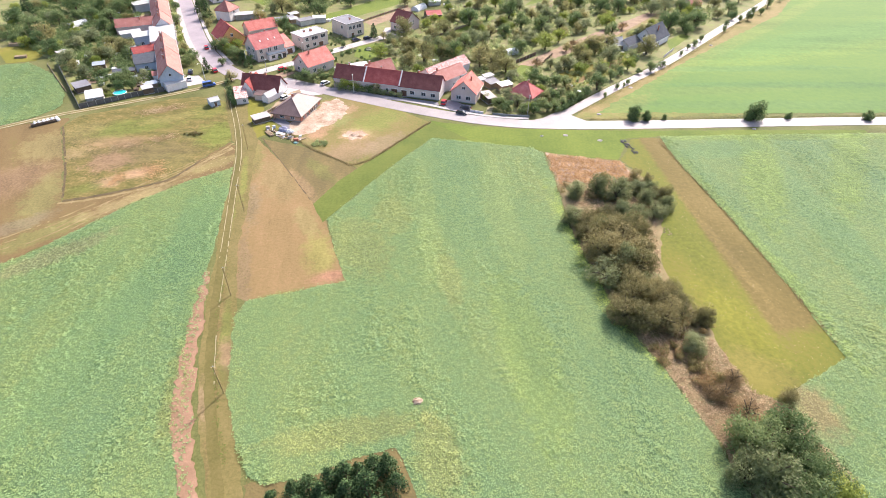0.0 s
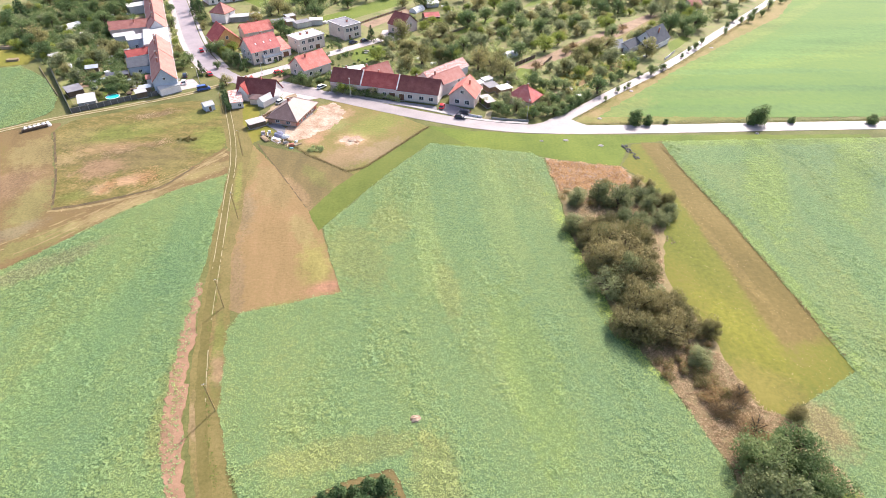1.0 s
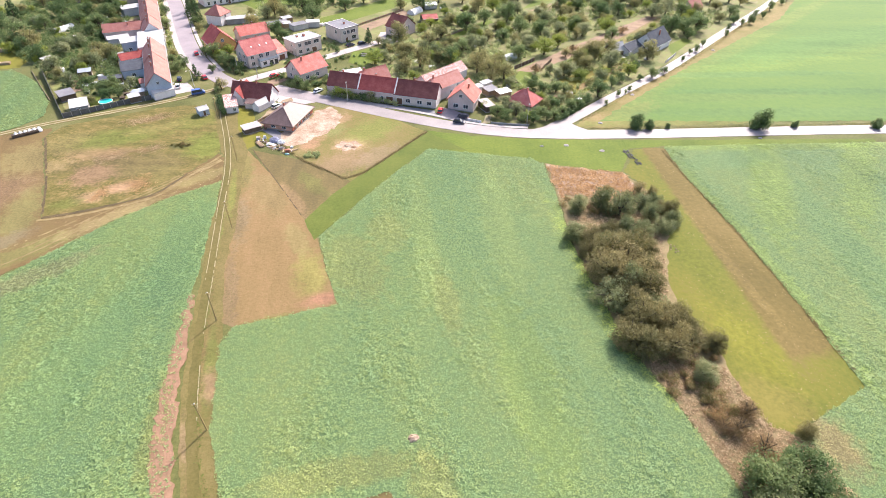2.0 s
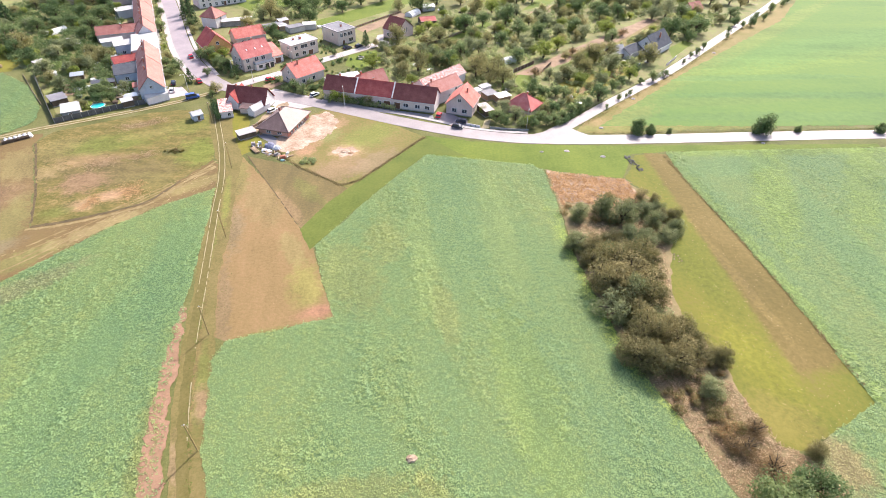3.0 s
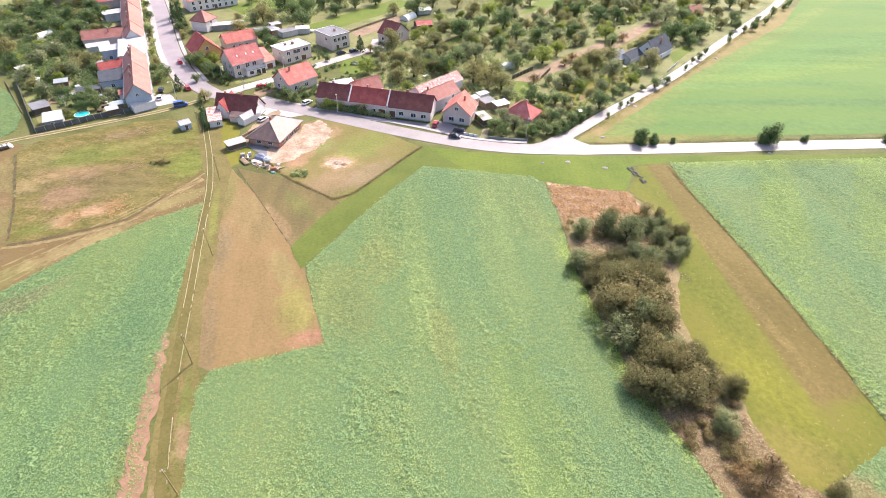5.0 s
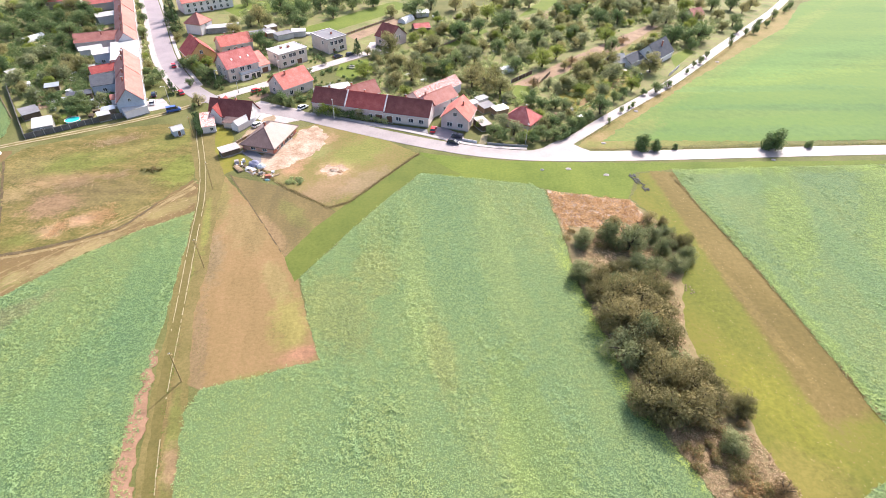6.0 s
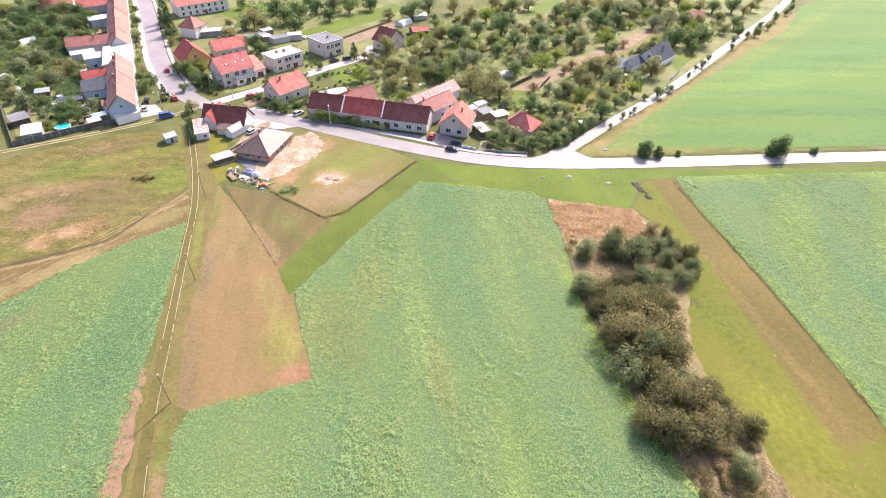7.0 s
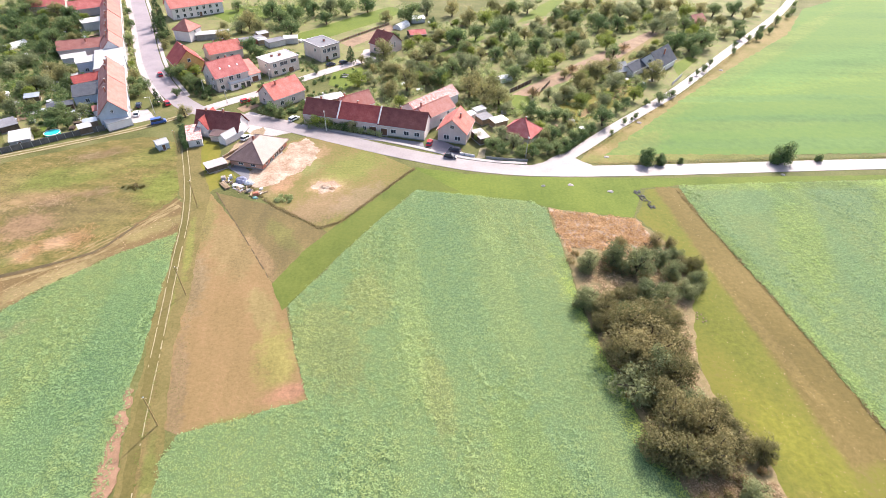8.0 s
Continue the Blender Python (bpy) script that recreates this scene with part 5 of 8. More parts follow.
house("rear wing with a long orange tiled roof", -94.5, 257.5, 36, 14.0, 9.0, 3.6, 6.6, M_ROOF_ORANGE, M_CREAM, over=0.3, wins=[("F", 3, 1.2, 1.1, 1.2), ("F", 6, 1.2, 1.1, 1.2), ("F", 9, 1.2, 1.1, 1.2)], chims=[(4, 5, 6, 7.6), (8, 5, 6, 7.6)], name="house_wing")
house("big white apartment house with a red tiled roof", -132.3, 315.2, 37.9, 26.0, 11.0, 5.8, 10.0, M_ROOF_ORANGE, M_WHITE, over=0.5, wins=[("F", 2.5 + 3.4 * k, z, 1.2, 1.5) for k in range(7) for z in (0.9, 3.5)], doors=[("F", 13.9, 1.4, 2.3)], chims=[(6, 6.5, 8.8, 10.6), (18, 6.5, 8.8, 10.6)])
# the terrace on the west side of the street
TERR = [(-102.3, 199.4, 24.0, 8.4, 5.0, 9.3, M_ROOF_PINK, M_BLUEGREY, "terrace end house with a faded red roof", "gable"),
        (-112.6, 221.1, 18.6, 8.4, 5.2, 9.5, M_ROOF_PINK, M_CREAM, "terrace house with a pale red tiled roof", "gable"),
        (-120.6, 238.2, 22.2, 10.0, 5.6, 5.8, M_FLAT, M_WHITE, "terrace house with a white flat roof", "flat"),
        (-130.3, 258.6, 14.2, 8.2, 4.9, 9.0, M_ROOF_PINK, M_WHITE, "terrace house with a sunlit red roof", "gable"),
        (-136.5, 271.6, 14.6, 8.3, 5.1, 9.3, M_ROOF_PINK, M_CREAM, "terrace house with a weathered red roof", "gable"),
        (-143.0, 285.0, 17.4, 8.5, 4.9, 9.1, M_ROOF_PINK, M_WHITE, "terrace house with pale red tiles", "gable"),
        (-150.6, 301.2, 20.8, 8.5, 5.1, 9.4, M_ROOF_PINK, M_CREAM, "terrace house with a red tiled roof", "gable"),
        (-159.8, 320.2, 22.0, 8.5, 4.9, 9.2, M_ROOF_RED, M_WHITE, "terrace house with red tiles near the top of the street", "gable"),
        (-169.6, 340.4, 24.0, 8.5, 5.1, 9.5, M_ROOF_PINK, M_CREAM, "last visible terrace house with a red roof", "gable")]
for x, y, l, w, he, hr, rf, wl, lab, kd in TERR:
    house(lab, x - 0.45, y - 0.2, 115.3, l - 0.05, w, he, hr, rf, wl, kd, over=0.3, wins=[("F", u, 1.4, 1.2, 1.5) for u in (3.0, 6.5, 10.0)] + [("L", w * 0.5, 5.2, 0.8, 0.8)] * (kd == "gable" and l == 24.0 and y < 210), doors=[("F", 12.6, 1.1, 2.2)], chims=[(l * 0.45, w * 0.62, hr - 1.2, hr + 0.7), (l * 0.8, w * 0.62, hr - 1.2, hr + 0.6)] if kd == "gable" else [(5, 5, he, he + 0.7, 0.6), (12, 6, he, he + 0.6, 0.6)], group="terrace along the street")
# wings behind the terrace
def wing(lab, x, y, th, l, w, he, hr, rf, wl, kd="gable", **kw):
    return house(lab, x, y, th, l, w, he, hr, rf, wl, kd, over=0.2, name="outbuilding", category="outbuilding", **kw)
wing("long rear wing with a red tiled roof", -158.6, 258.6, 23.4, 18.5, 8.6, 3.4, 6.0, M_ROOF_PINK, M_PINKISH, chims=[(11, 3.0, 4.4, 6.6)])


# ---- outbuildings and gardens ----
def hut(lab, x, y, th, l, w, he, hr, rf, wl, kd="gable", over=0.2, **kw):
    return house(lab, x, y, th, l, w, he, hr, rf, wl, kd, over=over, name="shed", category="shed", thick=0.08, **kw)


def between(p, q):
    """Angle in degrees and length from p to q."""
    d = Vector(q) - Vector(p)
    return math.degrees(math.atan2(d.y, d.x)), d.length


wing("flat-roofed rear wing with a white roof", -141.7, 241.8, 32, 17.5, 7.5, 4.4, 4.6, M_FLAT, M_BLUEGREY, "flat", wins=[("F", 3, 1.0, 1.2, 1.2), ("F", 8, 1.0, 1.2, 1.2)], parapet=0.12)
wing("low white-roofed workshop behind the terrace", -152.6, 250.6, 33, 9.0, 5.5, 2.8, 3.0, M_FLAT, M_GREYWALL, "flat")
wing("rear wing with a red-brown roof", -134.1, 224.9, 37, 11.0, 6.0, 3.2, 5.0, M_ROOF_MAROON, M_WHITE, chims=[(8, 3.0, 4.6, 6.0)])
wing("bluish rear wing with a grey sheet roof", -128.2, 212.8, 27, 13.0, 7.0, 3.4, 5.0, M_SLATE, M_BLUEGREY, "shed", wins=[("F", 4, 1.0, 1.2, 1.2)])
wing("rear wing with a white flat roof", -166.0, 294.2, 40, 13.0, 7.5, 3.8, 4.0, M_FLAT, M_GREYWALL, "flat", parapet=0.1)
wing("rear wing with a red roof at the top of the terrace", -182.5, 315, 35, 20.0, 9.0, 3.8, 6.8, M_ROOF_RED, M_PINKISH)
house("white-roofed garage annexe at the terrace end", -107.4, 193.6, 43, 7.6, 2.7, 2.7, 3.1, M_FLAT, M_WHITE, "shed", over=0.1, name="annexe", category="annexe")
hut("large garden shed with a white sheet roof", -131.4, 180.8, 30, 5.6, 7.2, 2.5, 2.9, M_FLAT, M_CONCRETE, "shed", doors=[("F", 2.5, 1.0, 2.0)])
hut("garden shed with a lilac-grey sheet roof", -140.6, 190.6, 44, 5.2, 5.6, 2.2, 2.6, M_FLATGREY, M_DARKWOOD, "shed")
hut("small shed with a white roof by the wall", -115.3, 190.8, 36, 3.7, 3.0, 2.3, 2.6, M_FLAT, M_DARKWOOD, "shed")
hut("second small shed with a pale roof", -115.6, 195.2, 36, 3.6, 2.6, 2.2, 2.5, M_METAL, M_WOOD, "shed")
hut("low shed with a pinkish tile roof", -117.5, 204.4, 27, 6.0, 3.0, 2.2, 2.8, M_ROOF_PINK, M_WHITE, "shed")
hut("low dark shed with a sheet roof", -134.5, 206.5, 27, 8.0, 3.0, 2.0, 2.4, M_SLATE, M_DARKWOOD, "shed")
hut("small tin shed in the gardens", -147.0, 214.5, 25, 4.5, 3.0, 1.9, 2.3, M_METAL, M_DARKWOOD, "shed")
hut("white garden hut with a bluish wall", -86.2, 181.2, 40, 3.4, 3.6, 2.2, 3.0, M_FLAT, M_BLUEGREY, doors=[("F", 1.7, 0.9, 1.8)])
hut("low carport with a white sheet roof", -66.3, 168.2, 38, 5.6, 3.2, 1.9, 2.2, M_PAVE, M_DARKWOOD, "shed", over=0.25)
hut("garden hut with a bright red roof", -11.0, 293.5, 16, 8.0, 7.0, 2.3, 3.6, M_ROOF_RED, M_DARKWOOD)
hut("garden hut with a pale bluish roof", -11.0, 319.0, 20, 7.0, 5.0, 2.3, 3.2, M_METAL, M_GREYWALL)
hut("steep-roofed hut with a white roof and dark wall", 76.6, 249.8, 22, 7.0, 6.0, 2.6, 5.4, M_FLAT, M_DARKWOOD, wins=[("F", 3, 0.9, 1.0, 1.0)])
hut("wooden shed beside the orange-roofed house", 15.9, 188.9, 28, 3.6, 6.0, 2.3, 2.7, M_PAVE, M_DARKWOOD, "shed")
hut("lean-to with a pale sheet roof", 21.8, 200.6, 31, 5.4, 3.4, 2.4, 2.7, M_METAL, M_WOOD, "shed")
hut("low open shelter with a grey roof", 17.5, 203.0, 35, 5.0, 4.0, 2.2, 2.5, M_FLATGREY, M_WOOD, "shed")
hut("shed with a white roof behind the orange house", 12.5, 205.5, 40, 4.2, 2.6, 2.3, 2.6, M_FLAT, M_WHITE, "shed")
hut("small shed with a white roof in the yard", 16.0, 209.8, 40, 4.6, 2.4, 2.3, 2.6, M_FLAT, M_WHITE, "shed")
hut("low garage with a pale flat roof", -69.5, 283.0, 12, 6.5, 5.0, 2.5, 2.7, M_FLAT, M_GREYWALL, "flat")
hut("low garage with a grey roof", -74.5, 277.0, 40, 8.0, 5.0, 2.5, 2.7, M_FLATGREY, M_GREYWALL, "flat")
hut("yard shed with a pale roof", -82.5, 289.5, 40, 5.0, 3.5, 2.2, 2.5, M_FLAT, M_WOOD, "shed")
hut("yard shed with a white roof behind the houses", -80.5, 281.0, 30, 4.0, 3.0, 2.2, 2.5, M_FLAT, M_WOOD, "shed")
hut("long low shed with a white sheet roof", -110.5, 285.3, 20, 15.0, 4.0, 2.5, 2.9, M_FLAT, M_CONCRETE, "shed")
hut("yard shed with a grey sheet roof", -88.5, 277.5, 35, 12.0, 4.0, 2.4, 2.7, M_FLATGREY, M_BRICK, "shed")
hut("small hut in the west gardens", -203.0, 262.0, 20, 5.0, 4.0, 2.2, 3.2, M_ROOF_PINK, M_WOOD)
hut("tilted white-roofed hut at the field's corner", -167.0, 226.0, 60, 4.0, 3.0, 2.2, 2.6, M_FLAT, M_DARKWOOD, "shed")
hut("shed with white roof in the orchard", -141.5, 232.5, 30, 4.0, 3.0, 2.2, 2.6, M_FLAT, M_BLUEGREY, "shed")
house("slate-roofed house with a white gable among trees", 97.1, 254.7, 46.6, 16.4, 10.4, 3.3, 8.2, M_SLATE, M_WHITE, over=0.4, wins=[("L", 5, 1.0, 1.2, 1.3), ("L", 5, 4.4, 1.0, 1.1), ("F", 6, 1.0, 1.2, 1.3)], chims=[(9, 3.0, 6.2, 8.6)])
house("low slate-roofed annexe with a white wall", 84.6, 250.4, 46.6, 13.0, 6.5, 2.6, 4.4, M_SLATE, M_WHITE, "gable", over=0.3, name="annexe", category="annexe")
house("small pinkish house far up among the trees", 138.4, 321.0, 30, 9.0, 8.0, 3.0, 6.0, M_ROOF_PINK, M_PINKISH, over=0.3, wins=[("F", 3, 1.0, 1.1, 1.2), ("F", 6, 1.0, 1.1, 1.2)])
house("house roof at the north end of the gardens", -205.0, 318.0, 20, 16.0, 10.0, 4.0, 7.0, M_ROOF_RED, M_CREAM, over=0.3)


def pane_bridge(p, r, n=9):
    return [(p[0] + r * math.cos(math.pi * i / n), p[1] + r * math.sin(math.pi * i / n)) for i in range(n + 1)]


def tunnel(lab, x, y, th, length, r):
    """A polytunnel: an arched sheet over hoops."""
    t = root("polytunnel", pose(x, y, 0, 0, 0, th), lab, "greenhouse")
    bm = bmesh.new()
    arcs = [[bm.verts.new((u, a, b)) for a, b in pane_bridge((0, 0), r)] for u in (0, length)]
    for i in range(9):
        bm.faces.new((arcs[0][i], arcs[0][i + 1], arcs[1][i + 1], arcs[1][i]))
    bm.faces.new(arcs[0])
    bm.faces.new(list(reversed(arcs[1])))
    part("cover", bm, M_TARP, t)
    for k in range(5):
        bm = bmesh.new()
        pts = pane_bridge((0, 0), r + 0.03)
        for a, b in zip(pts, pts[1:]):
            rod(bm, (length * k / 4, *a), (length * k / 4, *b), 0.04, 0.04, 5)
        part("hoop", bm, M_METAL, t)


tunnel("white arched polytunnel in the west gardens", -187.5, 268.0, 68, 9.5, 2.0)
tunnel("pinkish-white rounded tunnel beside the brown-roofed house", -18.5, 309.0, 60, 9.0, 2.4)
tunnel("small white greenhouse in the gardens", 26.8, 243.8, 30, 6.0, 2.2)

# the pool
pool = root("swimming_pool", pose(-124.6, 191.0, 0, 0, 0, 35), "round turquoise garden pool with a rim", "pool")
bm = bmesh.new()
bmesh.ops.create_cone(bm, cap_ends=True, segments=24, radius1=2.2, radius2=2.3, depth=0.9, matrix=pose(0, 0, 0.45))
part("tub", bm, M_TURQ, pool)
bm = bmesh.new()
for i in range(24):
    a, b = math.tau * i / 24, math.tau * (i + 1) / 24
    rod(bm, (2.35 * math.cos(a), 2.35 * math.sin(a), 0.93), (2.35 * math.cos(b), 2.35 * math.sin(b), 0.93), 0.1, 0.1, 5)
part("rim", bm, M_WHITE, pool)
ring = root("well_ring", pose(-36.2, 246.0, 0), "pale concrete well ring on the lawn", "well")
bm = bmesh.new()
for i in range(20):
    a, b = math.tau * i / 20, math.tau * (i + 1) / 20
    slab(bm, [(1.6 * math.cos(a), 1.6 * math.sin(a), 0), (1.6 * math.cos(b), 1.6 * math.sin(b), 0), (1.25 * math.cos(b), 1.25 * math.sin(b), 0), (1.25 * math.cos(a), 1.25 * math.sin(a), 0)], (0, 0, 0.5))
bmesh.ops.remove_doubles(bm, verts=bm.verts[:], dist=0.001)
seen = {}
for f in bm.faces:
    seen.setdefault(tuple(round(c, 2) for c in f.calc_center_median()), []).append(f)
bmesh.ops.delete(bm, geom=[f for fs in seen.values() if len(fs) > 1 for f in fs], context="FACES_ONLY")
part("ring", bm, M_PAVE, ring)
tank = root("water_tank", pose(-157.3, 219.4, 0), "round white water tank", "tank")
bm = bmesh.new()
bmesh.ops.create_cone(bm, cap_ends=True, segments=16, radius1=1.7, radius2=1.7, depth=1.6, matrix=pose(0, 0, 0.8))
part("body", bm, M_TARP, tank)
bm = bmesh.new()
bmesh.ops.create_cone(bm, cap_ends=True, segments=16, radius1=1.75, radius2=0.2, depth=0.4, matrix=pose(0, 0, 1.8))
part("lid", bm, M_TARP, tank)


def wall_run(name, pts, h, t, material, label, pw=2.5, cap=True):
    """A wall of panels between posts along the points; each panel and post is a part."""
    w = root(name, pose(0, 0, 0), label, "wall")
    for p, q in zip(pts, pts[1:]):
        ang, L = between(p, q)
        n = max(1, round(L / pw))
        m = pose(*p, 0, 0, 0, ang)
        for i in range(n):
            a, b = L * i / n, L * (i + 1) / n
            o = part("panel", box(bmesh.new(), a + 0.1, -t / 2, 0, b - 0.1, t / 2, h * random.uniform(0.96, 1.0)), material, w)
            o.matrix_basis = m
            o = part("post", box(bmesh.new(), a - 0.1, -t / 2 - 0.04, 0, a + 0.1, t / 2 + 0.04, h + 0.08), M_CONCRETE, w)
            o.matrix_basis = m
    return w


# The lane wall's shade is part of its concrete colour.
wall_run("garden_wall", [(-133.1, 178.2), (-126.4, 183.1), (-117.4, 190.2), (-109.3, 195.0)], 1.9, 0.15, M_WALLDARK, "concrete panel wall along the lane, darkened for its shade")
wall_run("garden_wall", [(-133.3, 178.4), (-143.2, 191.2), (-155.6, 207.3), (-166, 221)], 1.8, 0.12, M_WALLDARK, "dark board fence along the garden's edge")
wall_run("board_fence", [(30.5, 232.3), (40.6, 243.1)], 1.7, 0.1, M_DARKWOOD, "dark board fence in the gardens")
wall_run("board_fence", [(43.0, 233.4), (48.2, 243.2)], 1.5, 0.1, M_DARKWOOD, "short dark board fence")
wall_run("yard_wall", [(-65.0, 177.5), (-61.5, 183.4), (-58.3, 189.0)], 1.0, 0.25, M_WOOD, "low yard wall of the old farmhouse", 2.2)
wall_run("yard_wall", [(-61.2, 172.0), (-57.2, 179.5), (-53.6, 187.5)], 0.6, 0.25, M_WOOD, "low timber edging beside the new house", 2.2)
wall_run("garden_fence", [(99.5, 243.8), (103.4, 248.8), (107.6, 254.5)], 1.2, 0.1, M_WHITE, "white garden fence by the slate house", 1.2)
wall_run("garden_fence", [(-44.8, 287.2), (-38.3, 296.3), (-31, 306.2), (-22.8, 317.0)], 1.1, 0.08, M_WOOD, "weathered garden fence beside a bed", 2.0)
wall_run("garden_fence", [(14, 262), (22.5, 272.5), (32, 283.5), (38.5, 291)], 1.2, 0.08, M_WOOD, "weathered slatted garden fence", 2.0)
wall_run("garden_fence", [(-10, 262), (-3, 269), (6, 279.5), (14, 290)], 1.0, 0.08, M_WOOD, "grey garden fence along a path", 2.0)
wall_run("paling", [(-169.4, 219.6), (-156.4, 204.1), (-145.8, 192.0)], 0.6, 0.12, M_WOOD, "low weathered paling at the field edge", 3.0)
wall_run("front_fence", [(8.8, 182.6), (13.8, 180.9)], 0.9, 0.15, M_WHITE, "low white front fence", 1.6)
wall_run("front_fence", [(17.2, 180.4), (24, 179.3), (30.5, 178.9)], 0.8, 0.15, M_CONCRETE, "low front garden wall", 1.6)


# ---- poles and lamps ----
def pole(x, y, h, lean, label, group):
    p = root("utility_pole", pose(x, y, 0, lean[0], lean[1], 0), label, "pole", group)
    part("post", rod(bmesh.new(), (0, 0, -0.4), (0, 0, h), 0.14, 0.10, 10), M_POLE, p)
    part("crossarm", box(bmesh.new(), -0.45, -0.06, h - 0.45, 0.45, 0.06, h - 0.33), M_POLE, p)
    for u in (-0.38, 0.0, 0.38):
        part("insulator", rod(bmesh.new(), (u, 0, h - 0.33 if u else h), (u, 0, h - 0.12 if u else h + 0.18), 0.05, 0.035, 6), M_CONCRETE, p)
    part("cap", rod(bmesh.new(), (0, 0, h), (0, 0, h + 0.05), 0.13, 0.06, 10), M_METAL, p)


for x, y, h, ln in ((-63.9, 151.1, 8.6, (0, 1)), (-54.8, 117.3, 8.3, (0, -1)), (-47.9, 84.6, 8.4, (0, 1.5)), (-40.8, 58.6, 8.1, (0.5, 0)), (-79.8, 180.8, 7.6, (0, 1))):
    pole(x, y, h, ln, "weathered wooden power pole beside the track", "power poles along the track")


def street_lamp(x, y, h, turn, label):
    p = root("street_lamp", pose(x, y, 0, 0, 0, turn), label, "street lamp", "street lamps")
    part("post", rod(bmesh.new(), (0, 0, -0.3), (0, 0, h), 0.13, 0.08, 10), M_CONCPOLE, p)
    part("arm", rod(bmesh.new(), (0, 0, h - 0.1), (0, -1.3, h + 0.25), 0.05, 0.04, 6), M_METAL, p)
    part("lamp_head", box(bmesh.new(), -0.14, -1.9, h + 0.18, 0.14, -1.2, h + 0.34, 0.04), M_FRAME, p)
    part("collar", rod(bmesh.new(), (0, 0, 0), (0, 0, 0.6), 0.18, 0.17, 10), M_CONCRETE, p)


street_lamp(-36.0, 196.2, 8.0, 10, "tall concrete street lamp before the row houses")
street_lamp(30.0, 181.2, 7.6, 0, "concrete street lamp beside the hipped cottage")
street_lamp(-65.0, 237.6, 5.6, 40, "slim street lamp on the access road")
street_lamp(-76.0, 217.8, 5.0, 40, "slim lamp at the corner of the access road")
street_lamp(-98.1, 207.3, 6.6, -30, "grey pole near the parked cars")
street_lamp(-86.0, 224.0, 6.2, 60, "slim street lamp at the bend")


# ---- vehicles ----
def car(x, y, th, paint, label, van=False):
    """A parked car: shaped body, cabin with glass, four wheels with rims, lights."""
    c = root("van" if van else "car", pose(x, y, 0.11, 0, 0, th), label, "van" if van else "car", "parked cars")
    L, W, H = (4.9, 1.9, 1.1) if van else (4.2, 1.7, 0.82)
    bm = bmesh.new()
    prof = [(-L / 2, 0.28), (-L / 2, H * 0.9), (-L / 2 + 0.15, H), (L / 2 - 0.5, H), (L / 2 - 0.05, H * 0.78), (L / 2, 0.3)]
    slab(bm, [(u, -W / 2, z) for u, z in prof], (0, W, 0))
    bmesh.ops.bevel(bm, geom=bm.edges[:], offset=0.06, segments=1, affect="EDGES")
    body = part("body", bm, paint, c)
    top = 1.95 if van else 1.42
    cab = [(-L / 2 + 0.12, H), (-L / 2 + (0.18 if van else 0.55), top), (L / 2 - (1.5 if van else 1.75), top), (L / 2 - (0.75 if van else 1.0), H)]
    bm = bmesh.new()
    a = [[bm.verts.new((u, s * (W / 2 - (0.05 if z == H else 0.16)), z)) for u, z in cab] for s in (-1, 1)]
    bm.faces.new(a[0])
    bm.faces.new(list(reversed(a[1])))
    for i in range(4):
        j = (i + 1) % 4
        bm.faces.new((a[0][j], a[0][i], a[1][i], a[1][j]))
    part("glass", bm, M_GLASS, c, "dark car windows")
    u0, u1 = cab[1][0], cab[2][0]
    part("roof", box(bmesh.new(), u0 - 0.03, -W / 2 + 0.15, top - 0.03, u1 + 0.03, W / 2 - 0.15, top + 0.05, 0.03), paint, c)
    for u in (-L / 2 + 0.75, L / 2 - 0.8):
        for s in (-1, 1):
            w = part("wheel", rod(bmesh.new(), (u, s * (W / 2 - 0.12), 0.31), (u, s * (W / 2 + 0.04), 0.31), 0.31, 0.31, 14), M_TYRE, c)
            part("rim", rod(bmesh.new(), (u, s * (W / 2 + 0.03), 0.31), (u, s * (W / 2 + 0.06), 0.31), 0.18, 0.16, 10), M_METAL, w)
    for s in (-0.6, 0.6):
        part("headlight", box(bmesh.new(), L / 2 - 0.06, s - 0.17, 0.55, L / 2 + 0.02, s + 0.17, 0.68), M_FRAME, c)
        part("tail_light", box(bmesh.new(), -L / 2 - 0.02, s - 0.12, 0.6, -L / 2 + 0.05, s + 0.12, 0.78), M_RED_PAINT, c)


car(-110.3, 242.8, 120, M_RED_PAINT, "red car parked on the street")
car(-97.1, 215.8, 125, M_RED_PAINT, "red car parked at the bend")
car(-94.0, 200.6, 30, M_BLUE_PAINT, "blue van parked beside the lane", True)
car(-104.1, 206.6, 110, M_WHITE_PAINT, "white car parked beside the terrace")
car(-69.3, 218.8, 40, M_RED_PAINT, "red car on the access road")
car(-48.8, 204.9, 55, M_WHITE_PAINT, "white car parked beside the row houses")
car(-61.4, 190.4, 60, M_WHITE_PAINT, "white car beside the old farmhouse")
car(-0.9, 189.2, 80, M_RED_PAINT, "red car parked beside the white gable")
car(5.8, 180.4, -16, M_DARK_PAINT, "dark car parked at the roadside")
car(7.3, 184.6, 160, M_DARK_PAINT, "dark car parked before the orange-roofed house")
car(-38.8, 260.4, 44, M_DARK_PAINT, "dark car before the grey cube house")
car(-43.8, 257.6, 44, M_DARK_PAINT, "dark car beside the drive")
car(-106.3, 213.5, 110, M_DARK_PAINT, "dark car behind the white car")


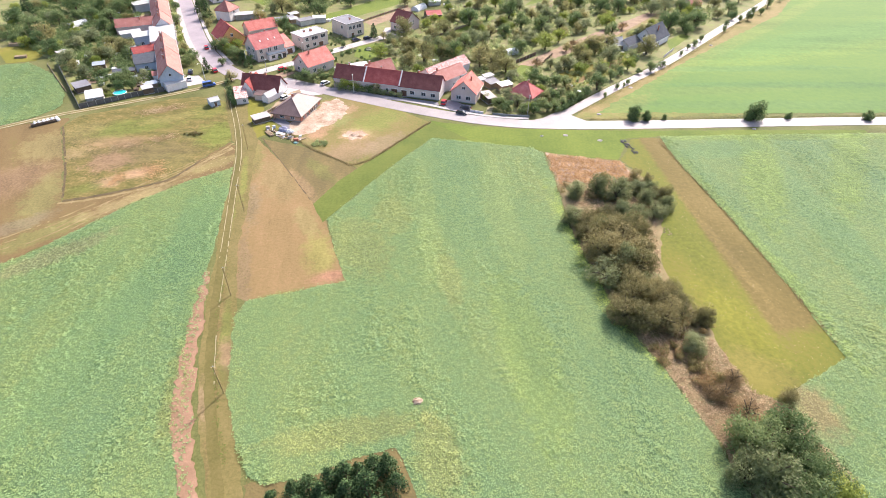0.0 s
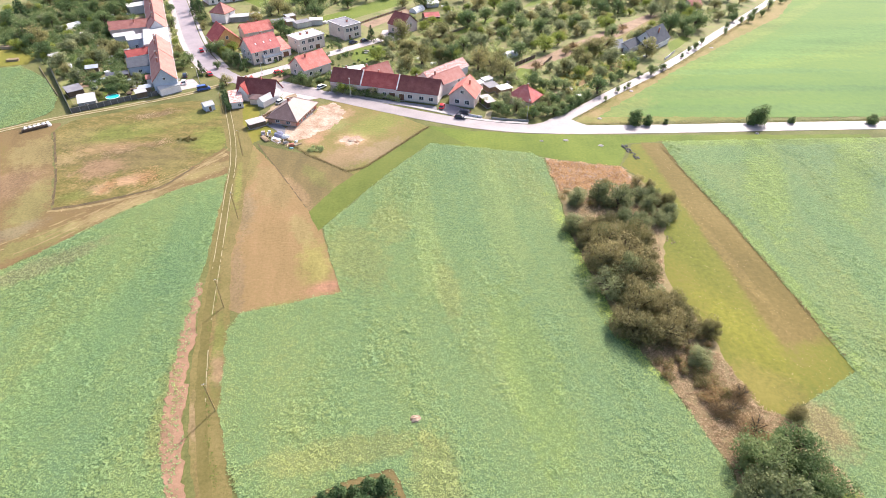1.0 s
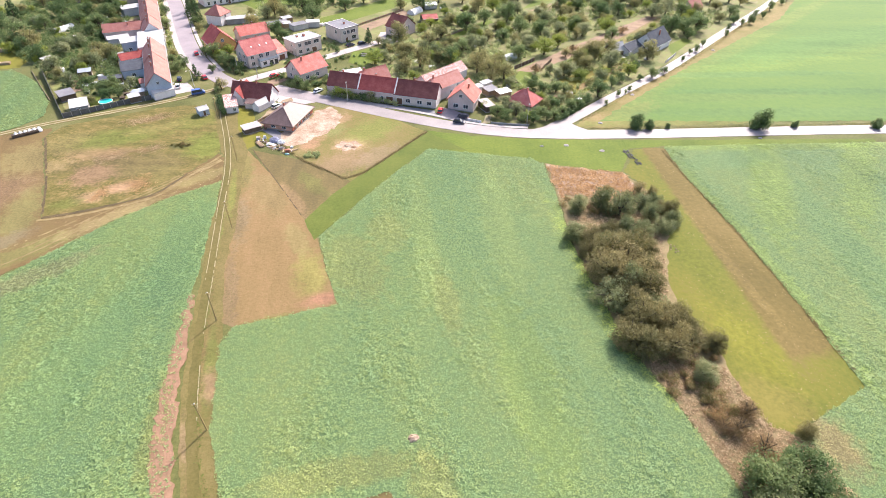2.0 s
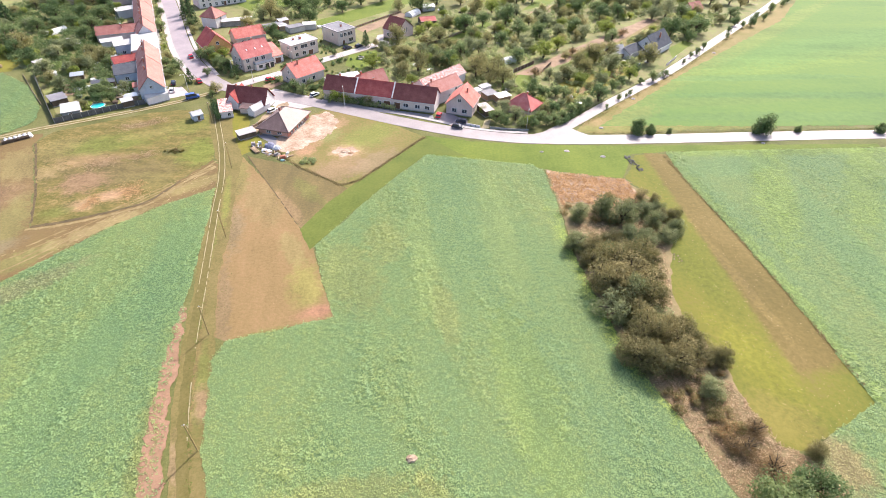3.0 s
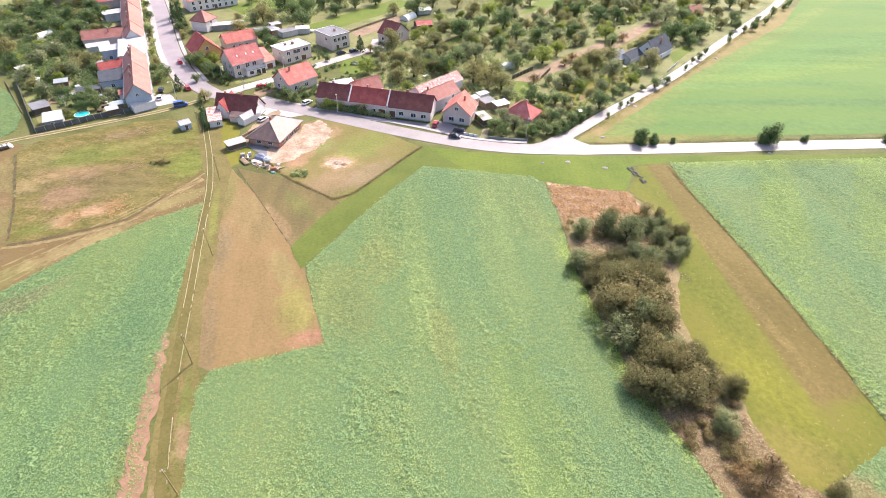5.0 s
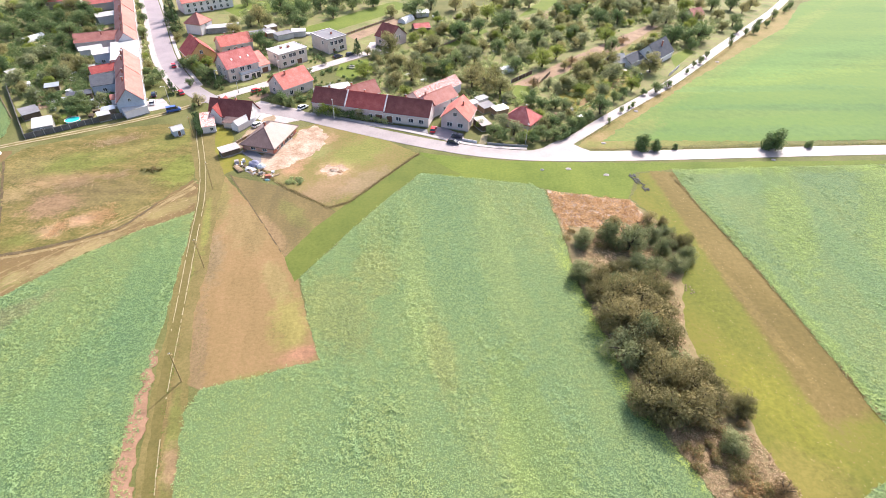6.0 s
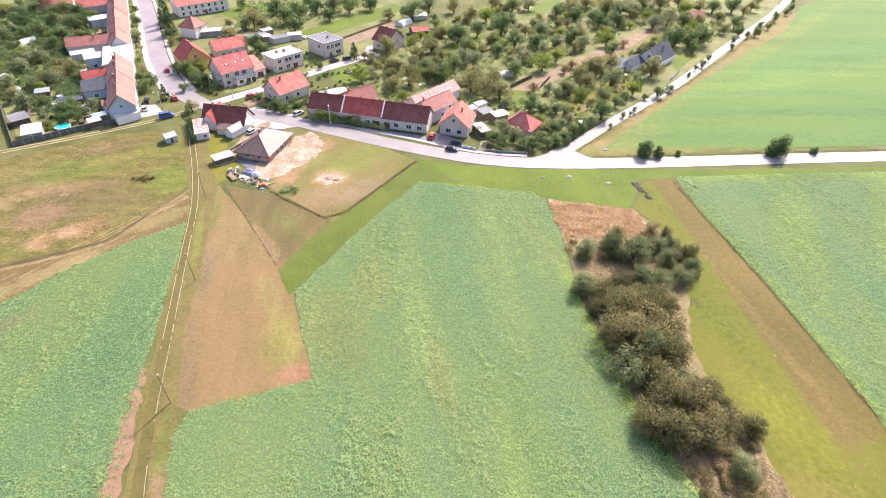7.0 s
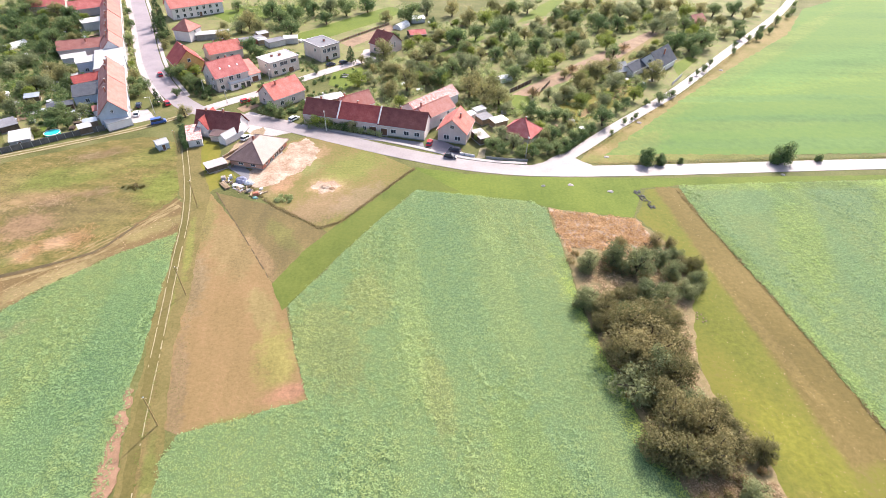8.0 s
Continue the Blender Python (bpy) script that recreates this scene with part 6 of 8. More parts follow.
# ---- the building site ----
def stack(name, x, y, th, nx, ny, nz, size, material, label, category, gap=0.03):
    """A stack of blocks, boards or bricks, each a piece of its own."""
    s = root(name, pose(x, y, 0.06, 0, 0, th), label, category)
    me = mesh_of(box(bmesh.new(), 0, 0, 0, *size, 0.02), "block", material)
    rng = random.Random(int(abs(x * 10)))
    for i in range(nx):
        for j in range(ny):
            for k in range(nz):
                o = new("block", me)
                o.parent = s
                o.matrix_basis = pose(i * (size[0] + gap) + rng.uniform(-0.04, 0.04), j * (size[1] + gap), k * (size[2] + 0.005), 0, 0, rng.uniform(-2, 2))
    return s


def heap(name, x, y, rx, ry, h, material, label, category, seed=0, kind=""):
    """A low uneven mound."""
    rng = random.Random(seed)
    bm = bmesh.new()
    bmesh.ops.create_icosphere(bm, subdivisions=3, radius=1.0)
    for v in list(bm.verts):
        n = 1 + 0.35 * noise.noise(v.co * 1.7 + Vector((seed, 0, 0)))
        v.co = Vector((v.co.x * rx * n, v.co.y * ry * n, max(-0.05, v.co.z * h * (1 + 0.4 * noise.noise(v.co * 3 + Vector((0, seed, 0)))))))
    bmesh.ops.recalc_face_normals(bm, faces=bm.faces[:])
    ob = thing(name, bm, material, label, category, kind=kind)
    ob.matrix_basis = pose(x, y, 0.04)
    return ob


stack("brick_pallet", -61.6, 164.6, 20, 3, 3, 4, (0.4, 0.35, 0.25), M_PAVE, "pallet of pale building blocks", "blocks")
stack("brick_pallet", -59.4, 165.6, 35, 2, 2, 4, (0.4, 0.35, 0.25), M_TARP, "white-wrapped pallet of blocks", "blocks")
stack("brick_pallet", -52.3, 158.4, 50, 3, 2, 3, (0.4, 0.35, 0.25), M_CONCRETE, "pallet of grey blocks near the fence", "blocks")
stack("brick_pallet", -50.3, 156.6, 15, 3, 2, 4, (0.5, 0.4, 0.25), M_BRICK, "pallet of red bricks", "bricks")
stack("brick_pallet", -48.8, 159.8, 65, 2, 2, 2, (0.4, 0.35, 0.25), M_TARP, "white pallet of blocks beside the earth", "blocks")
stack("timber_stack", -57.8, 160.6, 130, 1, 6, 4, (4.2, 0.22, 0.12), M_WOOD, "stack of sawn boards", "timber")
stack("timber_stack", -54.2, 161.6, 150, 1, 5, 3, (3.4, 0.22, 0.12), M_WHITE, "stack of pale boards", "timber")
heap("tarpaulin", -55.7, 164.3, 1.9, 1.4, 1.6, M_BLUETARP, "heap covered with a grey-blue tarpaulin", "tarpaulin", 3)
heap("tarpaulin", -53.2, 163.3, 1.3, 1.0, 1.1, M_TARP, "white tarpaulin over building goods", "tarpaulin", 4)
heap("plastic_sheet", -49.6, 156.0, 0.7, 0.5, 0.4, M_SHEET, "crumpled pale turquoise plastic sheet", "sheet", 7)
heap("earth_mound", -30.8, 162.4, 1.7, 1.3, 0.45, M_PALE, "pale mound of dug earth", "earth", 5)
heap("earth_mound", -29.0, 161.4, 1.0, 0.8, 0.3, M_SOIL, "small pinkish mound of soil", "earth", 6)
bm = bmesh.new()
rng6 = random.Random(4)
for _ in range(90):
    f = rng6.random()
    x, y, w = 60.2 + 2.4 * f + rng6.uniform(-0.9, 0.9), 162.2 - 9.0 * f + rng6.uniform(-0.6, 0.6), rng6.uniform(0.12, 0.4)
    slab(bm, [(x, y, 0.02), (x + w, y + 0.1, 0.02), (x + w * 0.8, y + w, 0.03), (x - 0.1, y + w * 0.9, 0.02)], (0, 0, rng6.uniform(0.1, 0.35)))
thing("rubble", bm, M_WALLDARK, "dark grey rubble strewn in the grass", "rubble", kind="stuff")
rng5 = random.Random(3)
for k in range(46):
    f = rng5.random()
    bx, by = -61.5 + 13.5 * f + rng5.uniform(-1.2, 1.2), 165.2 - 9.0 * f + rng5.uniform(-1.6, 1.6)
    m, w = rng5.choice(((M_TARP, "white plastic-wrapped"), (M_PAVE, "pale concrete"), (M_WOOD, "weathered wooden"), (M_METAL, "grey metal"), (M_DARKWOOD, "dark timber"), (M_WOOD, "weathered wooden")))
    g = root("site_board", pose(bx, by, 0.05, 0, 0, rng5.uniform(0, 180)), w + " piece of building goods", "building goods", "goods on the building site")
    L = rng5.uniform(0.6, 2.6)
    part("slab", box(bmesh.new(), 0, 0, 0, L, rng5.uniform(0.15, 0.5), rng5.uniform(0.1, 0.4), 0.03), m, g)
    part("bearer", box(bmesh.new(), L * 0.2, -0.1, -0.04, L * 0.3, 1.0, 0.0), M_WOOD, g)
# the row of bales beside the lane
for k in range(6):
    b = heap("straw_bale", -140.6 + k * 1.0, 164.2 + k * 0.86, 0.75, 0.95, 1.5, M_TARP, "bale wrapped in white plastic beside the lane", "bale", 20 + k)
    tagged(b, group="row of wrapped bales")
stack("log_pile", -141.0, 162.6, 40, 1, 6, 4, (7.6, 0.26, 0.24), M_DARKWOOD, "low pile of dark logs beside the bales", "logs")
stack("log_pile", -199.0, 240.0, 10, 1, 7, 4, (5.5, 0.3, 0.28), M_WOOD, "pile of logs on the dry lawn", "logs")
stack("log_pile", -187.0, 225.2, 20, 1, 6, 3, (4.5, 0.3, 0.28), M_WOOD, "pile of logs above the rounded field", "logs")
for x, y, s in ((56.6, 182.4, 0.9), (41.4, 165.3, 0.9), (33.1, 164.5, 0.6), (52.6, 162.1, 0.9), (75, 208, 0.9), (96, 232, 0.8), (128, 262, 0.9), (110, 173.2, 0.7)):
    st = heap("stone", x, y, s, s * 0.7, 0.35, M_PAVE, "pale flat stone lying in the verge", "stone", int(x))
    tagged(st, group="pale stones in the verges")
for k in range(7):
    st = heap("stone", 59.6 + 0.6 * math.cos(k * 2.4) * (1 + k * 0.12), 111.6 + 0.9 * math.sin(k * 2.4) * (1 + k * 0.15), 0.22, 0.2, 0.2, M_PALE, "small pale stone in the yellowish grass", "stone", k)
    tagged(st, group="white stones in the grass")
heap("bare_spot", -4.1, 57.6, 1.1, 0.8, 0.6, M_PALE, "pale heap of dry haulm in the crop", "haulm", 12)

CLEAR = [(-71, 293, -24, 350, 9), (-44, 287, -20, 314, 7), (31, 230, 118, 315, 8), (44, 323, 78, 374, 8), (-1, 270, 25, 301, 5)]


def free(x, y, r):
    for hx, hy, th, L, W in FOOTPRINTS:
        c, s = math.cos(radians(th)), math.sin(radians(th))
        u, v = (x - hx) * c + (y - hy) * s, -(x - hx) * s + (y - hy) * c
        if -r < u < L + r and -r < v < W + r:
            return False
    for x0, y0, x1, y1, w in CLEAR:
        f = max(0, min(1, ((x - x0) * (x1 - x0) + (y - y0) * (y1 - y0)) / ((x1 - x0) ** 2 + (y1 - y0) ** 2)))
        if math.hypot(x - x0 - f * (x1 - x0), y - y0 - f * (y1 - y0)) < w:
            return False
    return True


# small goods in the gardens
rng3 = random.Random(21)
GOODS = [(-139, 204), (-136.5, 199), (-133, 207), (-120, 199), (-123, 203.5), (-150, 226), (-146, 231), (-160, 262), (-97, 283), (-93, 287), (-85, 293), (-100, 291), (-67, 289), (-62, 286), (-41.5, 226), (-35, 222), (-26, 224), (-12, 237), (-6, 232), (-3, 262), (10, 255), (15, 259), (22, 262), (26, 268), (3, 312), (9, 318), (-2, 321), (30, 217), (27, 213), (36, 217), (45, 214), (49, 207), (52, 201), (44, 203), (88, 244), (92, 247), (82, 246), (90, 256), (6, 207), (10, 212), (14, 316), (36, 262), (39, 268)]
GOODS += [(-118, 209), (-120.5, 211), (-124, 209.5), (-116, 206.5), (-126.5, 206), (-129, 209), (-121, 216), (-127, 221), (-112, 200.5), (-114.5, 202), (-143, 225), (-146, 222), (-139.5, 234.5), (-143.5, 236.5), (-151, 239), (-153, 245), (-149.5, 258), (-152, 262), (-156, 270), (-135.5, 211), (-138, 213)]
for _ in range(70):
    f, off = rng3.random(), rng3.uniform(5, 36)
    x, y = -106 - 50 * f - 0.9 * off, 201 + 105 * f - 0.43 * off
    if free(x, y, 1.6):
        GOODS.append((x, y))
for x, y in GOODS:
    w, l, h = rng3.uniform(0.8, 2.4), rng3.uniform(0.8, 2.2), rng3.uniform(0.3, 1.0)
    m = rng3.choice((M_TARP, M_FLAT, M_WOOD, M_METAL, M_WHITE, M_DARKWOOD))
    word = {M_TARP: "white sheet-covered crate", M_FLAT: "pale cold frame", M_WOOD: "weathered wooden crate", M_METAL: "grey metal box", M_WHITE: "white painted crate", M_DARKWOOD: "dark timber crate"}[m]
    cr = root("crate", pose(x, y, 0.0, 0, 0, rng3.uniform(0, 90)), word + " in a garden", "crate", "goods in the gardens")
    part("body", box(bmesh.new(), 0, 0, 0, w, l, h, 0.03), m, cr)
    part("lid", slab(bmesh.new(), [(-0.08, -0.08, h + 0.01), (w + 0.08, -0.08, h + 0.01), (w + 0.08, l + 0.08, h + 0.12), (-0.08, l + 0.08, h + 0.12)], (0, 0, 0.05)), m, cr)


# ---- tall grass along boundaries ----
def grass_line(name, pts, width, per_m2, material, label, seed, length=0.7, wid=0.2):
    l, r = ribbon(pts, width, 0.5, 1.5, 1, 0, seed)
    leaf_sheet(name, l + r[::-1], 0.04, per_m2, length, wid, material, label, "grass", seed, leaves=6, rough=0.2, tilt=(0.0, 0.45), spread=0.25)


grass_line("tall_grass", [(-57.2, 167), (-50, 159), (-44.8, 153.2), (-36, 147), (-27.1, 141), (-16, 157.5), (-5.6, 173.4)], 0.5, 16, M_TUFTDARK, "dark tall grass along the plot's edge", 41, 0.4)
grass_line("tall_grass", [(72.8, 163), (74.9, 147.7), (79.4, 117.6), (82.5, 87), (83.7, 73)], 0.4, 7, M_TUFTDARK, "dark rough grass between stubble and crop", 49, 0.45)
grass_line("tall_grass", [(-53, 97), (-49.2, 81), (-45.2, 66), (-41.3, 56), (-35, 42)], 0.7, 2.5, M_STRIP, "green tufts between the wheel tracks", 48, 0.25)
grass_line("tall_grass", [(52, 177.9), (80, 180), (115.5, 183), (148.5, 185.4), (200, 189)], 1.0, 2.0, M_VERGE, "rough grass in the roadside ditch", 46)
grass_line("tall_grass", [(50, 184), (70, 204.5), (90, 224), (110, 245), (150, 290), (190, 337)], 1.6, 1.0, M_VERGE, "dry grass verge of the side road", 47)


# ---- short grass and stubble: blades that roughen the land ----
def blades(pts, per_m2, material, label, seed, length=0.22, width=0.16, leaves=2, z=0.06):
    leaf_sheet("short_grass", pts, z, per_m2, length, width, material, label, "grass", seed, leaves=leaves, rough=0.2, tilt=(0.0, 0.12), spread=0.25, lift=(-0.03, 0.0))


blades(BROWN_STRIP, 1.2, M_MOWN, "brown stubble and dry grass", 61)
blades([(-61, 158.2), (-50.3, 142.3), (-36.7, 121.3), (-31.2, 133.5), (-27.1, 140.8), (-44.8, 152.8)], 1.2, M_OLIVE, "olive-brown stubble", 62)
blades([(59, 145), (63.5, 163), (74, 164.5), (75.7, 147.7), (80.5, 117.6), (83.6, 87), (84.8, 72), (74.5, 62.5), (67, 59.5), (60, 60.6), (57.4, 73), (57, 82), (53.4, 92), (54, 101), (59.5, 117), (63, 130)], 1.0, M_STRIPR, "short yellow-green grass and stubble", 63)
blades([(62, 150), (74, 164), (78, 117), (83, 85), (80, 68), (66, 62), (60, 80), (57, 100), (63, 125)], 0.3, M_STRAWLEAF, "scattered pale dry leaves on the grass", 65, 0.2, 0.15, 1, 0.1)
blades([(-57.2, 167.1), (-44.8, 153.2), (-27.1, 141), (-5.6, 173.4), (-20, 184.5), (-37.5, 192.8), (-50, 180)], 1.2, M_PLOT, "short rough grass of the building plot", 66, z=0.08)
blades([(-106.2, 119.5), (-94, 124.6), (-81.5, 131.7), (-66, 145), (-65, 141), (-76, 131.4), (-87, 119.4), (-93.8, 109), (-108, 91.5), (-135, 110), (-140, 158), (-131.5, 163.5), (-115.5, 136.5)], 1.6, M_BROWN, "brown stubble beside the meadow", 67)
blades([(-106, 121), (-94, 110), (-66, 141), (-70, 152), (-77, 141), (-81.4, 131), (-93, 123.5)], 0.5, M_STRAWLEAF, "pale straw left on the mown edge", 68, 0.35, 0.16, 2, 0.08)
blades([(-5.5, 174), (-4.4, 161), (29.4, 156), (33, 152.8), (55.7, 149), (62.4, 164), (74, 166), (150, 172.2), (150, 174.5), (76, 170.5), (50, 169.5), (24, 169.5), (10, 171)], 1.5, M_LAWN, "short verge grass", 69)
blades([(-64, 160), (-62, 152), (-59, 130), (-52.5, 97), (-47, 72), (-38, 45), (-30, 40), (-42, 75), (-48, 100), (-56, 130), (-60, 156), (-64, 170)], 2.0, M_TRACK, "worn grass beside the track", 70, z=0.08)
blades([(-58, 158), (-50, 141), (-44, 131), (-46, 128), (-56, 142)], 0.3, M_SOIL, "bare reddish crumbs of soil", 72)
for k, (pts, m, lab) in enumerate((
        ([(-108.5, 151), (-104, 155.5), (-99, 156), (-100, 151.5), (-105, 148)], M_STRAWLEAF, "dry straw-coloured grass clump"),
        ([(-99, 157), (-92, 161), (-89.5, 158.5), (-95, 154)], M_STRAWLEAF, "dry straw-coloured grass clump"),
        ([(-92.5, 139.5), (-88, 142.5), (-84, 137), (-86.5, 132.5), (-91, 134)], M_REDGRASS, "pale dry grass clump near the meadow's edge"),
        ([(-99, 133), (-96, 136), (-94, 131), (-98, 128)], M_REDGRASS, "pale dry grass clump near the meadow's edge"),
        ([(-112, 176), (-100, 184), (-96, 181), (-106, 174)], M_STRAWLEAF, "dry grass near the lane"))):
    cx, cy = sum(q[0] for q in pts) / len(pts), sum(q[1] for q in pts) / len(pts)
    for grow, dens in ((0.7, 4.5), (1.05, 2.2), (1.5, 0.8)):
        leaf_sheet("grass_clump", [(cx + (x - cx) * grow, cy + (y - cy) * grow) for x, y in pts], 0.06, dens * 2, 0.27, 0.13, m, lab, "grass", 80 + k, leaves=3, rough=1.5, tilt=(0.0, 0.16), spread=0.35, lift=(0.0, 0.06))


# ---- crops and tall grass ----
def cut(poly, x0, x1, y0, y1):
    """The part of an outline inside a rectangle of the plan."""
    for ax, lim, sgn in ((0, x0, 1), (0, x1, -1), (1, y0, 1), (1, y1, -1)):
        res = []
        for i, q in enumerate(poly):
            p = poly[i - 1]
            a, b = (p[ax] - lim) * sgn, (q[ax] - lim) * sgn
            if a * b < 0:
                f = a / (a - b)
                res.append((p[0] + (q[0] - p[0]) * f, p[1] + (q[1] - p[1]) * f))
            if b >= 0:
                res.append(q)
        poly = res
    return poly


for pts, gap, lab, sd in ((cut(CROP_C, -60, 70, 34, 175), 0.5, "dense blue-green beet leaves", 11), (cut(CROP_L[:8] + [(-40.3, 36), (-48.6, 53), (-51.1, 62), (-54.5, 79), (-56.2, 92)] + CROP_L[-1:], -118, -30, 34, 150), 0.5, "dense blue-green beet leaves beside the track", 12), (cut(CROP_R, 60, 165, 38, 185), 0.55, "dense green beet leaves south of the road", 13), (cut(CROP_W, -190, -130, 150, 225), 0.55, "green crop beside the gardens", 15)):
    leaf_sheet("crop_leaves", pts, 0.08, 0, 0.52 * gap, 0.52 * gap, M_CROP, lab, "crop", sd, leaves=6, tilt=(0.0, 0.22), spread=0.42 * gap, rows=gap, lift=(0.0, 0.04))
leaf_sheet("crop_leaves", [(-55.6, 92), (-51, 72), (-47.5, 58), (-37.6, 36), (-41.8, 36), (-50.5, 53), (-56.4, 78), (-58.3, 92)], 0.17, 2.6, 0.26, 0.24, M_CROP, "sparse beet plants on the bare edge", "crop", 21, leaves=4, tilt=(0.0, 0.5), rough=1.2)
leaf_sheet("dry_grass", [(32.8, 152.6), (55.5, 148.2), (58, 140), (50, 134), (36, 136), (34, 133)], 0.05, 3.6, 0.7, 0.26, M_REDGRASS, "tall dry reddish grass", "grass", 16, leaves=6, tilt=(0.0, 0.45), spread=0.25, rough=1.2)
leaf_sheet("dry_grass", [(45, 66), (42, 75), (48, 77), (57.5, 74), (61, 61), (66, 58), (70, 44), (64, 38), (52, 40), (49.5, 52)], 0.05, 5.0, 0.5, 0.15, M_STRAWLEAF, "tall dry grass under the hedge", "grass", 17, leaves=6, tilt=(0.0, 0.6))
leaf_sheet("dry_grass", [(36, 128), (45, 135), (58, 140), (61, 128), (57, 113), (52, 92), (54, 76), (48, 68), (41, 80), (37, 98), (35, 113)], 0.05, 2.2, 0.6, 0.24, M_STRAWLEAF, "dry grass between the shrubs", "grass", 18, leaves=5, tilt=(0.0, 0.5))
leaf_sheet("meadow_tufts", MEADOW, 0.06, 1.6, 0.22, 0.16, M_MEADOW, "rough grass tufts in the meadow", "grass", 19, leaves=3, tilt=(0.0, 0.3), lift=(-0.03, 0.02))

# ---- trees and shrubs ----
TREE = {}


def tree_meshes(kind, variant, fine=False):
    """Trunk and crown of a tree with a crown of radius 1; the foot stands at the origin."""
    rng = np.random.default_rng(100 * ord(kind) + variant)
    leaf, count, size, sparse = {"b": (M_LEAF, 2300, 0.115, 0.0), "o": (M_LEAFO, 2300, 0.11, 0.15), "l": (M_LEAFB, 2200, 0.115, 0.0), "g": (M_LEAFG, 2300, 0.11, 0.1), "r": (M_LEAFR, 1000, 0.12, 0.5), "f": (M_FIR, 900, 0.2, 0.0), "p": (M_FIR, 1700, 0.13, 0.0), "s": (M_LEAFO, 350, 0.2, 0.1), "u": (M_LEAF, 2600, 0.15, 0.0)}[kind]
    if fine:
        count, size = int(count * 2.3), size * 0.78
        leaf = {"o": M_HEDGEO, "g": M_HEDGEG}.get(kind, leaf)
    trunk = bmesh.new()
    blobs = []
    if kind in "fp":
        top = 3.4 if kind == "f" else 2.6
        rod(trunk, (0, 0, 0), (0, 0, top * 0.95), 0.09, 0.02, 6)
        n = 26
        for i in range(n):
            f = (i + 0.5) / n
            r = 1.0 * (1 - f) ** 0.8
            for a in rng.uniform(0, math.tau, 3):
                q = (r * 0.75 * math.cos(a), r * 0.75 * math.sin(a), 0.25 + f * (top - 0.3) - 0.1 * r)
                blobs.append((*q, 0.2 + 0.22 * r))
                if i % 4 == 0:
                    rod(trunk, (0, 0, q[2] + 0.1), q, 0.025, 0.01, 4)
    else:
        low = {"r": 0.1, "s": 0.1, "u": 0.05}.get(kind, 0.1 if fine else 0.22)
        lean = rng.uniform(-0.12, 0.12, 2)
        fork = Vector((lean[0], lean[1], low + 0.25))
        rod(trunk, (0, 0, -0.05), fork, 0.1, 0.075, 7)
        n = int(rng.integers(7, 10))
        for i in range(n):
            a = math.tau * i / n + rng.uniform(-0.3, 0.3)
            up = rng.uniform(-0.1, 1.0)
            r = rng.uniform(0.5, 0.85) * math.sqrt(max(0.15, 1 - 0.75 * max(0, up) ** 2))
            tip = Vector((r * math.cos(a), r * math.sin(a), 0.78 + 0.85 * up))
            mid = fork.lerp(tip, 0.5) + Vector((0, 0, 0.1))
            rod(trunk, fork, mid, 0.055, 0.038, 5)
            rod(trunk, mid, tip, 0.038, 0.014, 5)
            twig = mid + Vector((rng.uniform(-0.4, 0.4), rng.uniform(-0.4, 0.4), rng.uniform(0.1, 0.5)))
            rod(trunk, mid, twig, 0.022, 0.008, 4)
            blobs.append((*tip, rng.uniform(0.3, 0.5)))
            blobs.append((*twig, rng.uniform(0.2, 0.36)))
        for _ in range(12):
            a, r = rng.uniform(0, math.tau), rng.uniform(0.1, 0.8)
            blobs.append((r * math.cos(a), r * math.sin(a), rng.uniform(0.35, 1.75 - 0.7 * r), rng.uniform(0.25, 0.45)))
        if kind == "u" or fine:
            for _ in range(14):
                a, r = rng.uniform(0, math.tau), rng.uniform(0.4, 0.75)
                blobs.append((r * math.cos(a), r * math.sin(a), rng.uniform(0.15, 0.6), rng.uniform(0.3, 0.4)))
        if kind in "rsu":
            blobs = [(x, y, z * {"r": 0.62, "s": 0.5, "u": 0.9}[kind], q) for x, y, z, q in blobs]
    b = np.array(blobs)
    w = b[:, 3] ** 2 * rng.uniform(0.4, 1.4, len(b))
    pick = rng.choice(len(b), count, p=w / w.sum())
    d = rng.normal(0, 1, (count, 3))
    d /= np.linalg.norm(d, axis=1)[:, None]
    rad = b[pick, 3] * rng.uniform(0.35, 1.0, count) ** 0.5 * rng.uniform(0.9, 1.15, count)
    c = b[pick, :3] + d * rad[:, None] * np.array([1, 1, 0.8])
    c[:, 2] = np.maximum(c[:, 2], 0.06)
    nrm = d + rng.normal(0, 0.6, (count, 3)) + np.array([0, 0, 0.3])
    nrm /= np.linalg.norm(nrm, axis=1)[:, None]
    t = np.cross(nrm, rng.normal(0, 1, (count, 3)))
    t /= np.linalg.norm(t, axis=1)[:, None]
    s = np.cross(nrm, t)
    h = size * rng.uniform(0.5, 1.25, count)[:, None] / 2
    g = rng.uniform(0.5, 0.95, count)[:, None]
    v = np.stack([c - t * h, c + s * h * g, c + t * h * 1.2, c - s * h * g], 1).reshape(-1, 3)
    return mesh_of(trunk, "trunk", M_BARK), fast_mesh("crown", v, np.arange(4 * count).reshape(-1, 4), leaf)


NAMES = {"b": ("tree", "broad dark green garden tree"), "o": ("tree", "olive-green fruit tree with a loose crown"), "l": ("tree", "light green bushy tree"), "g": ("tree", "grey-green tree with an uneven crown"), "r": ("shrub", "thin rusty-brown half-dry shrub in the hedge"), "f": ("conifer", "tall dark green conifer"), "p": ("young_conifer", "young dark green conifer in dry grass"), "u": ("bush", "round dark roadside bush"), "s": ("shrub", "low olive-green shrub in rough grass")}


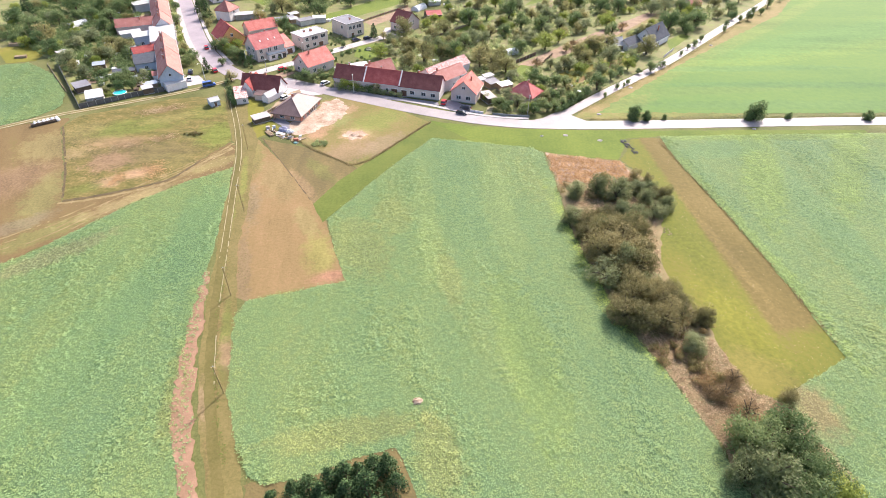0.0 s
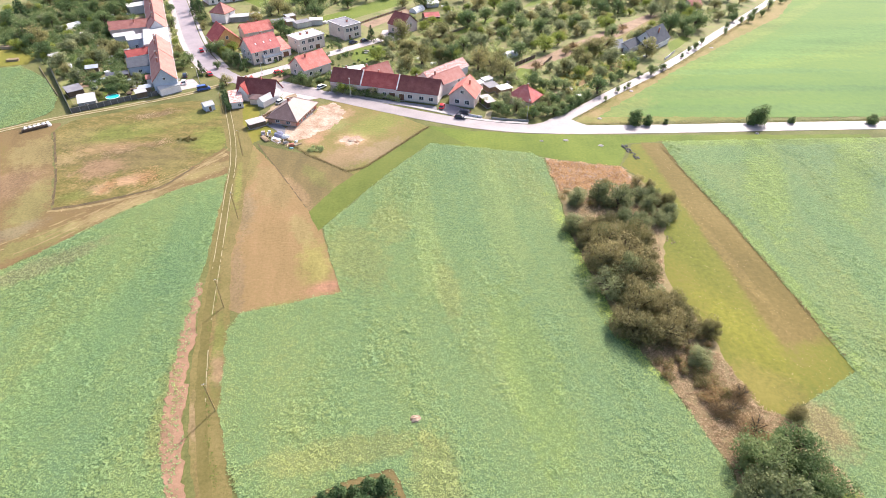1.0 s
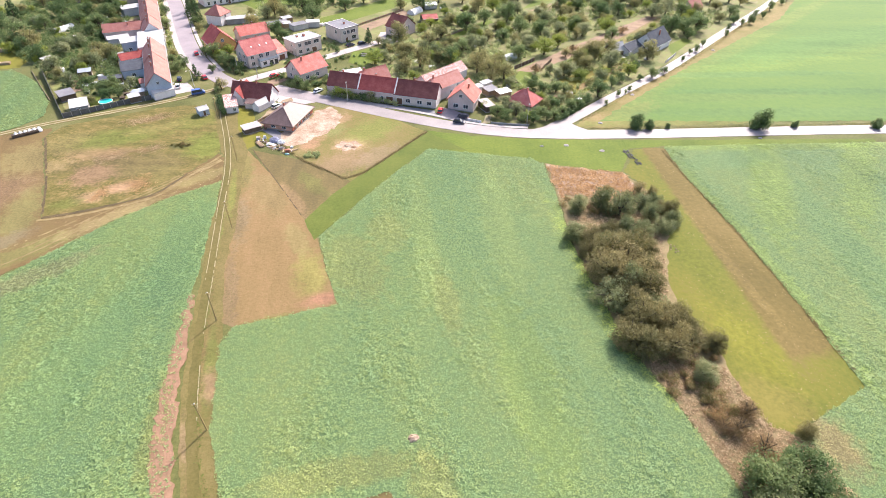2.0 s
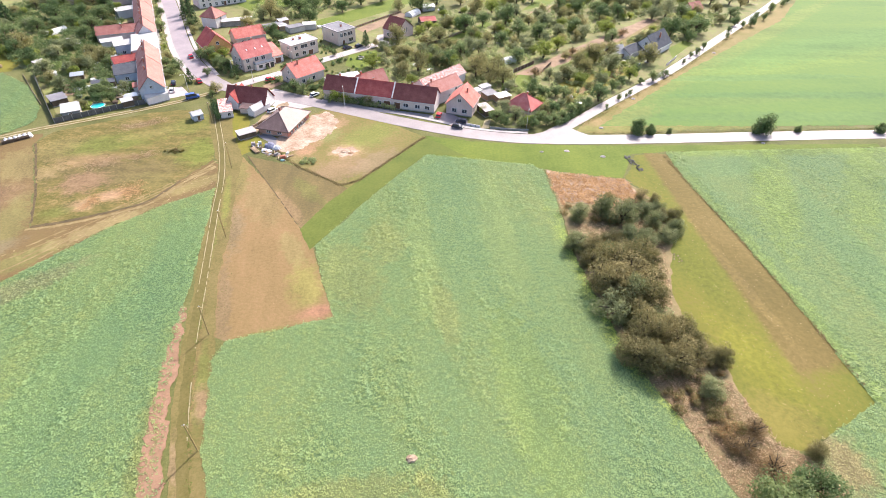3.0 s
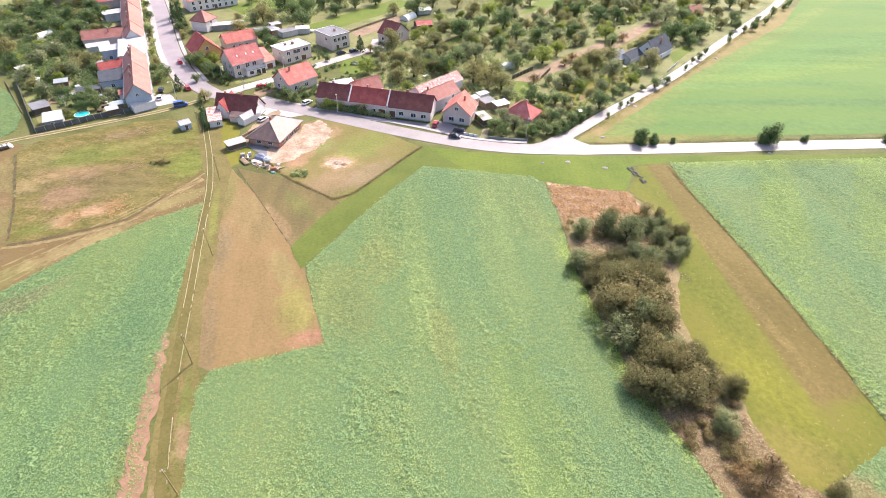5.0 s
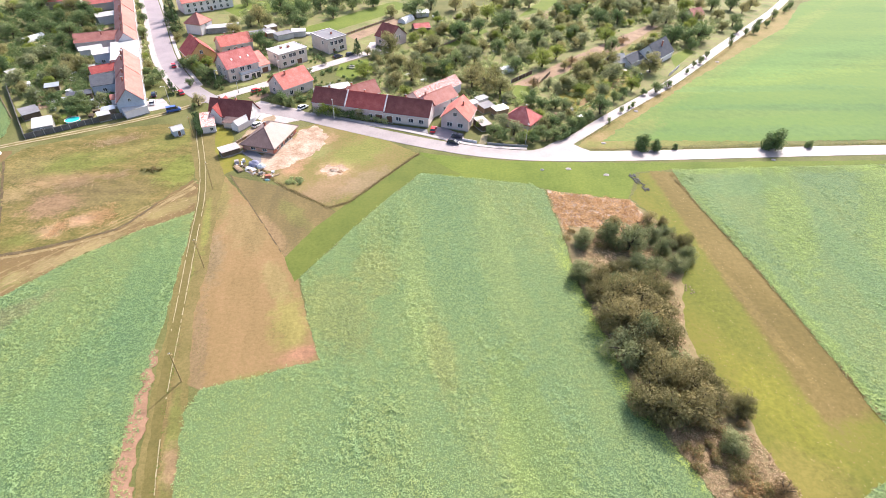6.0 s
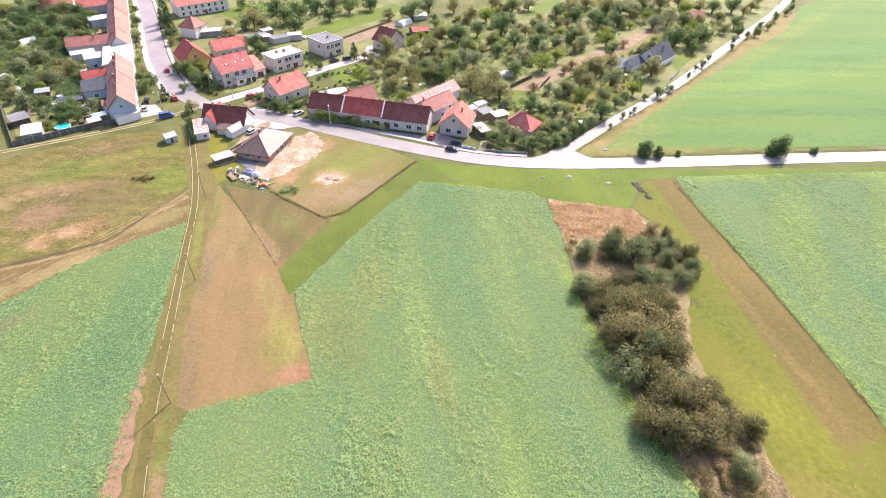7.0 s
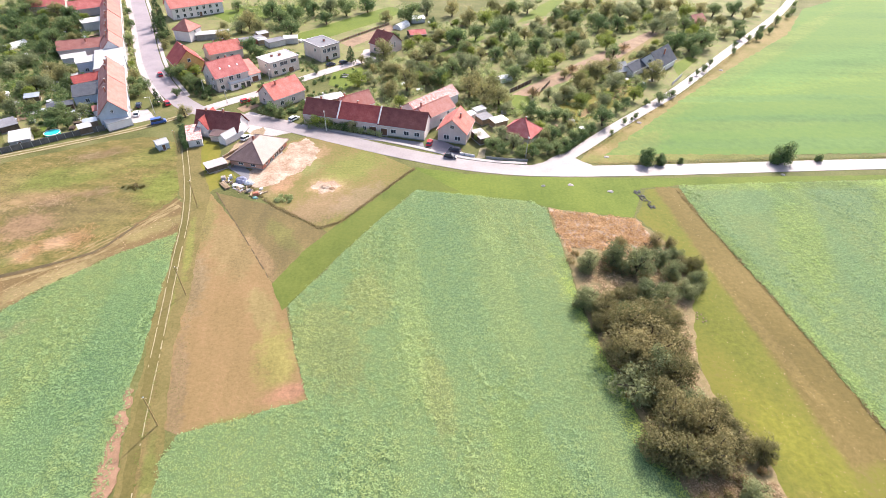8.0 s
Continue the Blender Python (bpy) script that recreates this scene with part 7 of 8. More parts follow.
def plant(rows, group, label="", name="", rng=random.Random(5), squash=1.0, fine=False):
    for x, y, r, kind in rows:
        key = (kind, rng.randrange(3), fine, name, label)
        turn = pose(x, y, 0, 0, 0, rng.uniform(0, 360)) @ Matrix.Diagonal((r * rng.uniform(0.92, 1.1), r * rng.uniform(0.92, 1.1), r * squash * rng.uniform(0.85, 1.1), 1))
        if key not in TREE:
            nm, lab = NAMES[kind]
            t = root(name or nm, turn, label or lab, "shrub" if nm == "shrub" else "tree", group)
            if key[:3] not in TREE:
                TREE[key[:3]] = tree_meshes(*key[:3])
            for pn, me in zip(("trunk", "crown"), TREE[key[:3]]):
                o = new(pn, me)
                o.parent = t
            TREE[key] = t
        else:
            t = copy_thing(TREE[key], Matrix())
            t.matrix_basis = turn
            tagged(t, group=group)


HEDGE = [(38, 127.8, 3.6, 'g'), (44.4, 129.5, 4.2, 'g'), (49, 126.1, 5.4, 'g'), (55.8, 130.4, 3.9, 'g'), (61.3, 136.6, 2, 'o'), (61.4, 128.2, 2.9, 'o'), (59, 119, 3.4, 'g'), (34.8, 115.5, 3.9, 'g'), (38.3, 113.1, 3.6, 'o'), (43.8, 115.9, 3.9, 'o'), (49.1, 117.5, 4.3, 'g'), (53.3, 117, 3.4, 'g'), (39.2, 100.5, 5, 'o'), (44.1, 100.5, 5.5, 'o'), (50.2, 102.5, 3.7, 'o'), (38.9, 92.1, 4.7, 'g'), (43.7, 89.6, 3.9, 'o'), (47.4, 87.9, 3.9, 'g'), (50.7, 86, 3.6, 'o'), (39.9, 80.2, 4.1, 'o'), (43.4, 77.4, 4.1, 'o'), (47.8, 78, 4.1, 'o'), (52.5, 80.2, 3.7, 'o'), (57.2, 79.4, 2.7, 'o')]
HEDGE_B = [(52.3, 71.9, 2.8, 'g'), (45.3, 72, 2.8, 'r'), (48.5, 71.3, 2.3, 'r'), (53.7, 60, 2.5, 'r'), (52.5, 64.1, 2.2, 'r'), (50.8, 66.2, 2, 'r'), (56.9, 63.6, 2.2, 'r'), (48.3, 61.8, 1.5, 'r'), (51.1, 56.7, 1.9, 'r'), (56.8, 56.3, 2.7, 'r'), (54.5, 49.4, 4.8, 'o'), (60.3, 51.8, 4.3, 'o'), (53.8, 43.1, 5.4, 'g'), (60.8, 46.3, 4.1, 'o'), (62.8, 43.2, 3.7, 'o'), (63.8, 40.3, 3.6, 'l'), (58.4, 40.7, 3.9, 'o'), (51, 43.6, 3.3, 'g'), (65.9, 59.5, 1.9, 'o'), (60.4, 58.9, 1.7, 'r'), (46.3, 65.8, 1.6, 'r'), (51.5, 60.5, 1.7, 'r'), (36.7, 109, 2.6, 'o'), (46.2, 110.3, 3.8, 'o')]
BOTTOM = [(-22.8, 39.1, 2.0, 'p'), (-20.5, 39.7, 2.5, 'p'), (-17.1, 40.3, 2.8, 'p'), (-14.8, 41.3, 2.8, 'p'), (-12.8, 42.1, 2.2, 'p'), (-10.5, 43, 2.5, 'p'), (-8.5, 43.6, 2.2, 'p'), (-11.3, 39.5, 3.2, 'p'), (-6.8, 40.8, 2.2, 'p'), (-14.1, 38.5, 2.9, 'p'), (-18.1, 38.3, 2.5, 'p'), (-26.3, 38.5, 1.5, 'p'), (-21.5, 36.5, 2.4, 'p'), (-16.5, 36, 2.6, 'p'), (-9.5, 36.5, 2.5, 'p'), (-24.5, 36, 2.2, 'p'), (-12.5, 36, 2.6, 'p')]
GARDEN_A = [(-24.7, 320.4, 3.5, 'o'), (-12.4, 321.4, 6.4, 'b'), (-3.7, 334, 5.5, 'g'), (-35.7, 261.5, 2.2, 'f'), (-21.4, 265.4, 4.9, 'o'), (-1.7, 268.5, 4.3, 'o'), (-7.8, 263.9, 3.5, 'o'), (-29.9, 236.1, 3.6, 'l'), (10.8, 284.1, 5.3, 'b'), (20.5, 295, 3.8, 'b'), (18.5, 320.8, 4.4, 'o'), (7.9, 250.6, 4.2, 'b'), (13, 258.5, 3.9, 'g'), (2, 238.4, 4.1, 'b'), (-10.2, 232.9, 4.8, 'o'), (-16.4, 226.6, 3.9, 'o'), (-3.8, 249.2, 3.3, 'g'), (14.3, 227.8, 5.2, 'o'), (3.3, 260.4, 2.9, 'o'), (-15.6, 249.1, 3.1, 'o'), (27.2, 319.6, 4.4, 'l'), (42.6, 338.9, 4.6, 'b'), (32.6, 299.3, 5, 'b'), (38.9, 317.6, 3.8, 'g')]
GARDEN_B = [(37.9, 280.5, 4.4, 'b'), (28.6, 269.6, 3.5, 'b'), (51, 310.1, 3.4, 'g'), (53.3, 298.2, 4.4, 'g'), (65.9, 329.4, 3.9, 'b'), (44.9, 296.7, 3.3, 'o'), (47.6, 278, 4.2, 'b'), (57.3, 280.8, 3.4, 'g'), (69, 313.2, 2.9, 'o'), (75.8, 340.5, 4.1, 'o'), (67.4, 291.7, 4.1, 'b'), (68.8, 279.4, 4.2, 'g'), (40.1, 260.7, 3.7, 'g'), (45.9, 251.6, 4.7, 'l'), (54, 262.1, 3.5, 'l'), (33.3, 244.6, 3.5, 'b'), (38.7, 268.7, 3.3, 'g'), (22.9, 231.1, 4, 'o'), (25.2, 221.5, 4.2, 'o'), (19.5, 221.3, 4.7, 'o'), (59.6, 255.1, 2.9, 'r'), (39.2, 228.5, 3.1, 'r'), (58.9, 239, 3.9, 'o'), (66.1, 250.7, 4.3, 'o')]
GARDEN_C = [(16.4, 253.6, 4.1, 'g'), (21, 268.3, 3, 'o'), (86.2, 325, 4.2, 'b'), (76, 327.2, 4.8, 'b'), (85.3, 312.7, 4.3, 'b'), (94.9, 336.8, 5.6, 'o'), (101.8, 333.2, 5.2, 'g'), (109.7, 339, 5.3, 'g'), (113.7, 325.1, 3.3, 'l'), (95.6, 315.3, 4.4, 'b'), (114.1, 313.9, 5.2, 'g'), (123.2, 319.2, 5.3, 'g'), (127.2, 344.6, 5.7, 'o'), (113.4, 283.1, 5.3, 'b'), (132, 317.9, 4.4, 'b'), (138.5, 336.1, 5.3, 'l'), (150.3, 345.4, 4.5, 'o'), (130, 289.6, 5.9, 'b'), (122.5, 285.9, 5.3, 'b'), (81.7, 272.8, 3.6, 'b'), (90.2, 284.4, 2.9, 'r'), (72, 293.6, 3.6, 'o'), (82.3, 285.5, 3.7, 'l'), (69, 247.8, 4.2, 'o')]
GARDEN_D = [(76.6, 251.8, 3.6, 'o'), (72.5, 237, 4.5, 'g'), (61, 233, 4, 'o'), (53, 226.1, 3.3, 'g'), (92.4, 247.4, 4.9, 'o'), (78.8, 227.8, 3.1, 'l'), (83.5, 235.4, 2.3, 'b'), (60.8, 205.2, 4, 'b'), (68.7, 216.1, 2.3, 'b'), (72.7, 221.2, 2.4, 'b'), (50.9, 226.5, 3, 'o'), (47.4, 224.6, 2.6, 'g'), (39.1, 206.6, 2.8, 'b'), (44.6, 209.1, 2.8, 'b'), (47.9, 207.8, 2.4, 'b'), (35.7, 211, 2.9, 'b'), (88.3, 226.1, 2.8, 'b'), (158.2, 316.1, 4.1, 'b'), (170.4, 347.1, 4.5, 'b'), (154.1, 327.2, 3.6, 'o'), (158.6, 346.1, 4.5, 'b'), (174.5, 341, 3.2, 'o'), (183.5, 350.3, 3.9, 'o'), (148.8, 307.2, 2.9, 'o')]
GARDEN_E = [(54.8, 199.7, 2.2, 'b'), (50.9, 195.5, 2.3, 'b'), (47.4, 192.5, 2.3, 'b'), (43.9, 188.9, 2.2, 'b'), (40.4, 185.4, 2.2, 'b'), (37.4, 183.8, 2.4, 'b'), (35, 186.8, 2.8, 'b'), (32.5, 181.8, 2.2, 'b'), (31, 183.9, 2.2, 'l'), (41, 194.3, 2.5, 'b'), (37.8, 192.2, 2.5, 'o'), (22.6, 192.2, 3, 'g'), (26.7, 187.4, 3.1, 'g'), (19.6, 186, 2.9, 'b'), (22.6, 183, 2.4, 'b'), (28.4, 182.4, 2.2, 'b'), (15.1, 192, 1.7, 'l'), (121.3, 277.3, 2.9, 'b'), (155.8, 305.1, 2.6, 'b'), (-30.9, 261, 2, 'o'), (82.3, 223.4, 1.5, 'b'), (94.9, 231.4, 1.8, 'b'), (48.4, 202, 2, 'o'), (60, 217, 1.7, 'o')]
WEST_A = [(-198.4, 294.7, 5.8, 'b'), (-206.1, 314.8, 4.8, 'b'), (-203.2, 320.8, 4.3, 'o'), (-184, 293.2, 4, 'b'), (-189.9, 315.1, 4.8, 'o'), (-181.8, 280.5, 4.1, 'b'), (-168.3, 272.4, 4.7, 'b'), (-172.4, 289.9, 4.5, 'b'), (-171.3, 297.5, 4, 'b'), (-187.9, 277.7, 3.5, 'b'), (-166.1, 239.7, 3.3, 'g'), (-165.9, 250.7, 3.5, 'g'), (-168, 264.4, 3.4, 'b'), (-160.9, 260.7, 2.9, 'b'), (-182, 312.9, 4.2, 'b'), (-152.1, 239.9, 3.1, 'o'), (-146.7, 238.4, 2.9, 'o'), (-147, 227.5, 3.6, 'g'), (-149.4, 225.6, 3, 'o'), (-139.7, 231.4, 2.6, 'b'), (-145.7, 206, 2.9, 'g'), (-129.5, 190.5, 2, 'o'), (-130.5, 200.9, 2.7, 'b'), (-127.2, 202.5, 3.3, 'b')]
WEST_B = [(-122.5, 196.4, 2.1, 'b'), (-125.1, 194.9, 2.8, 'b'), (-122.4, 207.3, 2.4, 'g'), (-142.3, 210.9, 2, 'o'), (-122.6, 201.4, 1.9, 'g'), (-148.6, 302.6, 2.5, 'b'), (-137.6, 277.9, 2.6, 'b'), (-125.2, 250.8, 1.6, 'l'), (-118.6, 238.6, 2.2, 'o'), (-110.6, 222.9, 3.2, 'b'), (-159, 324.5, 2.1, 'b'), (-136.1, 308.2, 3.6, 'f'), (-126.2, 288.4, 3.4, 'f'), (-133.8, 298.7, 2.7, 'f'), (-125.8, 284.9, 2.6, 'b'), (-120.4, 274.5, 2.5, 'o'), (-105.3, 241.2, 2.7, 'b'), (-100.1, 239.8, 3.4, 'b'), (-96.2, 244, 2.7, 'l'), (-94.2, 232.7, 2.8, 'b'), (-100.1, 215.4, 1.8, 'f'), (-86.8, 205.7, 2.6, 'o'), (-87.4, 202.8, 1.4, 'b'), (-90, 230, 2, 'b')]
WEST_C = [(-57, 207.9, 2.6, 'b'), (-53.8, 206.5, 2, 'b'), (-52.5, 235.3, 2.4, 'b'), (-55.8, 219.6, 1.7, 'b'), (-43.3, 203.1, 2.2, 'l'), (-39.8, 199.9, 2.5, 'l'), (-35.9, 200, 2.5, 'l'), (-32.7, 198.6, 1.5, 'b'), (-30.1, 198, 1.9, 'b'), (-27, 197.8, 2.3, 'o'), (-24.1, 199, 1.6, 'b'), (-21.3, 197.8, 1.4, 'b'), (-90, 301.7, 4.7, 'o'), (-75.7, 308.1, 5.3, 'b'), (-70, 314.1, 4.9, 'b'), (-69, 297.3, 4.9, 'b'), (-84.8, 325.5, 4.4, 'b'), (-84.2, 297, 4.1, 'o'), (-81.3, 269.3, 4.2, 'b'), (-77.2, 264.5, 3.2, 'b'), (-64.1, 328.1, 4.2, 'b'), (-54.7, 315.2, 3.7, 'b'), (-55.7, 331.9, 5.4, 'g'), (-46.5, 330.6, 5.4, 'b')]
WEST_D = [(-216.7, 272.8, 4.8, 'b'), (-197.8, 258.4, 5.4, 'b'), (-185.8, 247.2, 5.2, 'o'), (-173.4, 231.6, 3.7, 'b'), (-159.8, 219.1, 4, 'g'), (-217.3, 285.7, 3.5, 'f'), (-186.1, 242.4, 3.8, 'b'), (-169.1, 246.6, 3.9, 'g'), (-195.1, 273.3, 3.7, 'b'), (-152.6, 211.2, 2.8, 'o'), (-206, 249.6, 2.6, 'b'), (-197.9, 243.9, 2.6, 'b'), (-151.7, 222.6, 2.9, 'g'), (-139.1, 207.1, 2.3, 'b'), (-130.3, 200.7, 2.2, 'b'), (-148, 232.4, 3.2, 'o'), (-142.4, 236.3, 3.3, 'o'), (-91.3, 229.5, 3, 'b'), (-97.4, 236.8, 2.8, 'l'), (-85, 224.4, 2.4, 'b'), (-110.9, 229, 2.7, 'b'), (-116.6, 232, 2.2, 'b'), (-96.3, 223.1, 1.9, 'b'), (-95.3, 279.2, 4, 'o')]
WEST_E = [(-35.9, 337.7, 4.9, 'b'), (-69.8, 339.2, 4, 'b'), (-93.2, 298, 3.5, 'g'), (-96.8, 288.5, 2.7, 'g'), (-102.7, 301.6, 2.5, 'o'), (-18.3, 295.6, 2.2, 'b'), (0.9, 295.3, 2.7, 'g'), (-25.1, 250.9, 2.1, 'o'), (-48.3, 248.3, 1.4, 'b'), (-95.2, 319.7, 2.9, 'b'), (-105.1, 334.1, 3, 'b'), (10, 334.1, 4.3, 'o'), (32.2, 343.4, 3.8, 'o'), (52.5, 342.9, 4.4, 'g'), (86.8, 347.9, 4.5, 'o'), (118.9, 348.3, 5.1, 'g'), (142.8, 355.9, 4.6, 'o'), (141.1, 321.4, 3.6, 'o'), (194.8, 366.2, 3, 'b'), (-0.6, 319.3, 2.3, 'b'), (13.7, 275.8, 2.8, 'b'), (26.2, 285.6, 2.4, 'o'), (34.1, 260.8, 2.2, 'g'), (55.4, 249.1, 2.1, 'o')]
ROADSIDE = [(68.4, 178.6, 2.9, 'u'), (72.8, 178.5, 1.8, 'u'), (79.7, 179.5, 1, 'u'), (112.8, 180.5, 3.9, 'u'), (126.4, 182.3, 1.5, 'u'), (156.2, 183, 2.1, 'u')]
SAPLINGS = [(62.1, 198.3, 0.8, 'b'), (69, 206.9, 1, 'b'), (74.7, 211.8, 1, 'b'), (124.9, 267.2, 1.3, 'b'), (118.9, 259.5, 1.5, 'b'), (114.4, 255.3, 1, 'b'), (108.5, 247.4, 1, 'b'), (147.8, 292.7, 1.4, 'b'), (142.8, 283.6, 1.1, 'b'), (158.5, 301.7, 1.4, 'b'), (164.6, 304.8, 2, 'b'), (172.9, 317.9, 1.8, 'b'), (176.7, 316.3, 1.5, 'b'), (187.9, 331.7, 2.2, 'b'), (201.5, 345.2, 1.6, 'b'), (207.9, 352.3, 1.6, 'b'), (219.3, 370.8, 1.4, 'b'), (72.4, 209.2, 0.6, 'b')]
plant([(x, y, r * 0.84 if y > 112 else r, k) for x, y, r, k in HEDGE], "hedgerow trees between the crops", squash=0.85, fine=True)
rng8 = random.Random(19)
HEDGE_FILL = [(x0 + (x1 - x0) * f + rng8.uniform(-w, w), y0 + (y1 - y0) * f + rng8.uniform(-1.5, 1.5), rng8.uniform(2.6, 3.8), rng8.choice("ogoogo")) for x0, y0, x1, y1, w, n in ((39, 108, 52, 109, 1, 3), (40, 95.5, 50, 95, 1.5, 3), (40, 85, 54, 83.5, 1, 3)) for f in [(k + 0.5) / n for k in range(n)]]
HEDGE_FILL += [(40.5, 106.5, 4.0, "o"), (46.5, 106, 4.2, "o"), (51.5, 108.5, 2.8, "o"), (43, 84.5, 3.8, "o"), (49.5, 83.5, 3.6, "o"), (41.5, 93, 3.4, "o"), (60.5, 131.5, 2.2, "g"), (63.2, 126.5, 2.3, "o"), (62, 121.5, 2.4, "g"), (57.5, 137, 2.0, "o"), (57, 124.5, 2.6, "g"), (54.5, 134.5, 1.8, "r"), (48, 136, 1.9, "o")]
plant(HEDGE_FILL, "hedgerow trees between the crops", squash=1.15, fine=True)
plant([(x, y, r, "b" if y < 53 and k == "o" else k) for i, (x, y, r, k) in enumerate(HEDGE_B) if k != "r" or i % 3 == 0], "hedgerow trees between the crops", squash=0.95, fine=True)
def shrubbery(name, places, material, label, seed, per=170, leaf=0.34, flat=0.75):
    """Low shrubs nobody could count, as one mesh: clouds of leaves round many small bulges."""
    rng = np.random.default_rng(seed)
    cs, rs = [], []
    for x, y, r in places:
        for _ in range(6):
            a, d = rng.uniform(0, math.tau), r * rng.uniform(0, 0.7)
            cs.append((x + d * math.cos(a), y + d * math.sin(a), r * flat * rng.uniform(0.35, 1.0)))
            rs.append(r * rng.uniform(0.35, 0.6))
    cs, rs = np.array(cs), np.array(rs)
    n = per * len(places)
    k = np.repeat(np.arange(len(cs)), n // len(cs))
    n = len(k)
    d = rng.normal(0, 1, (n, 3))
    d /= np.linalg.norm(d, axis=1)[:, None]
    c = cs[k] + d * (rs[k] * rng.uniform(0.5, 1.0, n) ** 0.5)[:, None]
    c[:, 2] = np.maximum(c[:, 2], 0.06)
    nrm = d + rng.normal(0, 0.6, (n, 3)) + np.array([0, 0, 0.3])
    nrm /= np.linalg.norm(nrm, axis=1)[:, None]
    u = np.cross(nrm, rng.normal(0, 1, (n, 3)))
    u /= np.linalg.norm(u, axis=1)[:, None]
    v = np.cross(nrm, u)
    h = leaf * rng.uniform(0.5, 1.2, n)[:, None] / 2
    q = np.stack([c - u * h, c + v * h * 0.7, c + u * h * 1.2, c - v * h * 0.7], 1).reshape(-1, 3)
    return tagged(new(name, fast_mesh(name, q, np.arange(4 * n).reshape(-1, 4), material)), label, "shrubs", "", "stuff")


rng2 = random.Random(8)
under = []
for x0, y0, x1, y1, w, n in ((36, 131, 60, 122, 4, 14), (38, 118, 57, 116, 5, 16), (39, 106, 47, 84, 6, 40), (44, 84, 55, 76, 5, 26), (46, 72, 55, 60, 3.0, 18), (53, 50, 63, 42, 4, 16)):
    for _ in range(n):
        f = rng2.random()
        under.append((x0 + (x1 - x0) * f + rng2.uniform(-w, w), y0 + (y1 - y0) * f + rng2.uniform(-w, w) * 0.7, rng2.uniform(0.9, 2.0)))
shrubbery("undergrowth", under, M_HEDGEMIX, "dense mixed undergrowth of the hedgerow", 9, 420, 0.28)
# Hedge in dark fir colour stands in for the shadow beside the annexe.
shrubbery("hedge", [(-84.4 + 6.4 * f, 195.8 - 13.6 * f, 1.5) for f in [k / 18 for k in range(19)]], M_FIR, "tall hedge beside the annexe, dark green for the shadow there", 12, 260, 0.3, 1.6)
shrubbery("front_shrubs", [(-43.5 + 26 * f, 200.4 - 6.4 * f, 1.5) for f in [k / 18 for k in range(19)] if not 0.46 < f < 0.52], M_LEAFMIX, "dense shrubs before the row houses", 13, 220, 0.34, 1.2)
clump = [(-85 + 3.0 * math.cos(a * 1.9) * (a % 4) / 3, 160.4 + 1.6 * math.sin(a * 2.3) * (a % 5) / 4, 0.7) for a in range(16)]
shrubbery("weeds", clump, M_TUFT, "olive clump of tall weeds in the meadow", 55, 90, 0.3, 0.45)
strip = [(x + rng2.uniform(-0.7, 0.7), y + rng2.uniform(-0.7, 0.7), rng2.uniform(0.6, 1.5)) for x, y in ribbon(MAIN[:6], 14.4, step=2.6)[1] if y > 226 and rng2.random() < 0.85]
shrubbery("front_shrubs", strip, M_LEAFMIX, "front garden shrubs along the terrace", 14, 200, 0.36, 0.9)
bank = [(x + rng2.uniform(-0.4, 2.6), y + rng2.uniform(-0.4, 1.6), rng2.uniform(1.0, 2.0)) for x, y in ribbon(MAIN[:7], 13.0, step=2.2)[0] if 219 < y < 262]
shrubbery("bank_shrubs", bank, M_LEAF, "dense shrubs on the bank beside the street bend", 16, 220, 0.4, 0.9)
yard = [(-139 + 30 * rng2.random(), 203 + 30 * rng2.random(), rng2.uniform(0.6, 1.6)) for _ in range(60)]
shrubbery("yard_shrubs", [q for q in yard if q[1] < 203 + (-q[0] - 105) * 1.3], M_LEAF, "dark shrubs in the yards behind the terrace", 15, 160, 0.36, 0.9)
shrubbery("weeds", [(-41.4 + 1.9 * math.cos(a * 1.3), 155.4 + 1.3 * math.sin(a * 1.7), 1.0) for a in range(12)], M_LEAFMIX, "dark green clump of weeds on the plot", 10, 260, 0.25, 0.6)
plant(BOTTOM, "young conifers in the dry ring")
for grp in (GARDEN_A, GARDEN_B, GARDEN_C, GARDEN_D, GARDEN_E):
    plant(grp, "garden trees behind the houses")
for grp in (WEST_A, WEST_B, WEST_C, WEST_D, WEST_E):
    plant(grp, "trees along the street and west gardens")
# undergrowth of the gardens
GARDEN_EAST = [(-38, 214), (-30, 226), (-28, 262), (-10, 290), (10, 330), (40, 352), (66, 376), (130, 352), (160, 320), (140, 300), (100, 262), (82, 240), (60, 212), (44, 192), (36, 186), (30, 200), (8, 208)]
GARDEN_WEST = [(-116, 206), (-130, 196), (-150, 206), (-172, 226), (-210, 250), (-235, 300), (-225, 350), (-190, 350), (-168, 305), (-150, 262), (-132, 226)]
GARDEN_MID = [(-100, 296), (-70, 300), (-40, 335), (-30, 360), (-60, 375), (-110, 350)]
shrubbery("front_shrubs", [(-62.0, 210.6, 2.3), (-59.9, 209.1, 1.8), (-57.4, 207.7, 2.3), (-54.5, 206.3, 1.8), (-52.2, 207.4, 2.3), (-50.6, 211.1, 1.8), (-53.0, 215.3, 2.3), (-59.4, 211.7, 1.8)], M_LEAF, "dense dark shrubs below the orange-roofed house", 17, 260, 0.4, 0.8)
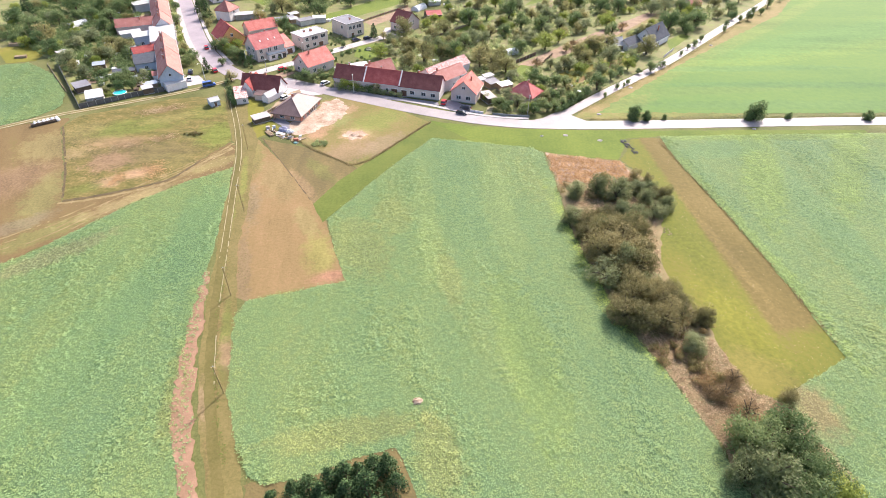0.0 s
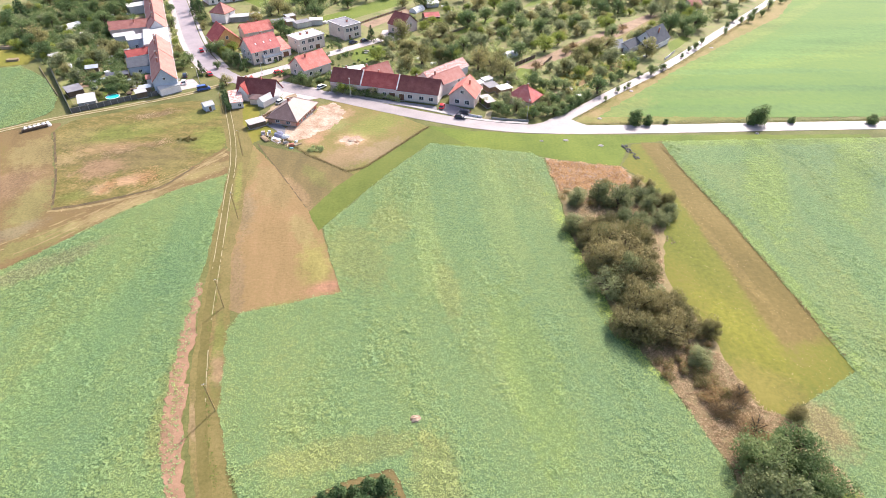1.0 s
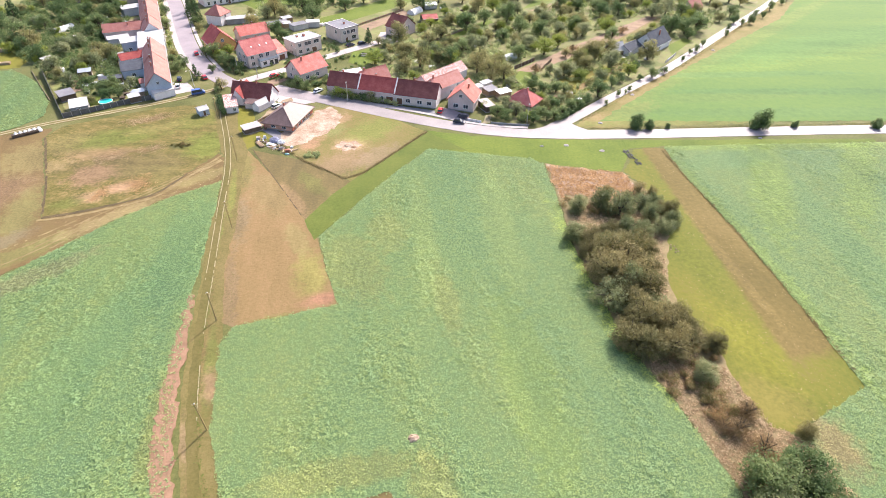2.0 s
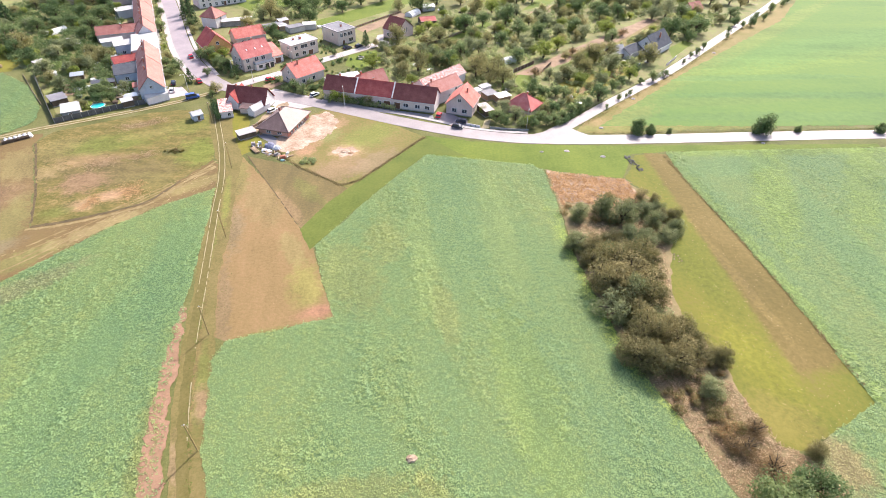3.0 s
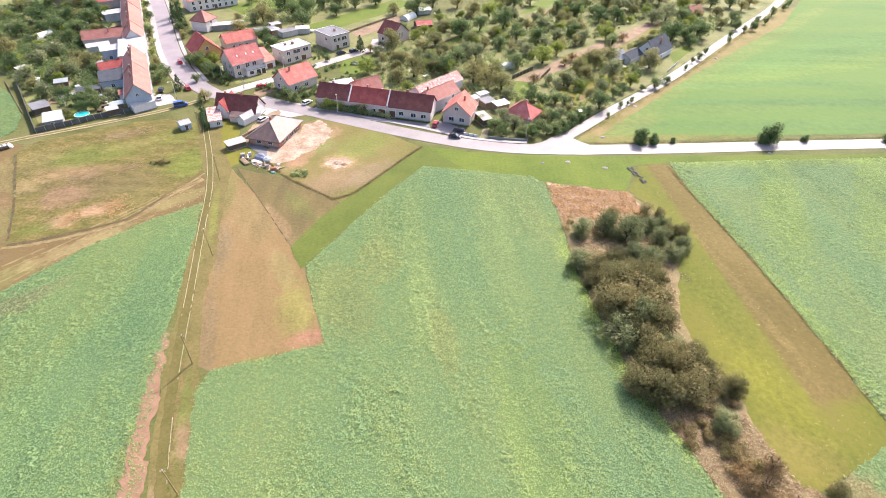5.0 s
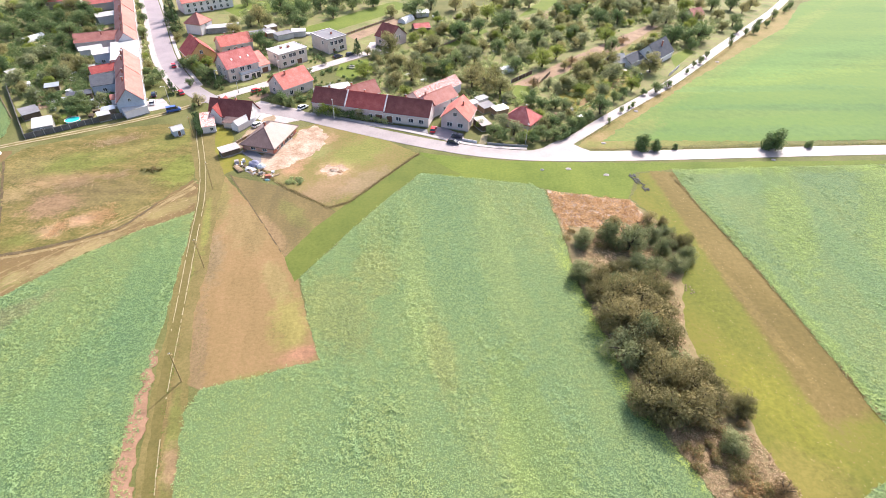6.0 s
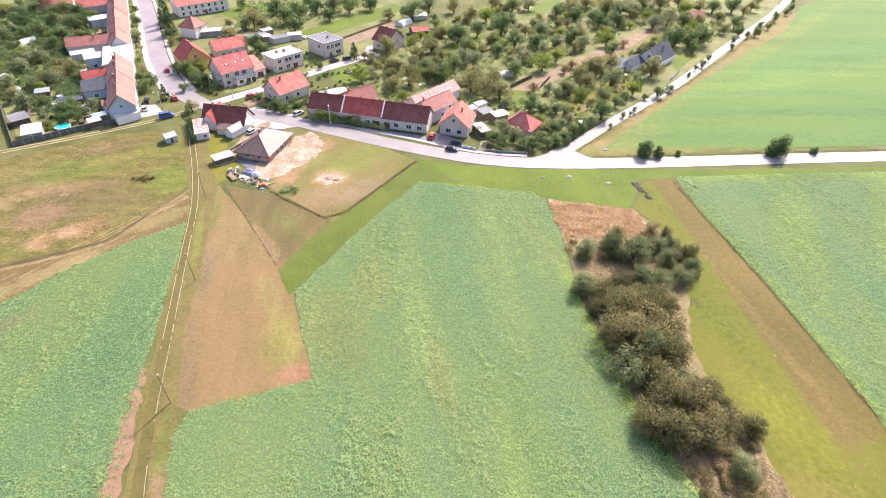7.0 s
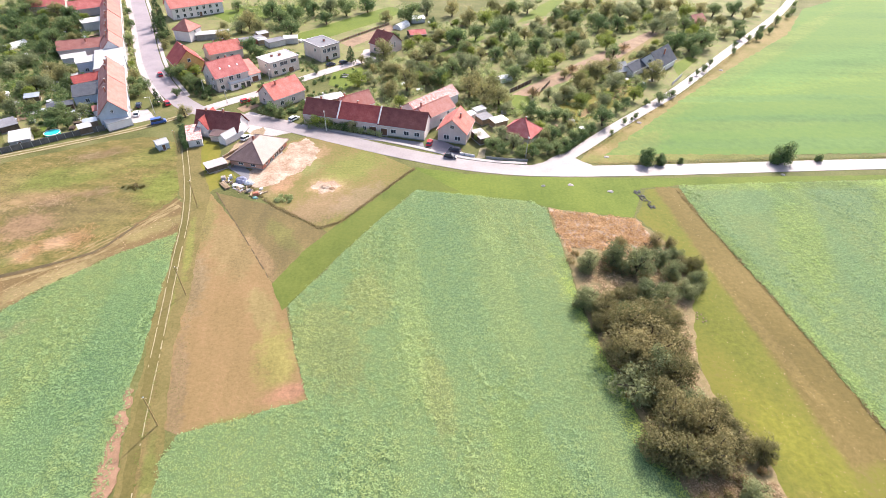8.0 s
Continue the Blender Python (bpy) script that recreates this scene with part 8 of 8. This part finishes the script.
shrubbery("hedge", [(41.5 + 14.5 * f, 183.1 + 18.2 * f, 1.7) for f in [k / 20 for k in range(21)]], M_LEAF, "dense dark hedge along the side road", 19, 260, 0.4, 1.0)
rng4 = np.random.default_rng(4)
for zone, dens, lab, sd in ((GARDEN_EAST, 0.10, "mixed shrubs and young fruit trees of the east gardens", 31), (GARDEN_WEST, 0.2, "mixed shrubs of the west gardens", 32), (GARDEN_MID, 0.07, "mixed shrubs behind the crossroads houses", 33)):
    gx, gy = scatter_points(zone, dens, rng4)
    shrubbery("garden_shrubs", [(float(x), float(y), float(rng4.uniform(0.7, 2.3)) * (1.15 if sd == 32 else 1.0)) for x, y in zip(gx, gy) if free(x, y, 1.5)], M_LEAF if sd == 32 else M_LEAFMIX, lab, sd, 84, 0.5)
plant(ROADSIDE, "bushes beside the country road", "round dark bush at the roadside", "bush", squash=1.2)
plant(SAPLINGS, "young trees along the side road", "young roadside tree with a slim crown", "young_tree", squash=1.5)
rng7 = random.Random(77)
gx, gy = scatter_points(GARDEN_EAST, 0.012, rng4)
wx, wy = scatter_points(GARDEN_WEST, 0.010, rng4)
small = [(float(x), float(y), rng7.uniform(1.5, 2.9), rng7.choice("oogllg")) for x, y in zip(np.concatenate([gx, wx]), np.concatenate([gy, wy])) if free(x, y, 2.5)]
plant(small, "small fruit trees of the gardens", "small light green fruit tree in a garden", "fruit_tree")
# shrubs between the houses at the crossroads
between_houses = []
for zone in ([(-88, 226), (-64, 233), (-48, 252), (-40, 268), (-66, 276), (-96, 268), (-102, 252)], [(-72, 216), (-50, 238), (-34, 254), (-26, 236), (-30, 218), (-46, 208)]):
    zx, zy = scatter_points(zone, 0.085, rng4)
    for x, y in zip(zx, zy):
        f = max(0.0, min(1.0, ((x + 84) * 52.6 + (y - 210.5) * 53.6) / (52.6 ** 2 + 53.6 ** 2)))
        if free(x, y, 1.0) and math.hypot(x + 84 - f * 52.6, y - 210.5 - f * 53.6) > 4.6:
            between_houses.append((float(x), float(y), float(rng4.uniform(0.6, 1.9))))
shrubbery("garden_shrubs", between_houses, M_LEAF, "garden shrubs between the houses at the crossroads", 34, 120, 0.4)
